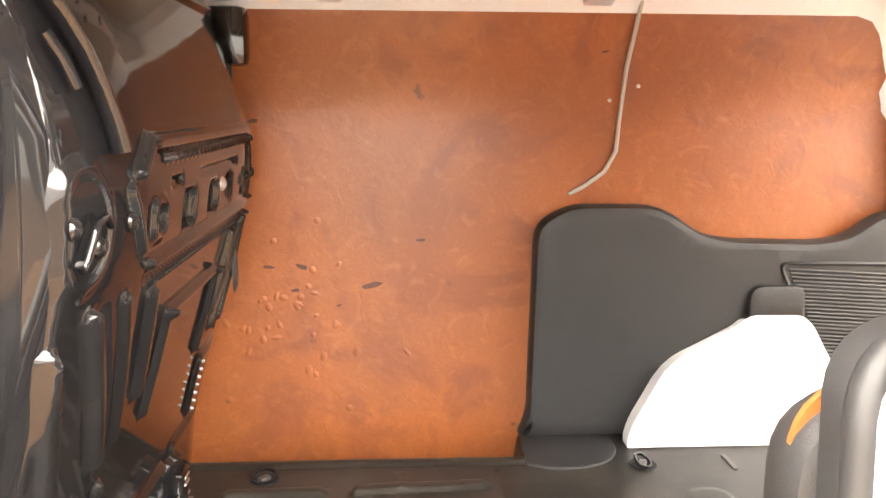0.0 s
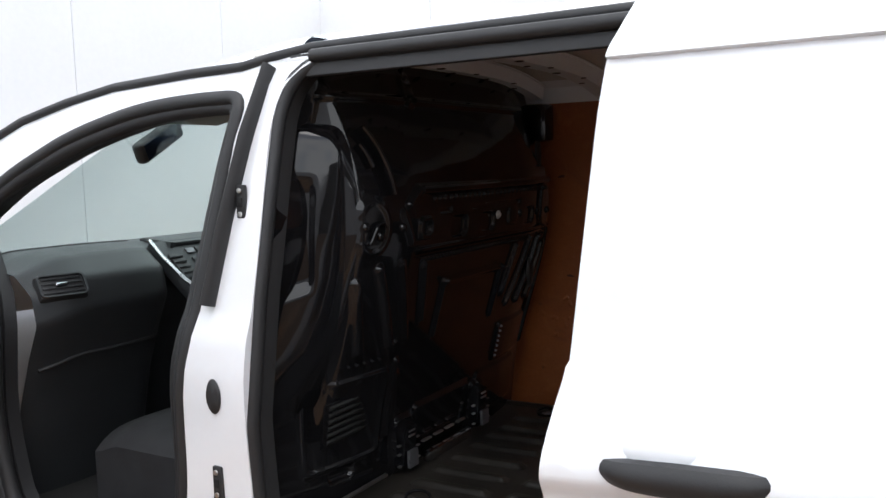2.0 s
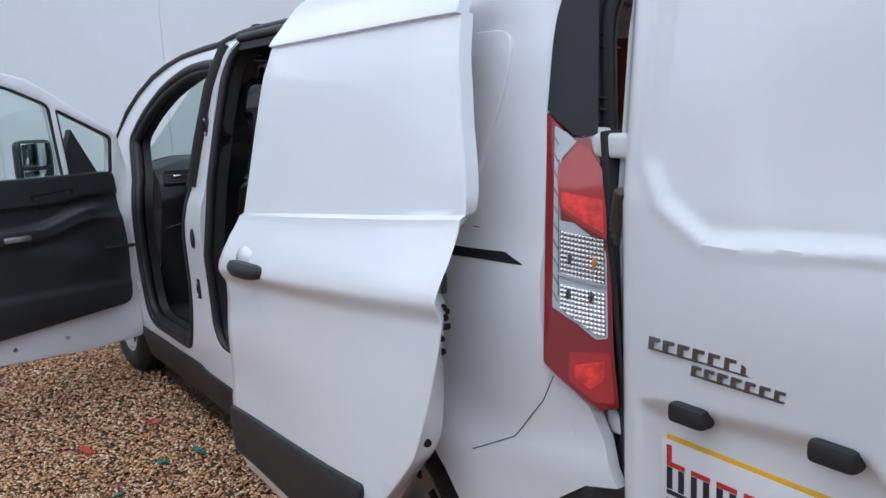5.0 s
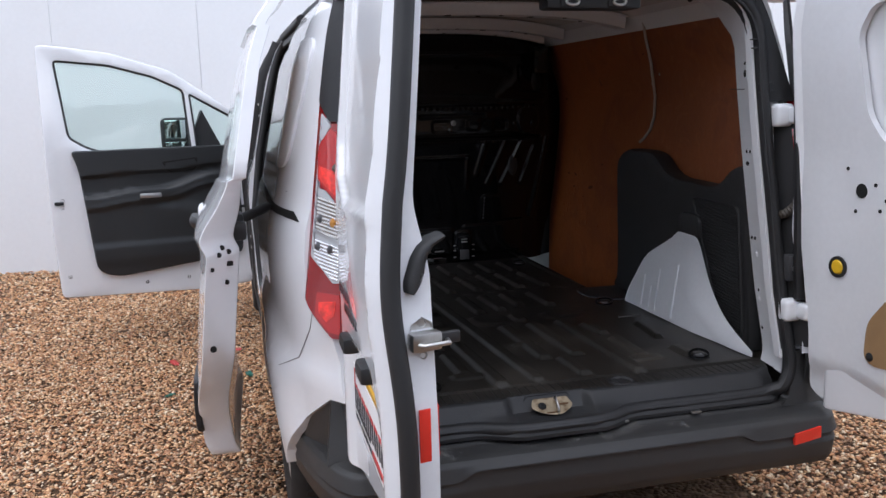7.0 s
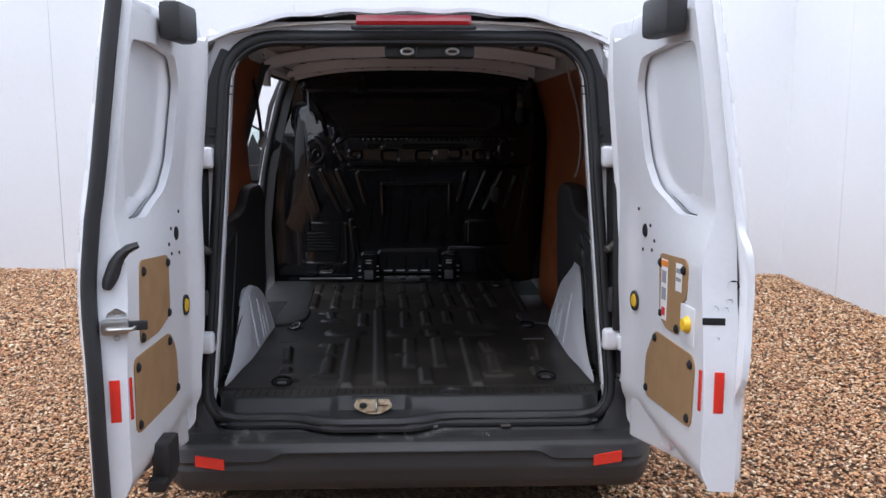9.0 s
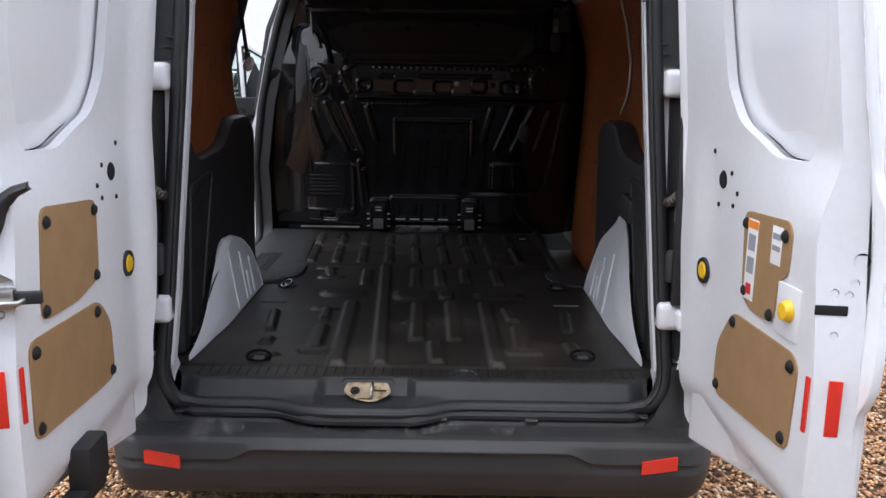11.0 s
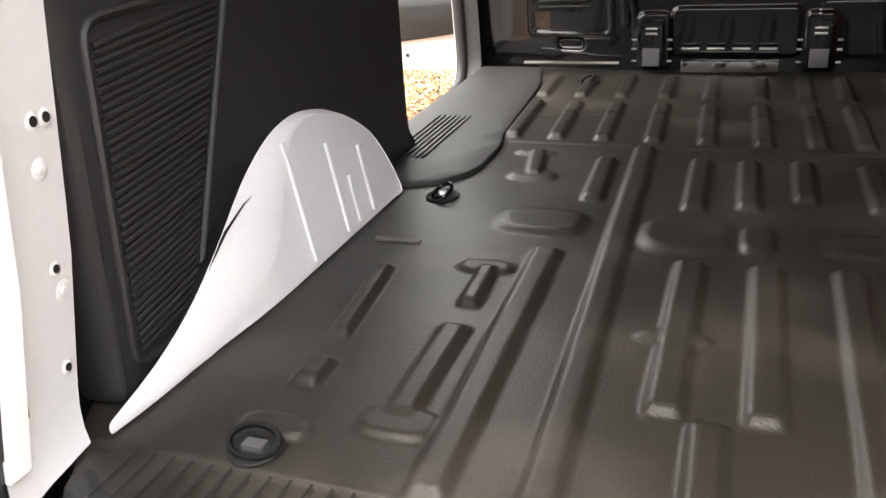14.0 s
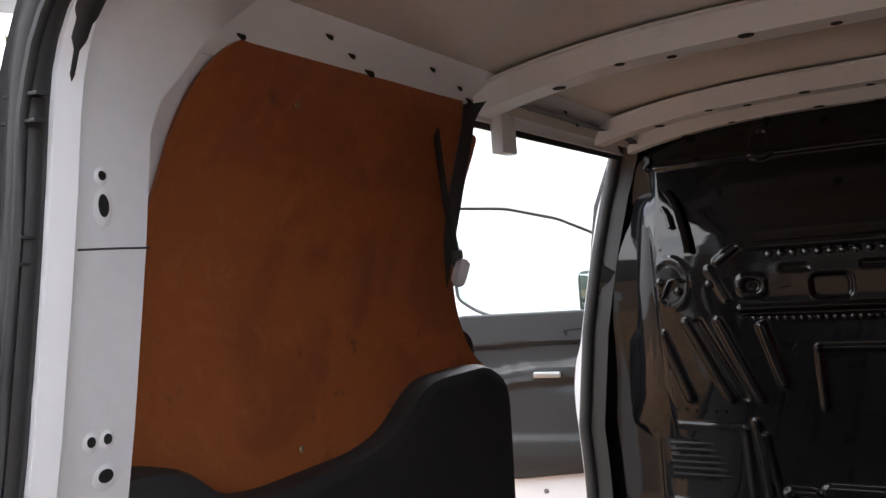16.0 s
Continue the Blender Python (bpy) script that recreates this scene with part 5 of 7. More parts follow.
for s, rz, rh in ((-1, 1.705, 0.085), (1, 1.748, 0.055)):
    rail = grid("roof_side_rail", lambda u, v, w, s=s, rz=rz, rh=rh: (-2.40 + 2.05 * u, s * (0.672 - 0.085 * smooth(0.1, 0.9, v) + w), rz + rh * v), 20, 8, INNERWHITE, van, "pale painted roof side rail with punched holes", 0.006)
    for i in range(17):
        x = -2.2 + 0.105 * i + 0.03 * math.sin(i * 1.7)
        v = 0.35 + 0.25 * (i % 3) / 2
        lathe("rail_hole", [(0.0, 0.0015), (0.008 + 0.004 * (i % 4 == 0), 0.0015), (0.009 + 0.004 * (i % 4 == 0), 0.0)], facing((x, s * (0.672 - 0.085 * smooth(0.1, 0.9, v) - 0.001), rz + rh * v), (1, 0, 0), (0, 0.4 * s, s)) if s > 0 else facing((x, -(0.672 - 0.085 * smooth(0.1, 0.9, v) - 0.001), rz + rh * v), (1, 0, 0), (0, 0.4, -1)), HOLE, rail, "", 10)
block("door_track", (1.02, 0.014, 0.058), pose(-1.765, -0.690, 1.724, -12, 0, 0), PLASTIC, van, "black sliding door track over the side opening", 0.004)
block("track_flange", (0.84, 0.012, 0.034), pose(-1.85, -0.640, 1.738, -35, 0, 0), GREYWHITE, van, "pale painted flange over the door track", 0.004)
# door track and bracket at the head of the side opening, hanging lamp on its lead
block("track_bracket", (0.07, 0.03, 0.10), pose(-1.42, -0.665, 1.690), INNERWHITE, van, "white steel bracket", 0.006)
tube("lamp_lead", [(-1.165, -0.685, 1.70), (-1.150, -0.672, 1.63), (-1.140, -0.660, 1.555), (-1.142, -0.652, 1.48), (-1.150, -0.648, 1.43)], 0.007, HOLE, van, "black taped cable", 8)
load_lamp = lathe("load_lamp", [(0.0, 0.014), (0.020, 0.012), (0.028, 0.004), (0.028, -0.006), (0.022, -0.014), (0.0, -0.016)], pose(-1.152, -0.645, 1.392, 70, 0, 35), CLEARLENS, van, "small clear lamp hanging on its cable", 20)
block("lamp_socket", (0.02, 0.02, 0.03), pose(-1.151, -0.647, 1.420, 0, 12, 20), SEAL, load_lamp, "", 0.004)
latch = block("header_latch", (0.080, 0.300, 0.045), pose(-0.340, 0.072, 1.708), PLASTIC, van, "black plastic header latch housing", 0.012)
for dy in (-0.075, 0.075):
    block("catch_plate", (0.010, 0.070, 0.034), pose(-0.298, 0.072 + dy, 1.708), SEAL, latch, "", 0.004)
    tube("catch", [(-0.291, 0.072 + dy + 0.020 * math.cos(a), 1.705 + 0.010 * math.sin(a)) for a in np.linspace(0, 2 * math.pi, 13)[:-1]], 0.0045, STEEL, latch, "bright steel catch", 8, True)
for hy in (-0.36, -0.31, -0.25, -0.20, -0.14, 0.28, 0.33, 0.39, 0.44):
    lathe("header_hole", [(0.0, 0.002), (0.008, 0.002), (0.009, 0.0)], pose(-0.395, hy, 1.752 - 0.03 * (hy / 0.45) ** 2, 0, 125, 0), HOLE, van, n=12)



# ---- outside of the body ----
brake = block("high_brake_lamp", (0.035, 0.37, 0.035), pose(-0.195, 0.02, 1.792, 0, -8, 0), REDLENS, van, "long red high brake lamp", 0.010)
block("lamp_base", (0.04, 0.40, 0.012), pose(-0.195, 0.02, 1.772), SEAL, brake, "", 0.004)


def bumper_plan(a):
    """A point of the bumper's plan and its outward way, a from -1 (left wheel) to 1 (right wheel)."""
    y = 0.865 * math.sin(a * math.pi / 2) if abs(a) > 0.62 else 0.865 * math.sin(0.62 * math.pi / 2) * a / 0.62
    x = -0.47 * smooth(0.60, 1.0, abs(a)) ** 1.15
    return Vector((x, y, 0))


def bumper_f(u, v, w):
    a = (-1 + 2 * u) * 0.93
    p, q = bumper_plan(a - 0.005), bumper_plan(a + 0.005)
    d = (q - p).normalized()
    out = Vector((d.y, -d.x, 0))
    c = bumper_plan(a)
    edge = 0.432 - 0.026 * smooth(0.40, 0.47, abs(c.y))
    prof = [(-0.16, 0.474), (-0.10, 0.473), (-0.085, 0.466), (-0.03, 0.461), (-0.012, 0.456), (0.0, 0.447), (0.012, edge + 0.003), (0.013, edge), (0.004, edge - 0.006), (0.004, edge - 0.014), (0.010, 0.375), (0.004, 0.33), (-0.008, 0.305), (-0.03, 0.293), (-0.08, 0.288)]
    k = v * (len(prof) - 1)
    i = min(len(prof) - 2, int(k))
    f = k - i
    o, z = (prof[i][j] * (1 - f) + prof[i + 1][j] * f for j in (0, 1))
    return (c.x + out.x * (o - w), c.y + out.y * (o - w), z)


bumper = grid("rear_bumper", bumper_f, 130, 70, BUMPER, van, "scuffed black plastic rear bumper with a step", 0.012)
for s in (-1, 1):
    def reflector_f(u, v, w, s=s):
        a = s * (0.511 + 0.078 * u)
        c = bumper_plan(a)
        return (c.x + 0.016 - w, c.y, 0.380 + 0.034 * v + 0.014 * u)
    grid("bumper_reflector", reflector_f, 8, 4, RED, bumper, "red bumper reflector", 0.02)
    panel("bumper_corner", [rounded([(-0.405, 0.31), (-0.12, 0.31), (-0.105, 0.625), (-0.165, 0.620), (-0.285, 0.535), (-0.385, 0.39)], 0.02)], side_surface(s, 0.006), 0.02, BUMPER, van, "black bumper corner", 0.06, 0.06)
    lathe("bumper_screw", [(0.0, 0.002), (0.010, 0.003), (0.013, 0.0)], pose(-0.065, s * 0.605, 0.505), SEAL, bumper, "", 12)


def smear(y, x, length, width, turn):
    """A chalky smear rubbed into the top of the bumper."""
    m = pose(x, y, 0, 0, 0, turn)

    def f(u, v, w):
        p = m @ Vector(((u - 0.5) * length, (v - 0.5) * width, 0))
        return (p.x, p.y, interp(p.x, [(-0.10, 0.4750), (-0.085, 0.4680), (-0.03, 0.4632), (-0.012, 0.4582), (0.0, 0.4492)]) - w)
    grid("scuff", f, 16, 6, SMEAR, bumper, "pale chalky scuff mark")


for sm in ((-0.545, -0.058, 0.085, 0.10, 60), (-0.475, -0.055, 0.075, 0.05, 55), (-0.245, -0.052, 0.080, 0.035, 62), (0.235, -0.055, 0.060, 0.035, 70), (0.06, -0.065, 0.05, 0.16, 20), (-0.06, -0.06, 0.04, 0.12, 10)):
    smear(*sm)


def tail_lamp(s):
    """A tall lamp cluster that wraps round the rear corner: red frame, red and clear windows, black cap above it."""
    def corner(u, z, off=0.0):
        # u runs from the side of the body round to the rear face
        k = smooth(0, 1, u)
        x = -0.246 - 0.057 * (z - 0.89) / 0.53 + u * 0.125
        w0, w1 = 0.826 - 0.072 * (z - 0.89) / 0.53, 0.745 - 0.055 * (z - 0.81) / 0.6
        w = w0 + (w1 - w0) * u ** 1.35
        return Vector((x + off * k, s * (w + off * (1 - 0.5 * k)), z))
    def lamp(name, loop, material, off, label="", parent=None, t=0.03):
        return panel(name, [loop], lambda u, v, w: tuple(corner(u, v, off - w)), t, material, parent or van, label, 0.12, 0.04)
    cl = lamp("tail_lamp", rounded([(0.02, 1.430), (0.30, 1.395), (0.46, 1.375), (0.74, 1.375), (0.90, 1.316), (1.0, 1.20), (1.0, 0.93), (1.06, 0.805), (0.82, 0.800), (0.0, 0.895)], [0.01, 0.02, 0.02, 0.03, 0.05, 0.05, 0.05, 0.02, 0.03, 0.02]), REDLENS, 0.0, "tall red and clear tail lamp cluster")
    bowl = lamp("reflector_bowl", rounded([(0.19, 1.402), (0.36, 1.388), (0.54, 1.368), (0.30, 1.33), (0.28, 1.20), (0.50, 1.195), (0.88, 1.150), (0.93, 1.13), (0.93, 0.952), (0.78, 0.950), (0.54, 0.982), (0.17, 1.015)], 0.012), CLEARLENS, 0.003, "clear lens over a bright ribbed reflector", cl, 0.010)
    for i in range(10):
        z = 1.03 + 0.037 * i
        lamp("lens_rib", [(0.175, z + 0.018), (0.262, z - 0.004), (0.262, z - 0.001), (0.175, z + 0.021)], SHADOWGREY, 0.0045, "", bowl, 0.003)
    lamp("lens_edge", [(0.262, 1.04), (0.272, 1.04), (0.272, 1.33), (0.262, 1.33)], SHADOWGREY, 0.0045, "", bowl, 0.003)
    lamp("upper_red_window", rounded([(0.58, 1.362), (0.72, 1.352), (0.91, 1.300), (0.93, 1.160), (0.52, 1.200), (0.29, 1.228), (0.265, 1.316)], 0.03), BRIGHTRED, 0.010, "bright red upper lens", cl, 0.016)
    lamp("red_reflector_facet", rounded([(0.33, 1.262), (0.88, 1.245), (0.88, 1.175), (0.50, 1.212), (0.34, 1.232)], 0.01), LITRED, 0.0115, "", cl, 0.003)
    # pillowed reflectors behind the two clear windows
    for name, ua, ub, za, zb in (("upper_reflector", 0.29, 0.90, 1.072, 1.170), ("lower_reflector", 0.29, 0.90, 0.962, 1.056)):
        def facets(a, b, w, ua=ua, ub=ub, za=za, zb=zb):
            u = ua + (ub - ua) * a
            z = za + (zb - za) * b + 0.028 * (0.62 - u)
            if name == "lower_reflector":
                z = max(z, interp(u, [(0.26, 1.018), (0.54, 0.986), (0.78, 0.958), (0.9, 0.957)]) + 0.002)
            hump = abs(math.sin(math.pi * 12 * a)) * abs(math.sin(math.pi * 10 * b))
            return tuple(corner(u, z, 0.0045 + 0.0035 * hump - w))
        grid(name, facets, 72, 60, PRISM[1 if name == "lower_reflector" else 0], bowl, "bright faceted reflector", 0.002, 80)
    lamp("bowl_divider", [(0.27, 1.085), (0.91, 1.060), (0.91, 1.066), (0.27, 1.091)], SILVER, 0.009, "", bowl, 0.006)
    for uu, zz, mt in ((0.44, 1.120, SHADOWGREY), (0.76, 1.112, AMBER), (0.42, 1.045, SHADOWGREY), (0.72, 1.040, SHADOWGREY)):
        p = corner(uu, zz, 0.006)
        lathe("bulb", [(0.0, 0.006), (0.009, 0.004), (0.013, 0.0)], facing(p, (0.45 * s, 0.9, 0), (0, 0, 1)), mt, bowl, "", 14)
    lamp("lower_red_window", rounded([(0.44, 0.922), (0.95, 0.922), (0.99, 0.815), (0.76, 0.818), (0.42, 0.862)], 0.02), BRIGHTRED, 0.006, "", cl, 0.012)
    lamp("red_reflector_facet", rounded([(0.50, 0.895), (0.88, 0.905), (0.86, 0.865), (0.70, 0.845), (0.52, 0.868)], 0.01), LITRED, 0.0075, "", cl, 0.003)
    lamp("lamp_cap", rounded([(0.06, 1.436), (0.16, 1.61), (0.34, 1.685), (0.45, 1.725), (0.88, 1.72), (0.84, 1.379), (0.50, 1.380)], [0.005, 0.1, 0.05, 0.03, 0.03, 0.02, 0.02]), SEAL, 0.004, "black plastic pillar cap above the lamp", None, 0.008)
    # dark gap strip between lamp and rear opening
    block("lamp_back", (0.02, 0.05, 0.60), pose(-0.145, s * 0.695, 1.09, 0, -4, 0), SEAL, cl, "", 0.006)


for s in (-1, 1):
    panel("bumper_upper", [rounded([(0.575, 0.440), (0.635, 0.485), (0.660, 0.53), (0.662, 0.60), (0.668, 0.622), (0.775, 0.618), (0.80, 0.44)], 0.012)], lambda u, v, w, s=s: (rear_x(v) + 0.022 - w - 0.35 * max(0, u - 0.70), s * u, v), 0.03, BUMPER, van, "black bumper shoulder", 0.03, 0.05)
    tail_lamp(s)
# hinge pockets beside the rear opening: black lamp backs with fins, hinge arms, corrugated hoses
for s in (-1, 1):
    pocket = lambda u, v, w, s=s: (rear_x(v) + 0.016 - w, s * u, v)  # noqa: E731
    panel("lamp_back_cover", [rounded([(0.662, 0.64), (0.735, 0.64), (0.732, 1.0), (0.709, 1.335), (0.640, 1.335), (0.652, 1.10)], 0.008)], lambda u, v, w, s=s: (-0.098 - 0.108 * (v - 0.89) - w - 1.9 * max(0.0, 0.728 - u), s * u, v), 0.012, SEAL, van, "black plastic lamp back", 0.05, 0.08)
    cap = panel("pillar_back_cover", [rounded([(0.622, 1.400), (0.730, 1.400), (0.640, 1.655), (0.612, 1.715), (0.575, 1.70), (0.590, 1.62)], 0.01)], pocket, 0.02, SEAL, van, "black plastic pillar cover with fins", 0.05, 0.08)
    for y, z in ((0.627, 1.431), (0.622, 1.456), (0.604, 1.566), (0.600, 1.592)):
        block("fin", (0.014, 0.055, 0.004), pose(rear_x(z) + 0.020, s * y, z, 4 * s, 0, 0), SEAL, cap, "", 0.001)
    for z in (1.358, 0.755):
        h = block("door_hinge", (0.045, 0.060, 0.072), pose(rear_x(z) + 0.030, s * 0.672, z), INNERWHITE, van, "white painted door hinge with bolts", 0.016, 1.0, 3)
        block("hinge_leaf", (-rear_x(z) - 0.095, 0.034, 0.052), pose(0.5 * (rear_x(z) - 0.105) + 0.015, s * 0.698, z), INNERWHITE, h, "", 0.012, 1.0, 3)
        for dz in (-0.022, 0.022):
            lathe("bolt", [(0.0, 0.014), (0.010, 0.013), (0.014, 0.0)], facing((rear_x(z) + 0.02, s * 0.655, z + dz), (0, 1, 0), (0, 0, 1)), INNERWHITE, h, "", 10)
    hose = [(-0.095, -0.740, 1.270), (-0.122, -0.722, 1.228), (-0.142, -0.708, 1.178), (-0.158, -0.702, 1.122), (-0.172, -0.688, 1.076), (-0.196, -0.668, 1.050), (-0.214, -0.648, 1.054), (-0.227, -0.638, 1.088), (-0.246, -0.650, 1.130)]
    pts = []
    for (a, b) in zip(hose, hose[1:]):
        pts += [tuple(Vector(a).lerp(Vector(b), k / 8)) for k in range(8)]
    tube("corrugated_hose", [(x, -s * y, z) for x, y, z in pts], (0.0115, 0.0150), BELLOWS, van, "corrugated rubber cable hose", 10)
    chk = block("door_check_box", (0.04, 0.055, 0.085), pose(-0.170, s * 0.690, 0.885), GREYPLASTIC, van, "grey plastic door check box", 0.012)
    block("check_arm", (0.02, 0.09, 0.014), pose(-0.150, s * 0.72, 0.885), STEEL, chk, "", 0.003)
    tube("pillar_seam", [(rear_x(1.44) - 0.018, s * 0.573, 1.44), (rear_x(1.44) - 0.06, s * 0.5735, 1.441), (rear_x(1.44) - 0.112, s * 0.582, 1.442)], 0.0012, SEAL, van, "", 5)

# quarter panel details: window pressing, track slot, joints
panel("window_pressing", [rounded([(-1.25, 1.22), (-0.47, 1.24), (-0.41, 1.50), (-0.42, 1.62), (-1.25, 1.62)], 0.07)], side_surface(-1, 0.009), 0.012, WHITE, van, "shallow pressed window shape in white", 0.08, 0.06, 0.002)
panel("track_slot", [rounded([(-1.40, 1.14), (-0.36, 1.125), (-0.31, 1.10), (-0.42, 1.105), (-1.40, 1.11)], 0.004)], side_surface(-1, 0.003), 0.01, HOLE, van, "dark sliding door track slot", 0.1, 0.05)
tube("track_arm", [(-0.62, -0.895, 1.112), (-0.55, -0.95, 1.10), (-0.47, -1.0, 1.09)], 0.016, PLASTIC, van, "black door roller arm", 8)
block("roller_block", (0.09, 0.05, 0.07), pose(-0.46, -1.00, 1.085), PLASTIC, van, "", 0.012)
for pts in ([(-0.70, 1.18), (-0.45, 1.175), (-0.21, 1.165)], [(-0.66, 0.665), (-0.42, 0.655), (-0.33, 0.70), (-0.26, 0.80), (-0.235, 0.86)]):
    tube("panel_joint", [flared(x, z, -0.0003) for x, z in pts], 0.0013, SHADOWGREY, van, "fine dark panel joint", 6)
# fuel-side crease above the wheel
tube("wheel_arch_lip", [(x, -(half_width(x, z) + 0.001), z) for x, z in arc(REAR_AXLE, 0.34, 0.39, 30, 178, 20)], 0.012, WHITE, van)
# sill cladding
for s in (-1, 1):
    panel("sill_cladding", [rounded([(-3.46, 0.18), (-1.22, 0.18), (-1.20, 0.33), (-2.45, 0.345), (-2.52, 0.36), (-3.46, 0.345)], 0.02)], side_surface(s, 0.012), 0.05, PLASTIC, van, "black plastic sill cladding", 0.15, 0.06, 0.008)
# b pillar fittings
for nm, x, y, z, sx, sz in (("pillar_plug", -2.377, -(half_width(-2.377, 0.942) + 0.001), 0.942, 0.045, 0.085),):
    lathe(nm, [(0.0, 0.006), (0.020, 0.005), (0.024, 0.0)], facing((x, y, z), (1, 0, 0), (0, 0, 1)) @ Matrix.Diagonal((1, 1.8, 1, 1)), SEAL, van, "oval black rubber plug", 20)
for x, z in ((-2.385, 0.725), (-2.335, 1.40)):
    st = block("striker_plate", (0.030, 0.012, 0.085), pose(x, -(half_width(x, z) + 0.002), z, 0, 0, 0), SEAL, van, "black metal door striker", 0.006)
    for dz in (-0.028, 0.028):
        lathe("screw", [(0.0, 0.004), (0.006, 0.003), (0.007, 0.0)], facing((x, -(half_width(x, z) + 0.010), z + dz), (1, 0, 0), (0, 0, 1)), STEEL, st, "", 10)
    block("striker_hole", (0.014, 0.004, 0.022), pose(x, -(half_width(x, z) + 0.009), z), HOLE, st, "", 0.002)
tube("pillar_strip", [(x, -(half_width(x, z) + 0.008), z) for x, z in ((-2.405, 1.155), (-2.375, 1.35), (-2.335, 1.56), (-2.318, 1.725))], 0.030, SEAL, van, "black rubber pillar strip", 8, False, 0.5)


# ---- sliding door, pushed back along the side ----
OUT = 0.168
DOOR = rounded([(-1.448, 0.31), (-1.447, 0.64), (-1.438, 1.00), (-1.417, 1.14), (-1.390, 1.66), (-1.345, 1.79), (-0.44, 1.79), (-0.40, 1.65), (-0.33, 1.44), (-0.295, 1.24), (-0.268, 1.12), (-0.25, 1.01), (-0.25, 0.92), (-0.262, 0.86), (-0.292, 0.79), (-0.34, 0.70), (-0.426, 0.60), (-0.477, 0.55), (-0.57, 0.44), (-0.60, 0.31)],
               [0.04, 0.1, 0.08, 0.03, 0.03, 0.03, 0.05, 0.1, 0.1, 0.1, 0.03, 0.05, 0.05, 0.05, 0.1, 0.1, 0.1, 0.1, 0.08, 0.03])


def slide_surf(u, v, w):
    # the shoulder line and the line through the handle rise towards the rear; a drip ledge runs under the top
    z = v + 0.076 * (u + 1.42) * smooth(0.70, 0.92, v) * smooth(1.45, 1.20, v)
    y = half_width(min(u, -0.62), z) + OUT - 0.02 * smooth(-0.55, -0.25, u) + 0.012 * smooth(0.66, 0.50, v) - 0.012 * smooth(0.37, 0.31, v)
    y += 0.014 * smooth(1.146, 1.138, v) - 0.022 * smooth(0.980, 0.928, v) + 0.016 * smooth(0.93, 0.74, v)
    y += 0.012 * smooth(1.646, 1.650, v) * smooth(1.70, 1.655, v)
    y += 0.042 * smooth(1.14, 0.98, v) + 0.030 * smooth(0.92, 0.60, v) * smooth(-1.5, -0.6, u)
    back = (0.040 + 0.075 * smooth(0.72, 0.90, v)) * smooth(1.18, 1.04, v) * smooth(0.45, 0.62, v)
    return (u - back * max(0.0, w) / 0.092 * smooth(-0.80, -0.40, u), -(y - w * (1 - 0.60 * smooth(0.98, 1.16, v))), z)


slide = panel("sliding_door", [DOOR], slide_surf, 0.092, WHITE, van, "glossy white sliding side door pushed fully back", 0.10, 0.04, 0.006, 35, (0.928, 0.938, 0.948, 0.958, 0.968, 0.975, 0.981, 1.138, 1.142, 1.146, 1.646, 1.650, 1.655))
panel("door_cladding", [rounded([(-1.446, 0.375), (-1.445, 0.530), (-0.515, 0.600), (-0.545, 0.425), (-0.62, 0.395)], 0.02)], lambda u, v, w: slide_surf(u, v, w - 0.012), 0.02, PLASTIC, slide, "black plastic lower door cladding", 0.1, 0.04, 0.005)
handle = grid("handle", lambda u, v, w: (-1.335 + 0.25 * u, -(half_width(-1.2, 1.0) + OUT + 0.084 - 0.030 * abs(2 * u - 1) ** 4 - 0.010 * (2 * v - 1) ** 2 - w), 1.002 + 0.010 * u + 0.046 * (v - 0.5) * (1 - 0.35 * abs(2 * u - 1) ** 3)), 20, 10, SEAL, slide, "black plastic pull handle", 0.022)
lathe("handle_cup", [(0.0, 0.020), (0.030, 0.018), (0.045, 0.010), (0.052, 0.0)], facing((-1.245, -(half_width(-1.2, 1.02) + OUT + 0.036), 1.032), (1, 0, 0.05), (0, 0, 1)) @ Matrix.Diagonal((1.25, 0.72, 1, 1)), WHITE, slide, "white handle cup", 24)
# inner side of the door: plywood card and its rear edge with holes
panel("door_card", [rounded([(-1.36, 0.60), (-1.34, 1.62), (-0.46, 1.62), (-0.38, 1.15), (-0.50, 0.75), (-0.62, 0.60)], 0.06)], lambda u, v, w: slide_surf(u, v, 0.0935 + 2.2 * w), 0.006, HARDBOARD, slide, "brown hardboard card on the inner side", 0.12, 0.08)
for u, v, w_, r in ((-0.318, 0.74, 0.030, 0.009), (-0.250, 0.935, 0.035, 0.007), (-0.250, 0.952, 0.050, 0.007), (-0.250, 0.938, 0.062, 0.007), (-0.262, 0.865, 0.060, 0.007), (-0.255, 0.90, 0.018, 0.006)):
    lathe("door_hole", [(0.0, 0.004), (r, 0.004), (r * 1.1, 0.0)], facing(slide_surf(u + 0.003, v, w_), (0.3, 1, 0), (0, 0, 1)), HOLE, slide, "", 10)
block("latch_slot", (0.004, 0.030, 0.014), Matrix.Translation(slide_surf(-0.252, 0.905, 0.060)), HOLE, slide, "", 0.002)
block("roller_mount", (0.05, 0.05, 0.055), Matrix.Translation(slide_surf(-0.285, 0.985, 0.105)), SEAL, slide, "black roller mount", 0.012)


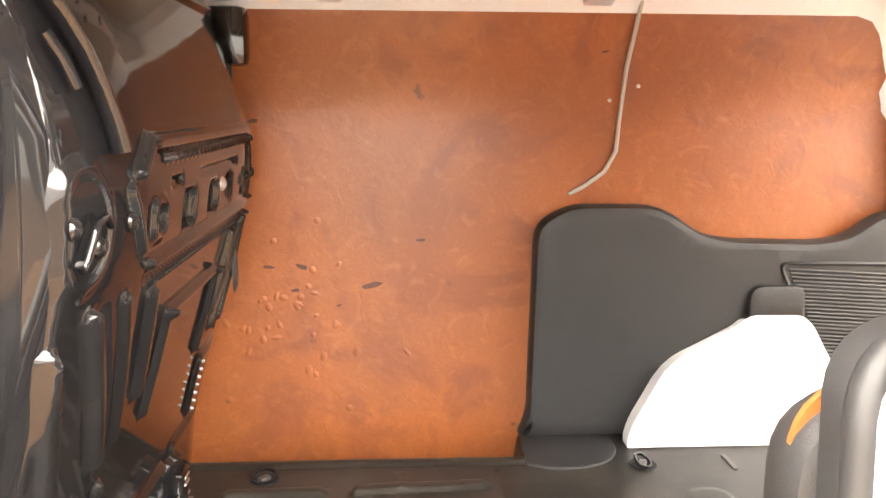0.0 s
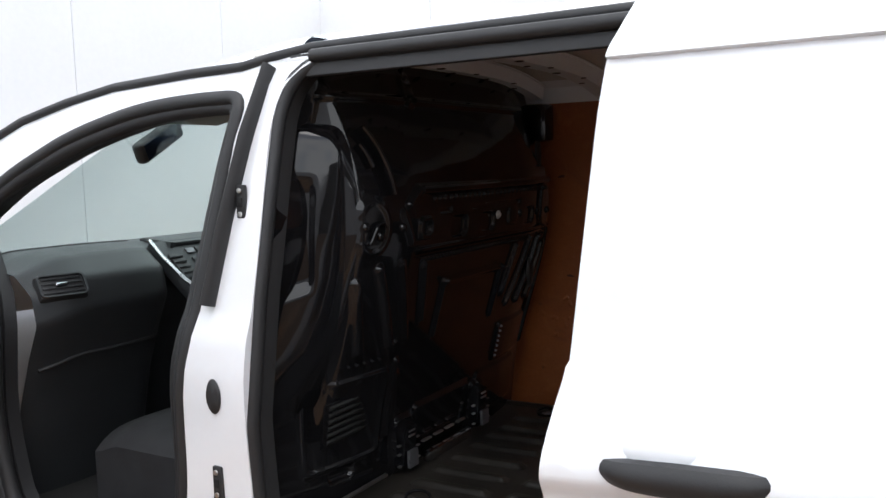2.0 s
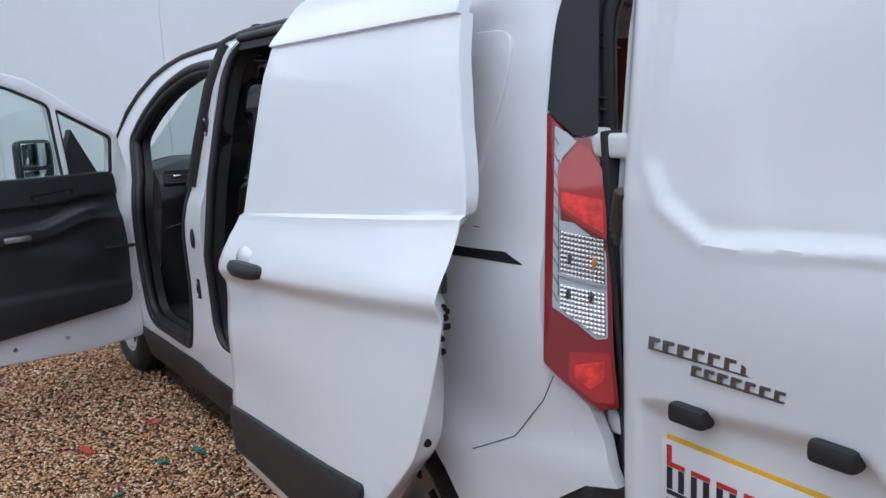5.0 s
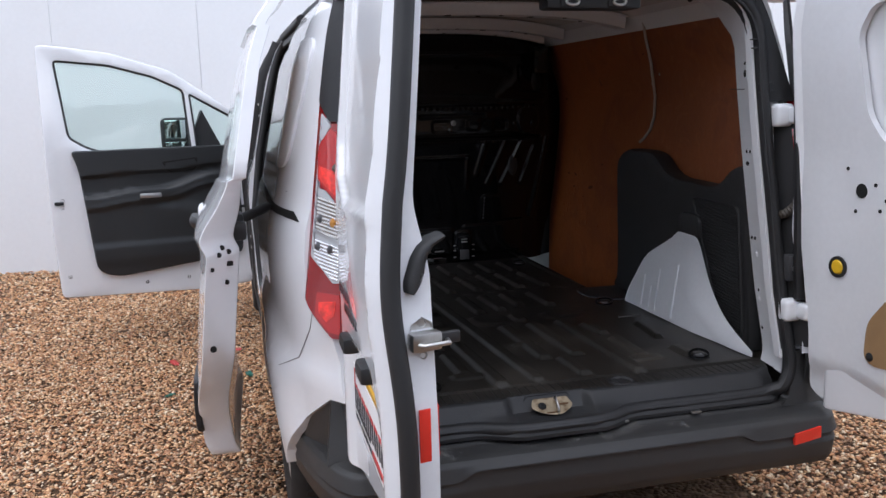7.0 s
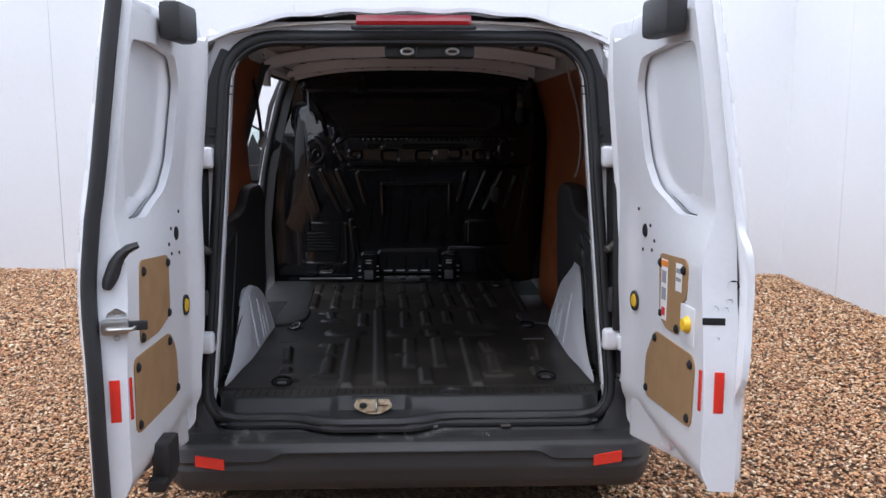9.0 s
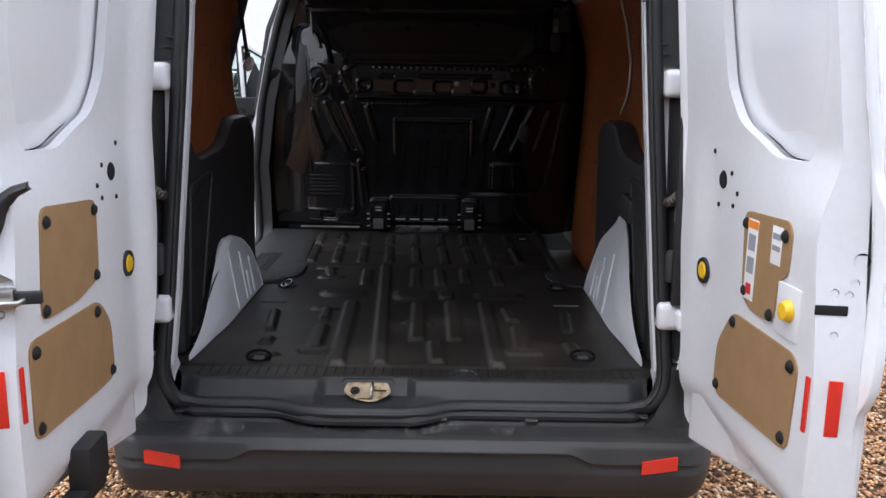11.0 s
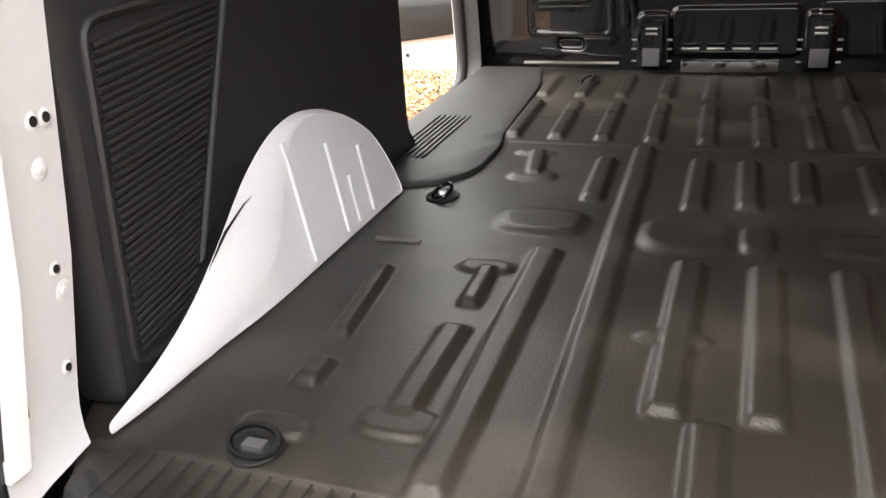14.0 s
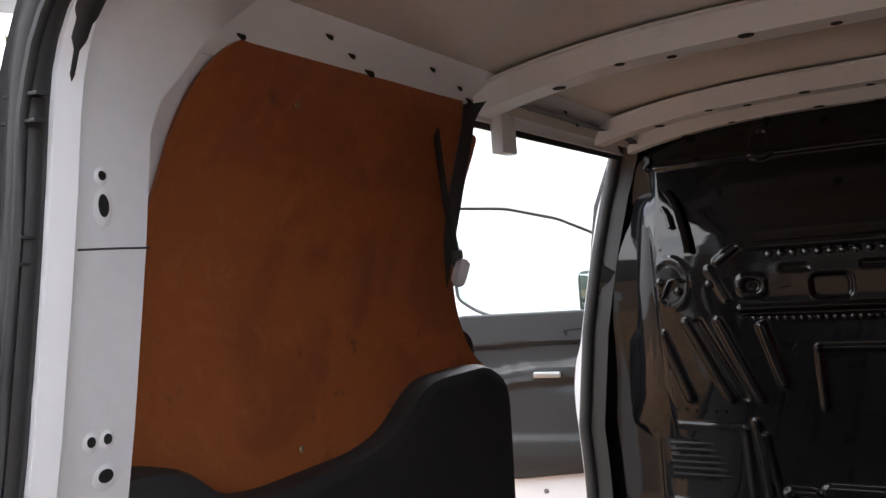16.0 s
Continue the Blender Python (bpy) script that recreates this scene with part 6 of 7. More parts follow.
# ---- rear doors ----
HINGED = [(0.0, 1.78), (-0.03, 1.60), (-0.032, 1.0), (0.0, 0.85), (0.022, 0.74), (0.03, 0.50), (0.112, 0.470), (0.468, 0.535)]
L_OUT = HINGED + [(0.775, 0.575), (0.780, 0.75), (0.775, 0.85), (0.761, 0.95), (0.744, 1.05), (0.733, 1.15), (0.724, 1.25), (0.704, 1.45), (0.680, 1.65), (0.660, 1.78)]
R_OUT = HINGED + [(0.755, 0.575), (0.765, 0.80), (0.800, 0.85), (0.800, 0.92), (0.785, 1.0), (0.775, 1.17), (0.735, 1.21), (0.712, 1.43), (0.690, 1.62), (0.665, 1.78)]
FREE = [(0.50, 0.776), (0.75, 0.780), (0.85, 0.775), (0.95, 0.761), (1.05, 0.744), (1.15, 0.733), (1.25, 0.724), (1.45, 0.704), (1.65, 0.680), (1.80, 0.655)]
RECESS = [(0.47, 1.675), (0.255, 1.655), (0.205, 1.58), (0.235, 1.36), (0.290, 1.285), (0.46, 1.225), (0.60, 1.230), (0.645, 1.42), (0.635, 1.60), (0.62, 1.67)]


UPPER = [(0.110, 1.90), (0.085, 1.33), (0.135, 1.245), (0.25, 1.182), (0.69, 1.216), (0.675, 1.50), (0.64, 1.90)]
NICHE = [(0.075, 0.40), (0.070, 0.845), (0.14, 0.865), (0.50, 0.895), (0.57, 0.89), (0.66, 0.80), (0.70, 0.40)]
EDGE = [(-0.281, 0.3), (-0.281, 2.0), (0.60, 2.0), (0.655, 1.62), (0.675, 1.40), (0.690, 1.22), (0.70, 1.12), (0.715, 0.96), (0.725, 0.85), (0.725, 0.3)]


def rear_door(s, hinge, angle, label):
    """One rear door, open; u runs from its hinge to its free edge, w inwards from the outer skin."""
    way = Vector((math.cos(radians(angle)), s * math.sin(radians(angle)), 0))
    inw = Vector((way.y, -way.x, 0)) * s
    o = Vector(hinge)
    outline = L_OUT if s < 0 else R_OUT

    def at(u, v, w):
        return tuple(o + way * u + inw * (w + 0.10 * max(0.0, v - 1.25)) + Vector((0, 0, v)))

    def skin(u, v, w):
        # outer skin: crease lines of the pressed panel, fuller at the waist, rolled in along both edges
        b = 0.018 * math.exp(-((v - 1.08) / 0.16) ** 2) * smooth(0.0, 0.5, u)
        b -= 0.050 * smooth(0.05, -0.03, u) + 0.022 * smooth(-0.045, 0.0, u - interp(v, FREE))
        d = depth_in(u, v, UPPER)
        b += 0.004 * math.exp(-(d / 0.012) ** 2) - 0.013 * smooth(0.004, 0.030, d)
        d = depth_in(u, v, NICHE)
        b -= 0.030 * smooth(0.0, 0.045, d)
        b += 0.008 * math.exp(-(depth_in(u, v, EDGE) / 0.022) ** 2)
        return at(u, v, -b + w)

    root = panel("rear_door", [rounded(outline, 0.03, 3)], skin, 0.020, WHITE, van, label, 0.012, 0.012, 0.004)

    def depth(u, v):
        lower = 0.060 + 0.05 * u if s < 0 else 0.035 + 0.095 * u
        upper = 0.060 + 0.01 * u
        k = smooth(1.27, 1.10, v) * smooth(0.06, 0.22, u)
        return upper + (lower - upper) * k - 0.020 * smooth(0.62, 0.56, v) + 0.03 * smooth(0.10, 0.02, u) * (s < 0)

    def inner(u, v, w):
        return at(u, v, depth(u, v) - w)

    # the end face along the free edge, from the flange to the inner pressing
    def flank(w, v, lift=0.0):
        return at(interp(v, FREE) - 0.028 - 0.25 * (w - 0.07) + 0.97 * lift, v, w + 0.25 * lift)

    def flank_face(w, v, lift=0.0):
        p = Vector(flank(w, v, lift))
        across = (Vector(flank(w + 0.01, v)) - Vector(flank(w, v))).normalized() * s
        return facing(p, across, (0, 0, 1))

    def corner_u(v):
        return interp(v, FREE) - 0.028 - 0.25 * (depth(0.7, v) - 0.07)

    grid("end_face", lambda a, b, w: flank(0.022 + (depth(0.7, 0.56 + 1.205 * b) - 0.020) * a, 0.56 + 1.205 * b, -w), 6, 48, INNERWHITE, root, "white door edge", 0.003)
    edge_loop = [(corner_u(v), v) for v in np.linspace(0.575, 1.75, 26)]
    loop = rounded([(0.03, 1.745), (-0.005, 1.60), (-0.005, 1.0), (0.03, 0.80), (0.05, 0.70), (0.055, 0.51), (0.13, 0.49), (0.47, 0.553)], 0.03, 3) + edge_loop
    inn = panel("inner_panel", [loop, rounded(RECESS, 0.03, 3)], inner, 0.022, INNERWHITE, root, "white painted inner door pressing", 0.022, 0.03, 0.0)
    panel("recess_panel", [rounded([(u + (u - 0.42) * 0.06, v) for u, v in RECESS], 0.03, 3)], lambda u, v, w: at(u, v, 0.026 + w), 0.003, INNERWHITE, root, "plain pale inside of the outer skin", 0.1, 0.1)
    tube("recess_seam", [at(u, v, 0.0255) for u, v in rounded(RECESS, 0.03, 3)][2:24], 0.004, SEAL, root, "", 6)

    def card(name, loop, screws):
        c = panel("hardboard_card", [rounded(loop, 0.03, 3)], lambda u, v, w: inner(u, v, -0.004 + w), 0.004, HARDBOARD, root, "brown hardboard cover with black clips", 0.08, 0.08)
        for u, v in screws:
            p, q = Vector(inner(u, v, -0.006)), inw
            lathe("clip", [(0.0, 0.007), (0.009, 0.005), (0.013, 0.0)], facing(p, Vector((0, 0, 1)).cross(q), (0, 0, 1)), HOLE, c, "", 12)
        return c

    up = card("upper", [(0.365, 1.105), (0.585, 1.12), (0.605, 1.10), (0.600, 1.015), (0.560, 1.0), (0.555, 0.91), (0.44, 0.905), (0.385, 0.925)] if s > 0 else [(0.33, 1.105), (0.60, 1.13), (0.63, 0.92), (0.46, 0.915), (0.34, 0.935)],
              [(0.385, 1.08), (0.58, 1.09), (0.405, 0.94), (0.54, 0.925)] if s > 0 else [(0.35, 1.085), (0.585, 1.10), (0.615, 0.937), (0.36, 0.945)])
    card("lower", [(0.345, 0.875), (0.655, 0.885), (0.680, 0.865), (0.668, 0.695), (0.29, 0.660), (0.26, 0.68), (0.265, 0.78)] if s > 0 else [(0.69, 0.90), (0.35, 0.885), (0.29, 0.82), (0.285, 0.690), (0.37, 0.690), (0.695, 0.710)],
         [(0.355, 0.855), (0.655, 0.86), (0.645, 0.715), (0.285, 0.685)] if s > 0 else [(0.67, 0.875), (0.37, 0.865), (0.305, 0.71), (0.675, 0.73)])
    face = lambda u, v, d=-0.001: facing(Vector(inner(u, v, d)), Vector((0, 0, 1)).cross(inw), (0, 0, 1))  # noqa: E731
    ring = lathe("round_plug", [(0.0, 0.004), (0.022, 0.004), (0.0225, 0.006), (0.031, 0.006), (0.032, 0.0)], face(0.145, 0.92), SEAL, root, "yellow plug in a black ring", 24)
    lathe("plug", [(0.0, 0.009), (0.018, 0.008), (0.022, 0.004)], face(0.145, 0.92), YELLOW, ring, "yellow plastic plug", 24)
    lathe("access_hole", [(0.0, 0.002), (0.019, 0.002), (0.021, 0.0)], face(0.215, 1.150), HOLE, root, "", 20)
    for du, dv in ((-0.05, 0.06), (0.05, 0.02), (0.09, -0.02), (-0.02, -0.06), (0.07, -0.05)):
        lathe("small_hole", [(0.0, 0.002), (0.005, 0.002), (0.006, 0.0)], face(0.215 + du, 1.15 + dv), HOLE, root, "", 8)
    # red reflectors on the door edge and its flank
    block("red_reflector", (0.024, 0.104, 0.004), flank_face(0.069, 0.815, 0.002), RED, root, "red adhesive reflector strip", 0.0015)
    block("red_reflector", (0.012, 0.104, 0.004), face(corner_u(0.815) - 0.016, 0.815, -0.003), RED, root, "red adhesive reflector strip", 0.0015)
    # black stay box at the top
    block("top_latch_box", (0.17, 0.10, 0.06), Matrix.Translation(Vector(inner(0.36 if s < 0 else 0.52, 1.735, -0.035))) @ pose(0, 0, 0, 90, 0, math.degrees(math.atan2(way.y, way.x))), PLASTIC, root, "black plastic top latch box", 0.018)
    if s < 0:
        tube("edge_seal", [at(interp(v, FREE) - 0.006, v, 0.034 - 0.018 * math.exp(-((v - 1.08) / 0.16) ** 2)) for v in np.linspace(0.575, 1.765, 40)], 0.019, SEAL, root, "black rubber edge seal", 10)
        lever = [(0.052, 1.082), (0.058, 1.10), (0.066, 1.12), (0.072, 1.14), (0.082, 1.158), (0.098, 1.173), (0.122, 1.183)]

        def lever_f(a, b, w):
            k = a * (len(lever) - 1)
            i = min(len(lever) - 2, int(k))
            c = Vector(lever[i]).lerp(Vector(lever[i + 1]), k - i)
            d = (Vector(lever[i + 1]) - Vector(lever[i])).normalized()
            wide = 0.036 * (1 - 0.62 * a ** 2) * (1 - 0.5 * (1 - a) ** 8)
            c = c + Vector((-d.y, d.x)) * wide * (b - 0.5)
            return flank(c.x, c.y, 0.020 - 0.012 * (2 * b - 1) ** 2 - w)
        lv = grid("latch_lever", lever_f, 18, 6, SEAL, root, "black plastic release lever", 0.020)
        lathe("pivot", [(0.0, 0.006), (0.007, 0.005), (0.009, 0.0)], flank_face(0.066, 1.114, 0.018), STEEL, lv, "", 12)
        pl = lathe("latch_plate", [(0.0, 0.004), (0.038, 0.004), (0.040, 0.0)], flank_face(0.074, 0.995, 0.001) @ Matrix.Diagonal((0.72, 1.05, 1, 1)), STEEL, root, "bright zinc door latch with a striker loop", 8)
        block("latch_case", (0.062, 0.036, 0.030), flank_face(0.072, 0.995, 0.016), STEEL, pl, "", 0.008)
        block("latch_nose", (0.05, 0.022, 0.016), flank_face(0.118, 0.995, 0.014), SEAL, pl, "black latch nose", 0.004)
        tube("striker_loop", [flank(0.055, 0.992, 0.028), flank(0.06, 0.992, 0.040), flank(0.110, 0.992, 0.040), flank(0.115, 0.992, 0.02)], 0.005, STEEL, pl, "", 8)
        for dz in (-0.029, 0.029):
            lathe("bolt", [(0.0, 0.005), (0.006, 0.004), (0.008, 0.0)], flank_face(0.074, 0.995 + dz, 0.004), SILVER, pl, "", 12)
        block("bottom_latch", (0.10, 0.05, 0.10), Matrix.Translation(Vector(inner(0.50, 0.58, -0.03))), PLASTIC, root, "black plastic bottom latch", 0.012)
        block("latch_foot", (0.13, 0.045, 0.03), Matrix.Translation(Vector(inner(0.52, 0.525, -0.03))), PLASTIC, root, "", 0.006)
    else:
        kn = block("handle_niche", (0.085, 0.10, 0.006), face(0.62, 0.955, -0.003), INNERWHITE, root, "", 0.003)
        lathe("yellow_release", [(0.0, 0.016), (0.016, 0.014), (0.022, 0.0)], face(0.625, 0.958, -0.006), YELLOW, kn, "yellow plastic release knob", 18)
        block("latch_slot", (0.055, 0.018, 0.004), flank_face(0.078, 0.988, 0.001), HOLE, root, "", 0.002)
        for q, v, r in ((0.030, 1.075, 0.013), (0.040, 1.036, 0.007), (0.050, 1.015, 0.007), (0.073, 1.018, 0.007), (0.073, 0.945, 0.006)):
            lathe("edge_hole", [(0.0, 0.002), (r, 0.002), (r * 1.1, 0.0)], flank_face(q, v, 0.001), HOLE, root, "", 10)
        bx = Vector((0, 0, 1)).cross(inw)
        st = block("warning_sticker", (0.045, 0.17, 0.0012), face(0.425, 1.01, -0.0055), PAPER, up, "white warning sticker with an orange top", 0.0005)
        mm = face(0.425, 1.01, -0.0062)
        bars("orange_band", [(-0.0215, 0.066, 0.043, 0.016)], mm, ORANGE, st)
        bars("grey_marks", [(-0.014, 0.02, 0.028, 0.034), (-0.014, -0.028, 0.028, 0.034)], mm, INKGREY, st)
        bars("red_mark", [(-0.010, -0.072, 0.020, 0.022)], mm, INKRED, st)
        s2 = block("small_label", (0.04, 0.075, 0.0012), face(0.545, 1.065, -0.0055), PAPER, up, "small white label", 0.0005)
        bars("grey_marks", [(-0.014, 0.012, 0.028, 0.012), (-0.014, -0.010, 0.028, 0.010)], face(0.545, 1.065, -0.0062), INKGREY, s2)
    return root, skin, way, inw, at


ld, lskin, lway, linw, lat = rear_door(-1, (-0.118, -0.748, 0), 1.0, "white left rear door standing open, plate on its outer side")
rd, rskin, rway, rinw, rat = rear_door(1, (-0.135, 0.745, 0), 6.6, "white right rear door standing open")

# outer side of the left rear door: plate, lamps and badges
def outer_face(u, v, lift):
    return facing(Vector(lskin(u, v, 0)) - linw * lift, lway, (0, 0, 1))


plate = block("plate", (0.525, 0.135, 0.006), outer_face(0.395, 0.715, 0.004), PLATEYELLOW, ld, "yellow plate behind a white dealer card", 0.006)
cardm = outer_face(0.375, 0.700, 0.011)
card = block("dealer_card", (0.50, 0.150, 0.003), cardm, PAPER, plate, "white card with red and black print", 0.001)
mk = cardm @ Matrix.Translation((0, 0, 0.0016))
bars("red_print", [(-0.235 + 0.062 * i, 0.020, 0.046, 0.010) for i in range(8)] + [(-0.235, 0.03, 0.012, 0.035), (0.225, 0.03, 0.010, 0.040), (0.04, -0.058, 0.20, 0.012)], mk, INKRED, card, "red print bars")
bars("black_print", [(-0.235 + 0.062 * i + k * 0.030, -0.028, 0.014, 0.046) for i in range(8) for k in (0, 1)] + [(-0.235, -0.040, 0.25, 0.009)], mk, INKBLACK, card, "black print bars")
lettering("slogan", "DRIVING AYRSHIRE FORWARD SINCE", 0.0235, mk @ Matrix.Translation((-0.238, -0.066, 0)), INKBLACK, card, "small black slogan")
for u in (0.215, 0.515):
    lm = block("plate_lamp", (0.085, 0.040, 0.045), outer_face(u, 0.852 + 0.07 * (u - 0.2), 0.010), SEAL, ld, "black plate lamp housing", 0.012)
for name, u0, v0, step, wd, ht in (("upper_badge", 0.113, 0.963, 0.0365, 0.026, 0.026), ("lower_badge", 0.222, 0.935, 0.030, 0.021, 0.021)):
    m0 = outer_face(u0, v0, 0.004)
    badge = bars(name, [(0.0, 0.0, step * 7 - 0.010, 0.0035)], m0, BADGE, ld, "dull silver name badge of plain bars", 0.003)
    for i in range(7):
        panel("badge_bar", [[(0, 0), (wd * 0.42, 0), (wd * 0.42, ht), (0, ht)]], lambda u, v, w, m0=m0, i=i, step=step: tuple(m0 @ Vector((u + i * step + 0.12 * v, v, 0.004 - w))), 0.004, BADGE, badge)
        panel("badge_bar", [[(wd * 0.42, ht * 0.72), (wd, ht * 0.72), (wd, ht), (wd * 0.42, ht)]], lambda u, v, w, m0=m0, i=i, step=step: tuple(m0 @ Vector((u + i * step + 0.12 * v, v, 0.004 - w))), 0.004, BADGE, badge)


# ---- front passenger door, wide open ----
FH = Vector((-3.455, -0.88, 0))
fway = Vector((0.22, -1.10, 0)).normalized()
finw = Vector((-fway.y, fway.x, 0))


def fdoor(u, v, w):
    lean = -0.10 * smooth(1.15, 1.8, v)
    return tuple(FH + fway * u + finw * (w + lean * 0.6) + Vector((0, 0, v)))


F_OUT = [(0.0, 0.30), (0.0, 1.16), (0.035, 1.375), (0.42, 1.645), (0.75, 1.745), (1.05, 1.785), (1.145, 1.790), (1.150, 1.12), (1.148, 0.70), (1.130, 0.325), (0.3, 0.285)]
WIN = [(1.062, 1.705), (1.020, 1.26), (0.932, 1.20), (0.84, 1.165), (0.325, 1.155), (0.345, 1.525), (0.52, 1.610), (0.766, 1.678)]
QUART = [(0.318, 1.505), (0.298, 1.165), (0.085, 1.165), (0.062, 1.355)]
front_door = panel("front_door", [rounded(F_OUT, 0.03, 3), rounded(WIN, 0.03, 3), rounded(QUART, 0.02, 3)], lambda u, v, w: fdoor(u, v, -0.09 + w * 1.0), 0.10, WHITE, van, "white front passenger door open with black trim", 0.10, 0.08, 0.008)
for lp in (WIN, QUART):
    g_ = panel("window_glass", [rounded(lp, 0.03, 3)], lambda u, v, w: fdoor(u, v, -0.045 + w), 0.004, GLASS, front_door, "pale green tinted glass")
    g_.visible_shadow = False
    tube("window_seal", [fdoor(u, v, -0.005) for u, v in rounded(lp, 0.03, 3)], 0.012, SEAL, front_door, "", 6, True)


def trim_w(u, v, w):
    # upper roll, hollow band, armrest with an undercut that sweeps up to the hinge side, lower pocket swell
    c1 = 1.035 + 0.03 * smooth(0.45, 0.15, u) - 0.012 * smooth(0.6, 0.95, u)
    c2 = 0.925 - 0.035 * smooth(0.62, 0.95, u) + 0.075 * smooth(0.52, 0.22, u)
    d = 0.022 + 0.026 * smooth(c1 - 0.006, c1 + 0.022, v)
    d += 0.034 * smooth(c2 + 0.040, c2 + 0.006, v) * smooth(c2 - 0.075, c2 - 0.020, v) * smooth(0.08, 0.25, u)
    d += 0.020 * smooth(c2 - 0.02, c2 - 0.05, v)
    d += 0.022 * math.exp(-(((u - 0.30 - 0.6 * (v - 0.78)) / 0.10) ** 2 + ((v - 0.76) / 0.075) ** 2))
    d -= 0.014 * math.exp(-(((u - 0.50) / 0.07) ** 2 + ((v - 0.862) / 0.03) ** 2))
    d += 0.012 * smooth(0.64, 0.60, v) * smooth(0.45, 0.55, v)
    return fdoor(u, v, d - w)


trim = panel("door_trim", [rounded([(1.015, 1.185), (0.98, 1.08), (0.925, 0.465), (0.81, 0.425), (0.304, 0.475), (0.06, 0.50), (0.045, 0.80), (0.095, 1.185)], [0.03, 0.05, 0.06, 0.06, 0.03, 0.05, 0.1, 0.03], 4)], trim_w, 0.05, DASH, front_door, "black moulded door trim", 0.022, 0.012, 0.008)
block("inner_handle", (0.125, 0.028, 0.020), facing(Vector(trim_w(0.595, 0.905, -0.010)), fway, (0, 0, 1)), SILVER, trim, "silver door pull", 0.008)
panel("vent_recess", [rounded([(0.30, 1.12), (0.52, 1.10), (0.47, 1.03), (0.32, 1.04)], 0.02)], lambda u, v, w: trim_w(u, v, -0.003 + w), 0.004, HOLE, trim, "")
for u, v in ((1.08, 0.90), (1.085, 0.86), (1.08, 0.45), (0.65, 0.37), (0.4, 0.375)):
    lathe("door_hole", [(0.0, 0.002), (0.010, 0.002), (0.011, 0.0)], facing(Vector(fdoor(u, v, 0.012)), fway, (0, 0, 1)), HOLE, front_door, "", 10)
block("door_lock", (0.05, 0.02, 0.014), facing(Vector(fdoor(1.10, 0.885, 0.012)), fway, (0, 0, 1)), SEAL, front_door, "", 0.004)
mirror = block("door_mirror", (0.175, 0.205, 0.10), facing(FH + fway * 0.385 - finw * 0.20 + Vector((0, 0, 1.255)), fway, (0, 0, 1)), PLASTIC, front_door, "black door mirror housing", 0.04, 1.0, 3)
block("mirror_glass", (0.140, 0.115, 0.006), facing(FH + fway * 0.385 - finw * 0.152 + Vector((0, 0, 1.285)), fway, (0, 0, 1)), MIRROR, mirror, "mirror glass", 0.003)
block("mirror_glass", (0.140, 0.045, 0.006), facing(FH + fway * 0.385 - finw * 0.152 + Vector((0, 0, 1.185)), fway, (0, 0, 1)), MIRROR, mirror, "lower wide-angle mirror glass", 0.003)
panel("mirror_base", [[(0.13, 1.165), (0.33, 1.165), (0.27, 1.33), (0.24, 1.40)]], lambda u, v, w: fdoor(u, v, -0.10 + w), 0.06, PLASTIC, front_door, "black mirror base")
# hinges and check strap on the front pillar
for z in (0.58, 0.98):
    block("front_hinge", (0.06, 0.05, 0.05), pose(-3.43, -0.865, z), INNERWHITE, van, "white painted front door hinge", 0.008)
tube("check_strap", [(-3.40, -0.85, 0.80), (-3.36, -0.95, 0.80), (-3.35, -1.05, 0.80)], 0.010, SEAL, van, "black door check strap", 6)
lathe("pillar_plug", [(0.0, 0.005), (0.016, 0.004), (0.020, 0.0)], facing((-3.40, -0.897, 0.975), (1, 0, 0), (0, 0, 1)), SEAL, van, "round black plug", 16)


# ---- cab ----
def dash_f(u, v, w):
    y = -0.78 + 1.54 * u
    prof = [(-3.98, 1.175), (-3.70, 1.215), (-3.45, 1.225), (-3.33, 1.20), (-3.265, 1.14), (-3.25, 1.05), (-3.30, 0.95), (-3.36, 0.80), (-3.42, 0.55), (-3.45, 0.42)]
    k = v * (len(prof) - 1)
    i = min(len(prof) - 2, int(k))
    f = k - i
    x, z = (prof[i][j] * (1 - f) + prof[i + 1][j] * f for j in (0, 1))
    # the passenger side swells towards the seats, the middle falls back behind the stack
    swell = math.exp(-((y + 0.50) / 0.28) ** 4)
    x += 0.06 * swell * smooth(0.2, 0.5, v) - 0.08 * smooth(-0.30, -0.22, y) * smooth(0.28, 0.20, y) * smooth(0.25, 0.45, v)
    z += 0.020 * swell * smooth(0.05, 0.35, v) * smooth(0.75, 0.45, v) - 0.03 * smooth(-0.6, -0.78, y)
    return (x, y, z)


dash = grid("dashboard", dash_f, 90, 60, DASH, van, "dark grey moulded dashboard with a swelling top")


def side_vent(y, z, x, yaw):
    """A framed air vent with slats and a bright tab."""
    m = pose(x, y, z, 0, -35, yaw)
    vt = block("air_vent", (0.04, 0.150, 0.085), m, SEAL, dash, "black air vent with a bright tab", 0.014)
    tube("vent_frame", [tuple(m @ Vector((0.021, p, q))) for p, q in rounded([(-0.070, -0.036), (0.070, -0.036), (0.070, 0.036), (-0.070, 0.036)], 0.015, 3)], 0.005, DASH, vt, "", 6, True)
    for i in range(4):
        block("vent_slat", (0.012, 0.122, 0.005), m @ pose(0.020, 0, -0.024 + 0.016 * i, 0, 30, 0), DASH, vt, "", 0.002)
    block("vent_tab", (0.010, 0.036, 0.010), m @ pose(0.028, -0.005, 0.0), CHROME, vt, "", 0.003)


side_vent(-0.685, 1.130, -3.235, -14)
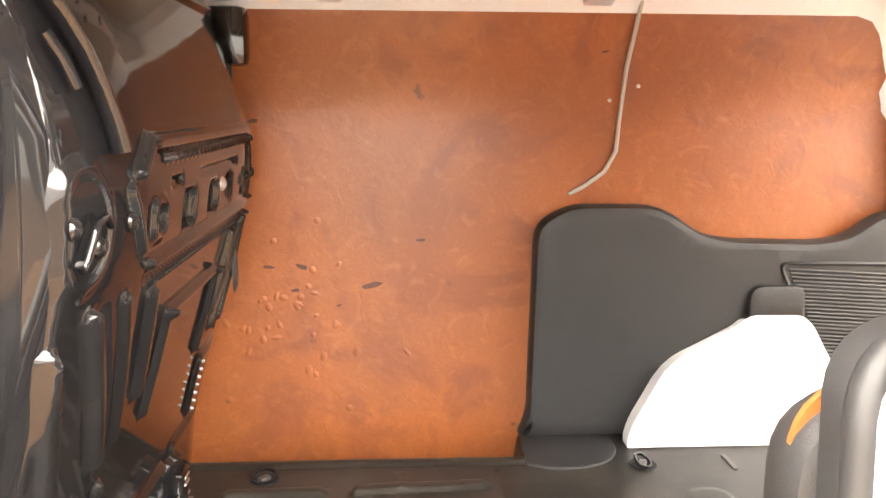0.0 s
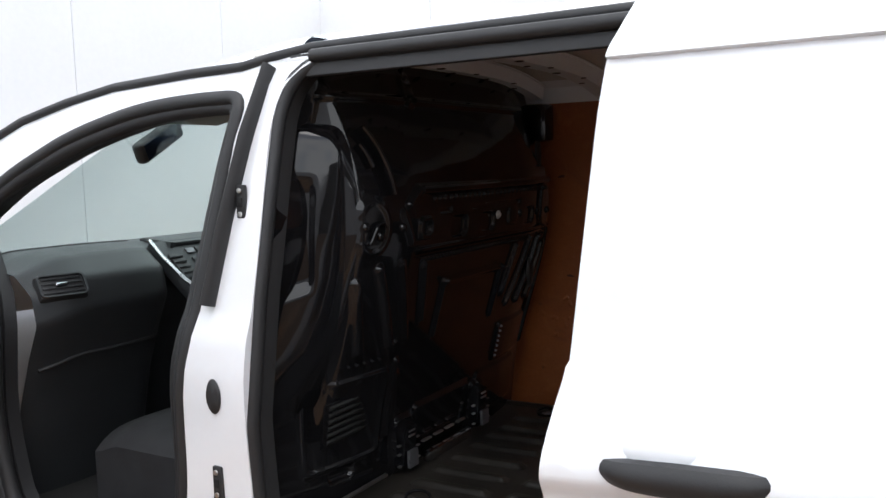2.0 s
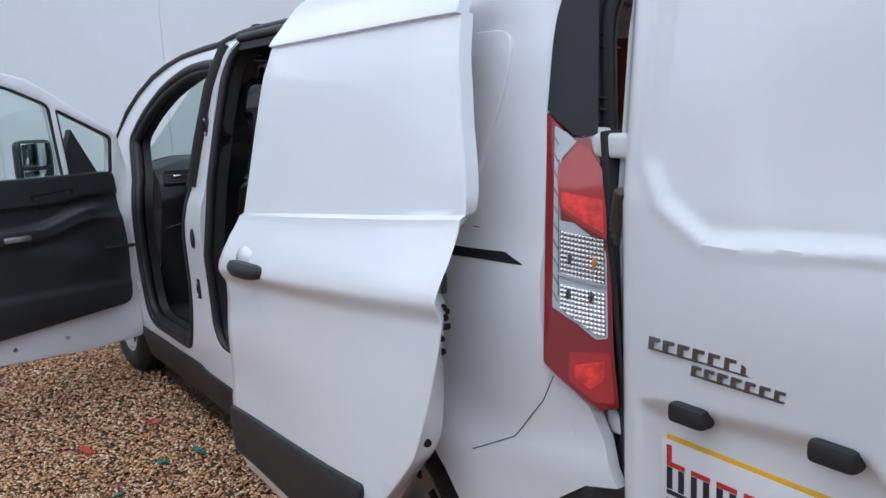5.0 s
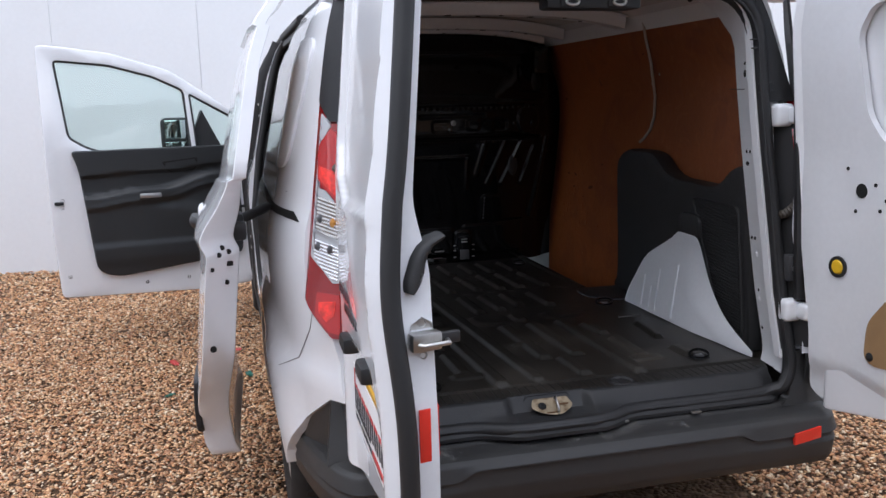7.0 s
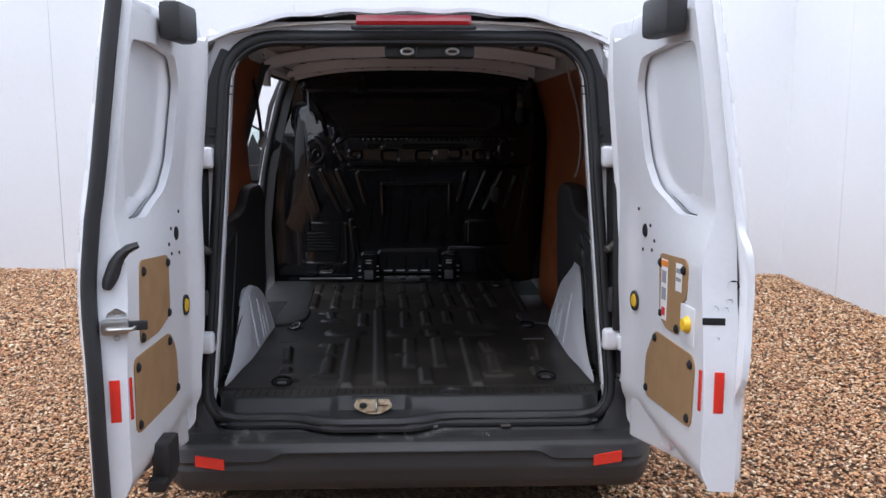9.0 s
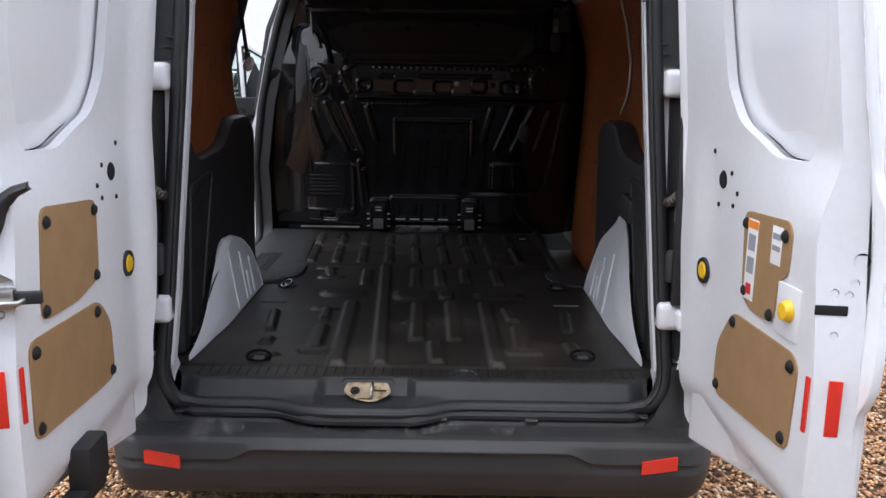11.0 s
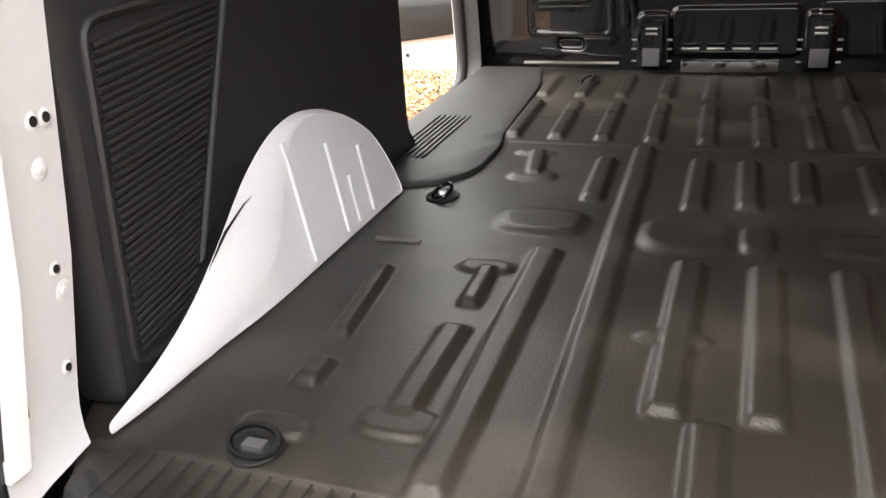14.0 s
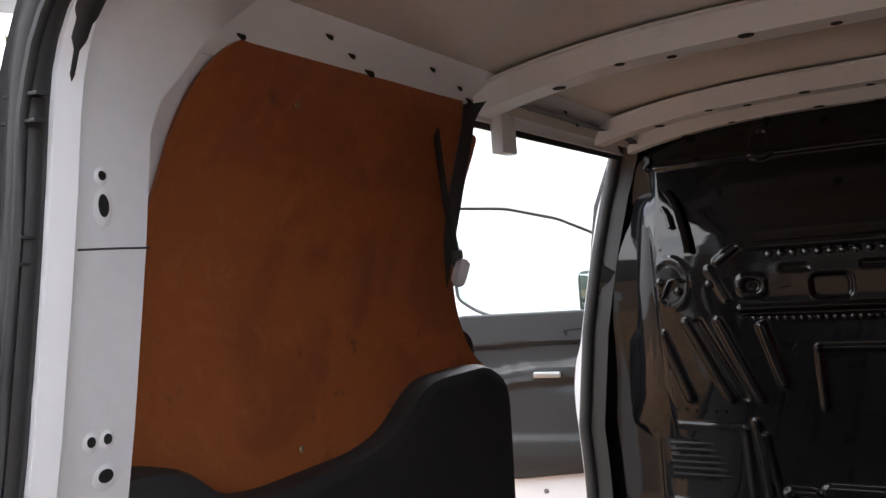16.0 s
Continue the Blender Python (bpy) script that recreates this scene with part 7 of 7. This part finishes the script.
# the slanting centre stack: its own frame runs from the screen's foot down towards the seats
STACK = pose(-3.235, -0.015, 1.120, 0, 39, 0)
stack = block("centre_console", (0.300, 0.470, 0.050), STACK, DASH, dash, "slanting centre stack with buttons", 0.014)
for sy in (-1, 1):
    tube("stack_edge", [tuple(STACK @ Vector((x, sy * y, 0.030))) for x, y in ((-0.150, 0.232), (-0.06, 0.238), (0.06, 0.228), (0.145, 0.195))], 0.007, SILVER, stack, "satin silver trim edge", 8, False, 0.7)
    block("stack_vent", (0.150, 0.060, 0.020), STACK @ pose(0.010, sy * 0.190, 0.024, 0, 0, sy * 6), SEAL, stack, "black tall air vent", 0.006)
    for i in range(5):
        block("vent_slat", (0.006, 0.050, 0.012), STACK @ pose(-0.045 + 0.027 * i, sy * 0.190, 0.034, 0, 25, 0), DASH, stack, "", 0.002)
block("display_hood", (0.170, 0.330, 0.018), pose(-3.385, -0.015, 1.222, 0, 5, 0), DASH, stack, "hood over the display", 0.008)
for sy in (-1, 1):
    block("hood_cheek", (0.150, 0.018, 0.090), pose(-3.375, -0.015 + sy * 0.160, 1.188, 0, 5, 0), DASH, stack, "", 0.006)
block("display_screen", (0.006, 0.230, 0.075), pose(-3.395, -0.015, 1.180, 0, -25, 0), SCREEN, stack, "dark display screen", 0.002)
for i in range(5):
    for j in range(4):
        block("button", (0.026, 0.040, 0.008), STACK @ pose(-0.075 + 0.048 * j, -0.100 + 0.050 * i, 0.028), SHADOWGREY if (i + 2 * j) % 9 == 0 else SEAL, stack, "", 0.003)
tube("dash_groove", [tuple(Vector(dash_f(u, 0.16, 0)) + Vector((0, 0, 0.001))) for u in np.linspace(0.05, 0.42, 14)], 0.006, SEAL, dash, "", 6)
tube("dash_crease", [tuple(Vector(dash_f(u, 0.70, 0)) + Vector((0.004, 0, 0))) for u in np.linspace(0.02, 0.36, 12)], 0.007, SEAL, dash, "", 6)
tube("steering_wheel", [(-3.02 + 0.05 * math.sin(a), 0.40 + 0.185 * math.cos(a), 0.99 + 0.175 * math.sin(a)) for a in np.linspace(0, 2 * math.pi, 33)[:-1]], 0.016, SEAL, van, "black steering wheel", 8, True)
block("wheel_hub", (0.06, 0.14, 0.12), pose(-3.03, 0.40, 0.99, 0, -15, 0), DASH, bpy.data.objects["steering_wheel"], "", 0.03)


def seat(y):
    base = grid("cab_seat", lambda u, v, w: (-3.16 + 0.56 * u, y + 0.48 * (v - 0.5), 0.645 + 0.06 * (1 - (2 * v - 1) ** 4) * (1 - 0.4 * u) + 0.03 * smooth(0.2, 0, u) * -1 - w), 16, 16, FABRIC, van, "dark grey cloth cab seat", 0.16)
    grid("seat_back", lambda u, v, w: (-2.70 + 0.14 * u - 0.05 * (1 - (2 * v - 1) ** 4) + w, y + 0.46 * (v - 0.5) * (1 - 0.12 * u), 0.72 + 0.58 * u), 16, 16, FABRIC, base, "", 0.12)
    block("headrest", (0.10, 0.26, 0.18), pose(-2.52, y, 1.40, 0, 12, 0), FABRIC, base, "", 0.04, 1.0, 3)
    block("seat_base", (0.42, 0.40, 0.24), pose(-2.85, y, 0.46), SEAL, base, "", 0.02)
    return base


seat(-0.42)
seat(0.42)
bk = block("belt_buckle", (0.03, 0.025, 0.06), pose(-2.80, -0.70, 0.42, 20, 0, 15), PLASTIC, van, "seat belt buckle with a red button", 0.006)
block("button", (0.024, 0.018, 0.012), pose(-2.80, -0.71, 0.45, 20, 0, 15), RED, bk, "red button", 0.003)
block("cab_floor", (1.15, 1.50, 0.06), pose(-2.88, 0, 0.37), SEAL, van, "black cab floor mat", 0.01)
grid("cab_headliner", lambda u, v, w: (-2.98 + 0.62 * u, (v * 2 - 1) * 0.62, 1.735 - 0.04 * abs(v * 2 - 1) ** 3 - 0.05 * smooth(0.3, 0, u) + w), 10, 14, HEADLINER, van, "beige cloth headliner", 0.02)
rv = block("rear_view_mirror", (0.045, 0.235, 0.070), pose(-3.10, -0.385, 1.582, 25, 0, 12), SEAL, van, "black interior mirror on its stalk", 0.020, 1.0, 3)
# near-black glass stands in for the dim cab it would mirror
block("mirror_glass", (0.004, 0.205, 0.052), pose(-3.10, -0.385, 1.582, 25, 0, 12) @ Matrix.Translation((0.022, 0, 0)), SCREEN, rv, "", 0.001)
tube("mirror_stalk", [(-3.11, -0.32, 1.625), (-3.12, -0.27, 1.655), (-3.08, -0.25, 1.69)], 0.018, SEAL, rv, "", 8)
block("sun_visor", (0.16, 0.40, 0.02), pose(-2.96, -0.38, 1.655, 0, -12, 0), HEADLINER, van, "beige sun visor", 0.008)


def screen_f(u, v, w):
    y = (u * 2 - 1)
    return (-3.98 + 1.08 * v + 0.16 * y * y - 0.0, y * (0.74 - 0.10 * v), 1.185 + 0.53 * v - 0.03 * y * y + w)


ws = grid("windscreen", screen_f, 16, 14, GLASS, van, "clear windscreen glass", 0.004)
ws.visible_shadow = False
grid("bonnet", lambda u, v, w: (-4.62 + 0.72 * u, (v * 2 - 1) * (0.80 - 0.10 * (1 - u)), 0.92 + 0.26 * math.sin(u * 1.5) - 0.06 * (v * 2 - 1) ** 2 - 0.06 * (1 - u) ** 3 - w), 16, 16, WHITE, van, "white bonnet", 0.01)
grid("front_bumper", lambda u, v, w: (-4.74 + 0.45 * abs(2 * u - 1) ** 3 + 0.10 * (v - 0.3) ** 2 + w, (2 * u - 1) * 0.84, 0.22 + 0.64 * v), 30, 12, WHITE, van, "white front bumper", 0.02)
for s in (-1, 1):
    tube("wiper", [(-3.93, s * 0.1, 1.105), (-3.90, s * 0.35, 1.12), (-3.86, s * 0.62, 1.11)], 0.007, SEAL, van, "black wiper arm", 6)


# ---- wheels ----
def wheel(x, s):
    root = lathe("wheel", [(0.205, -0.085), (0.23, -0.098), (0.285, -0.102), (0.312, -0.085), (0.325, -0.055), (0.325, 0.055), (0.312, 0.085), (0.285, 0.102), (0.23, 0.098), (0.205, 0.085)], facing((x, s * 0.775, WHEEL_R), (1, 0, 0), (0, 0, 1)), TYRE, van, "black tyre on a silver trimmed wheel", 48)
    m = facing((x, s * 0.775, WHEEL_R), (1, 0, 0), (0, 0, 1)) @ Matrix.Diagonal((1, 1, -s, 1))
    rim = lathe("rim", [(0.0, 0.070), (0.045, 0.075), (0.06, 0.062), (0.12, 0.055), (0.18, 0.075), (0.205, 0.088), (0.207, 0.06)], m, RIM, root, "dusty silver wheel trim", 40)
    for i in range(9):
        a = 2 * math.pi * i / 9
        block("rim_opening", (0.035, 0.06, 0.012), m @ Matrix.Translation((0.145 * math.cos(a), 0.145 * math.sin(a), 0.062)) @ pose(0, 0, 0, 0, 0, math.degrees(a) - 90), HOLE, rim, "", 0.008)
    bm = bmesh.new()
    for i in range(60):
        a = 2 * math.pi * i / 60
        for z in (-0.04, 0.0, 0.04):
            bmesh.ops.create_cube(bm, size=1, matrix=m @ pose(0, 0, 0, 0, 0, math.degrees(a)) @ Matrix.LocRotScale((0.325, 0, z), None, (0.010, 0.022, 0.030)))
    part("tread", bm, TYRE, root)
    return root


for wx in (REAR_AXLE, FRONT_AXLE):
    for s in (-1, 1):
        wheel(wx, s)
for s in (-1, 1):
    grid("wheel_housing", lambda u, v, w, s=s: (REAR_AXLE + 0.40 * math.cos(math.pi * u), s * (0.66 + 0.20 * v), 0.34 + 0.40 * math.sin(math.pi * u)), 20, 3, SEAL, van, "black wheel housing", 0.01)

# nothing lies deeper than a piece of a part
for ob in list(scene.objects):
    while ob.parent and ob.parent.parent and ob.parent.parent.parent:
        ob.parent = ob.parent.parent
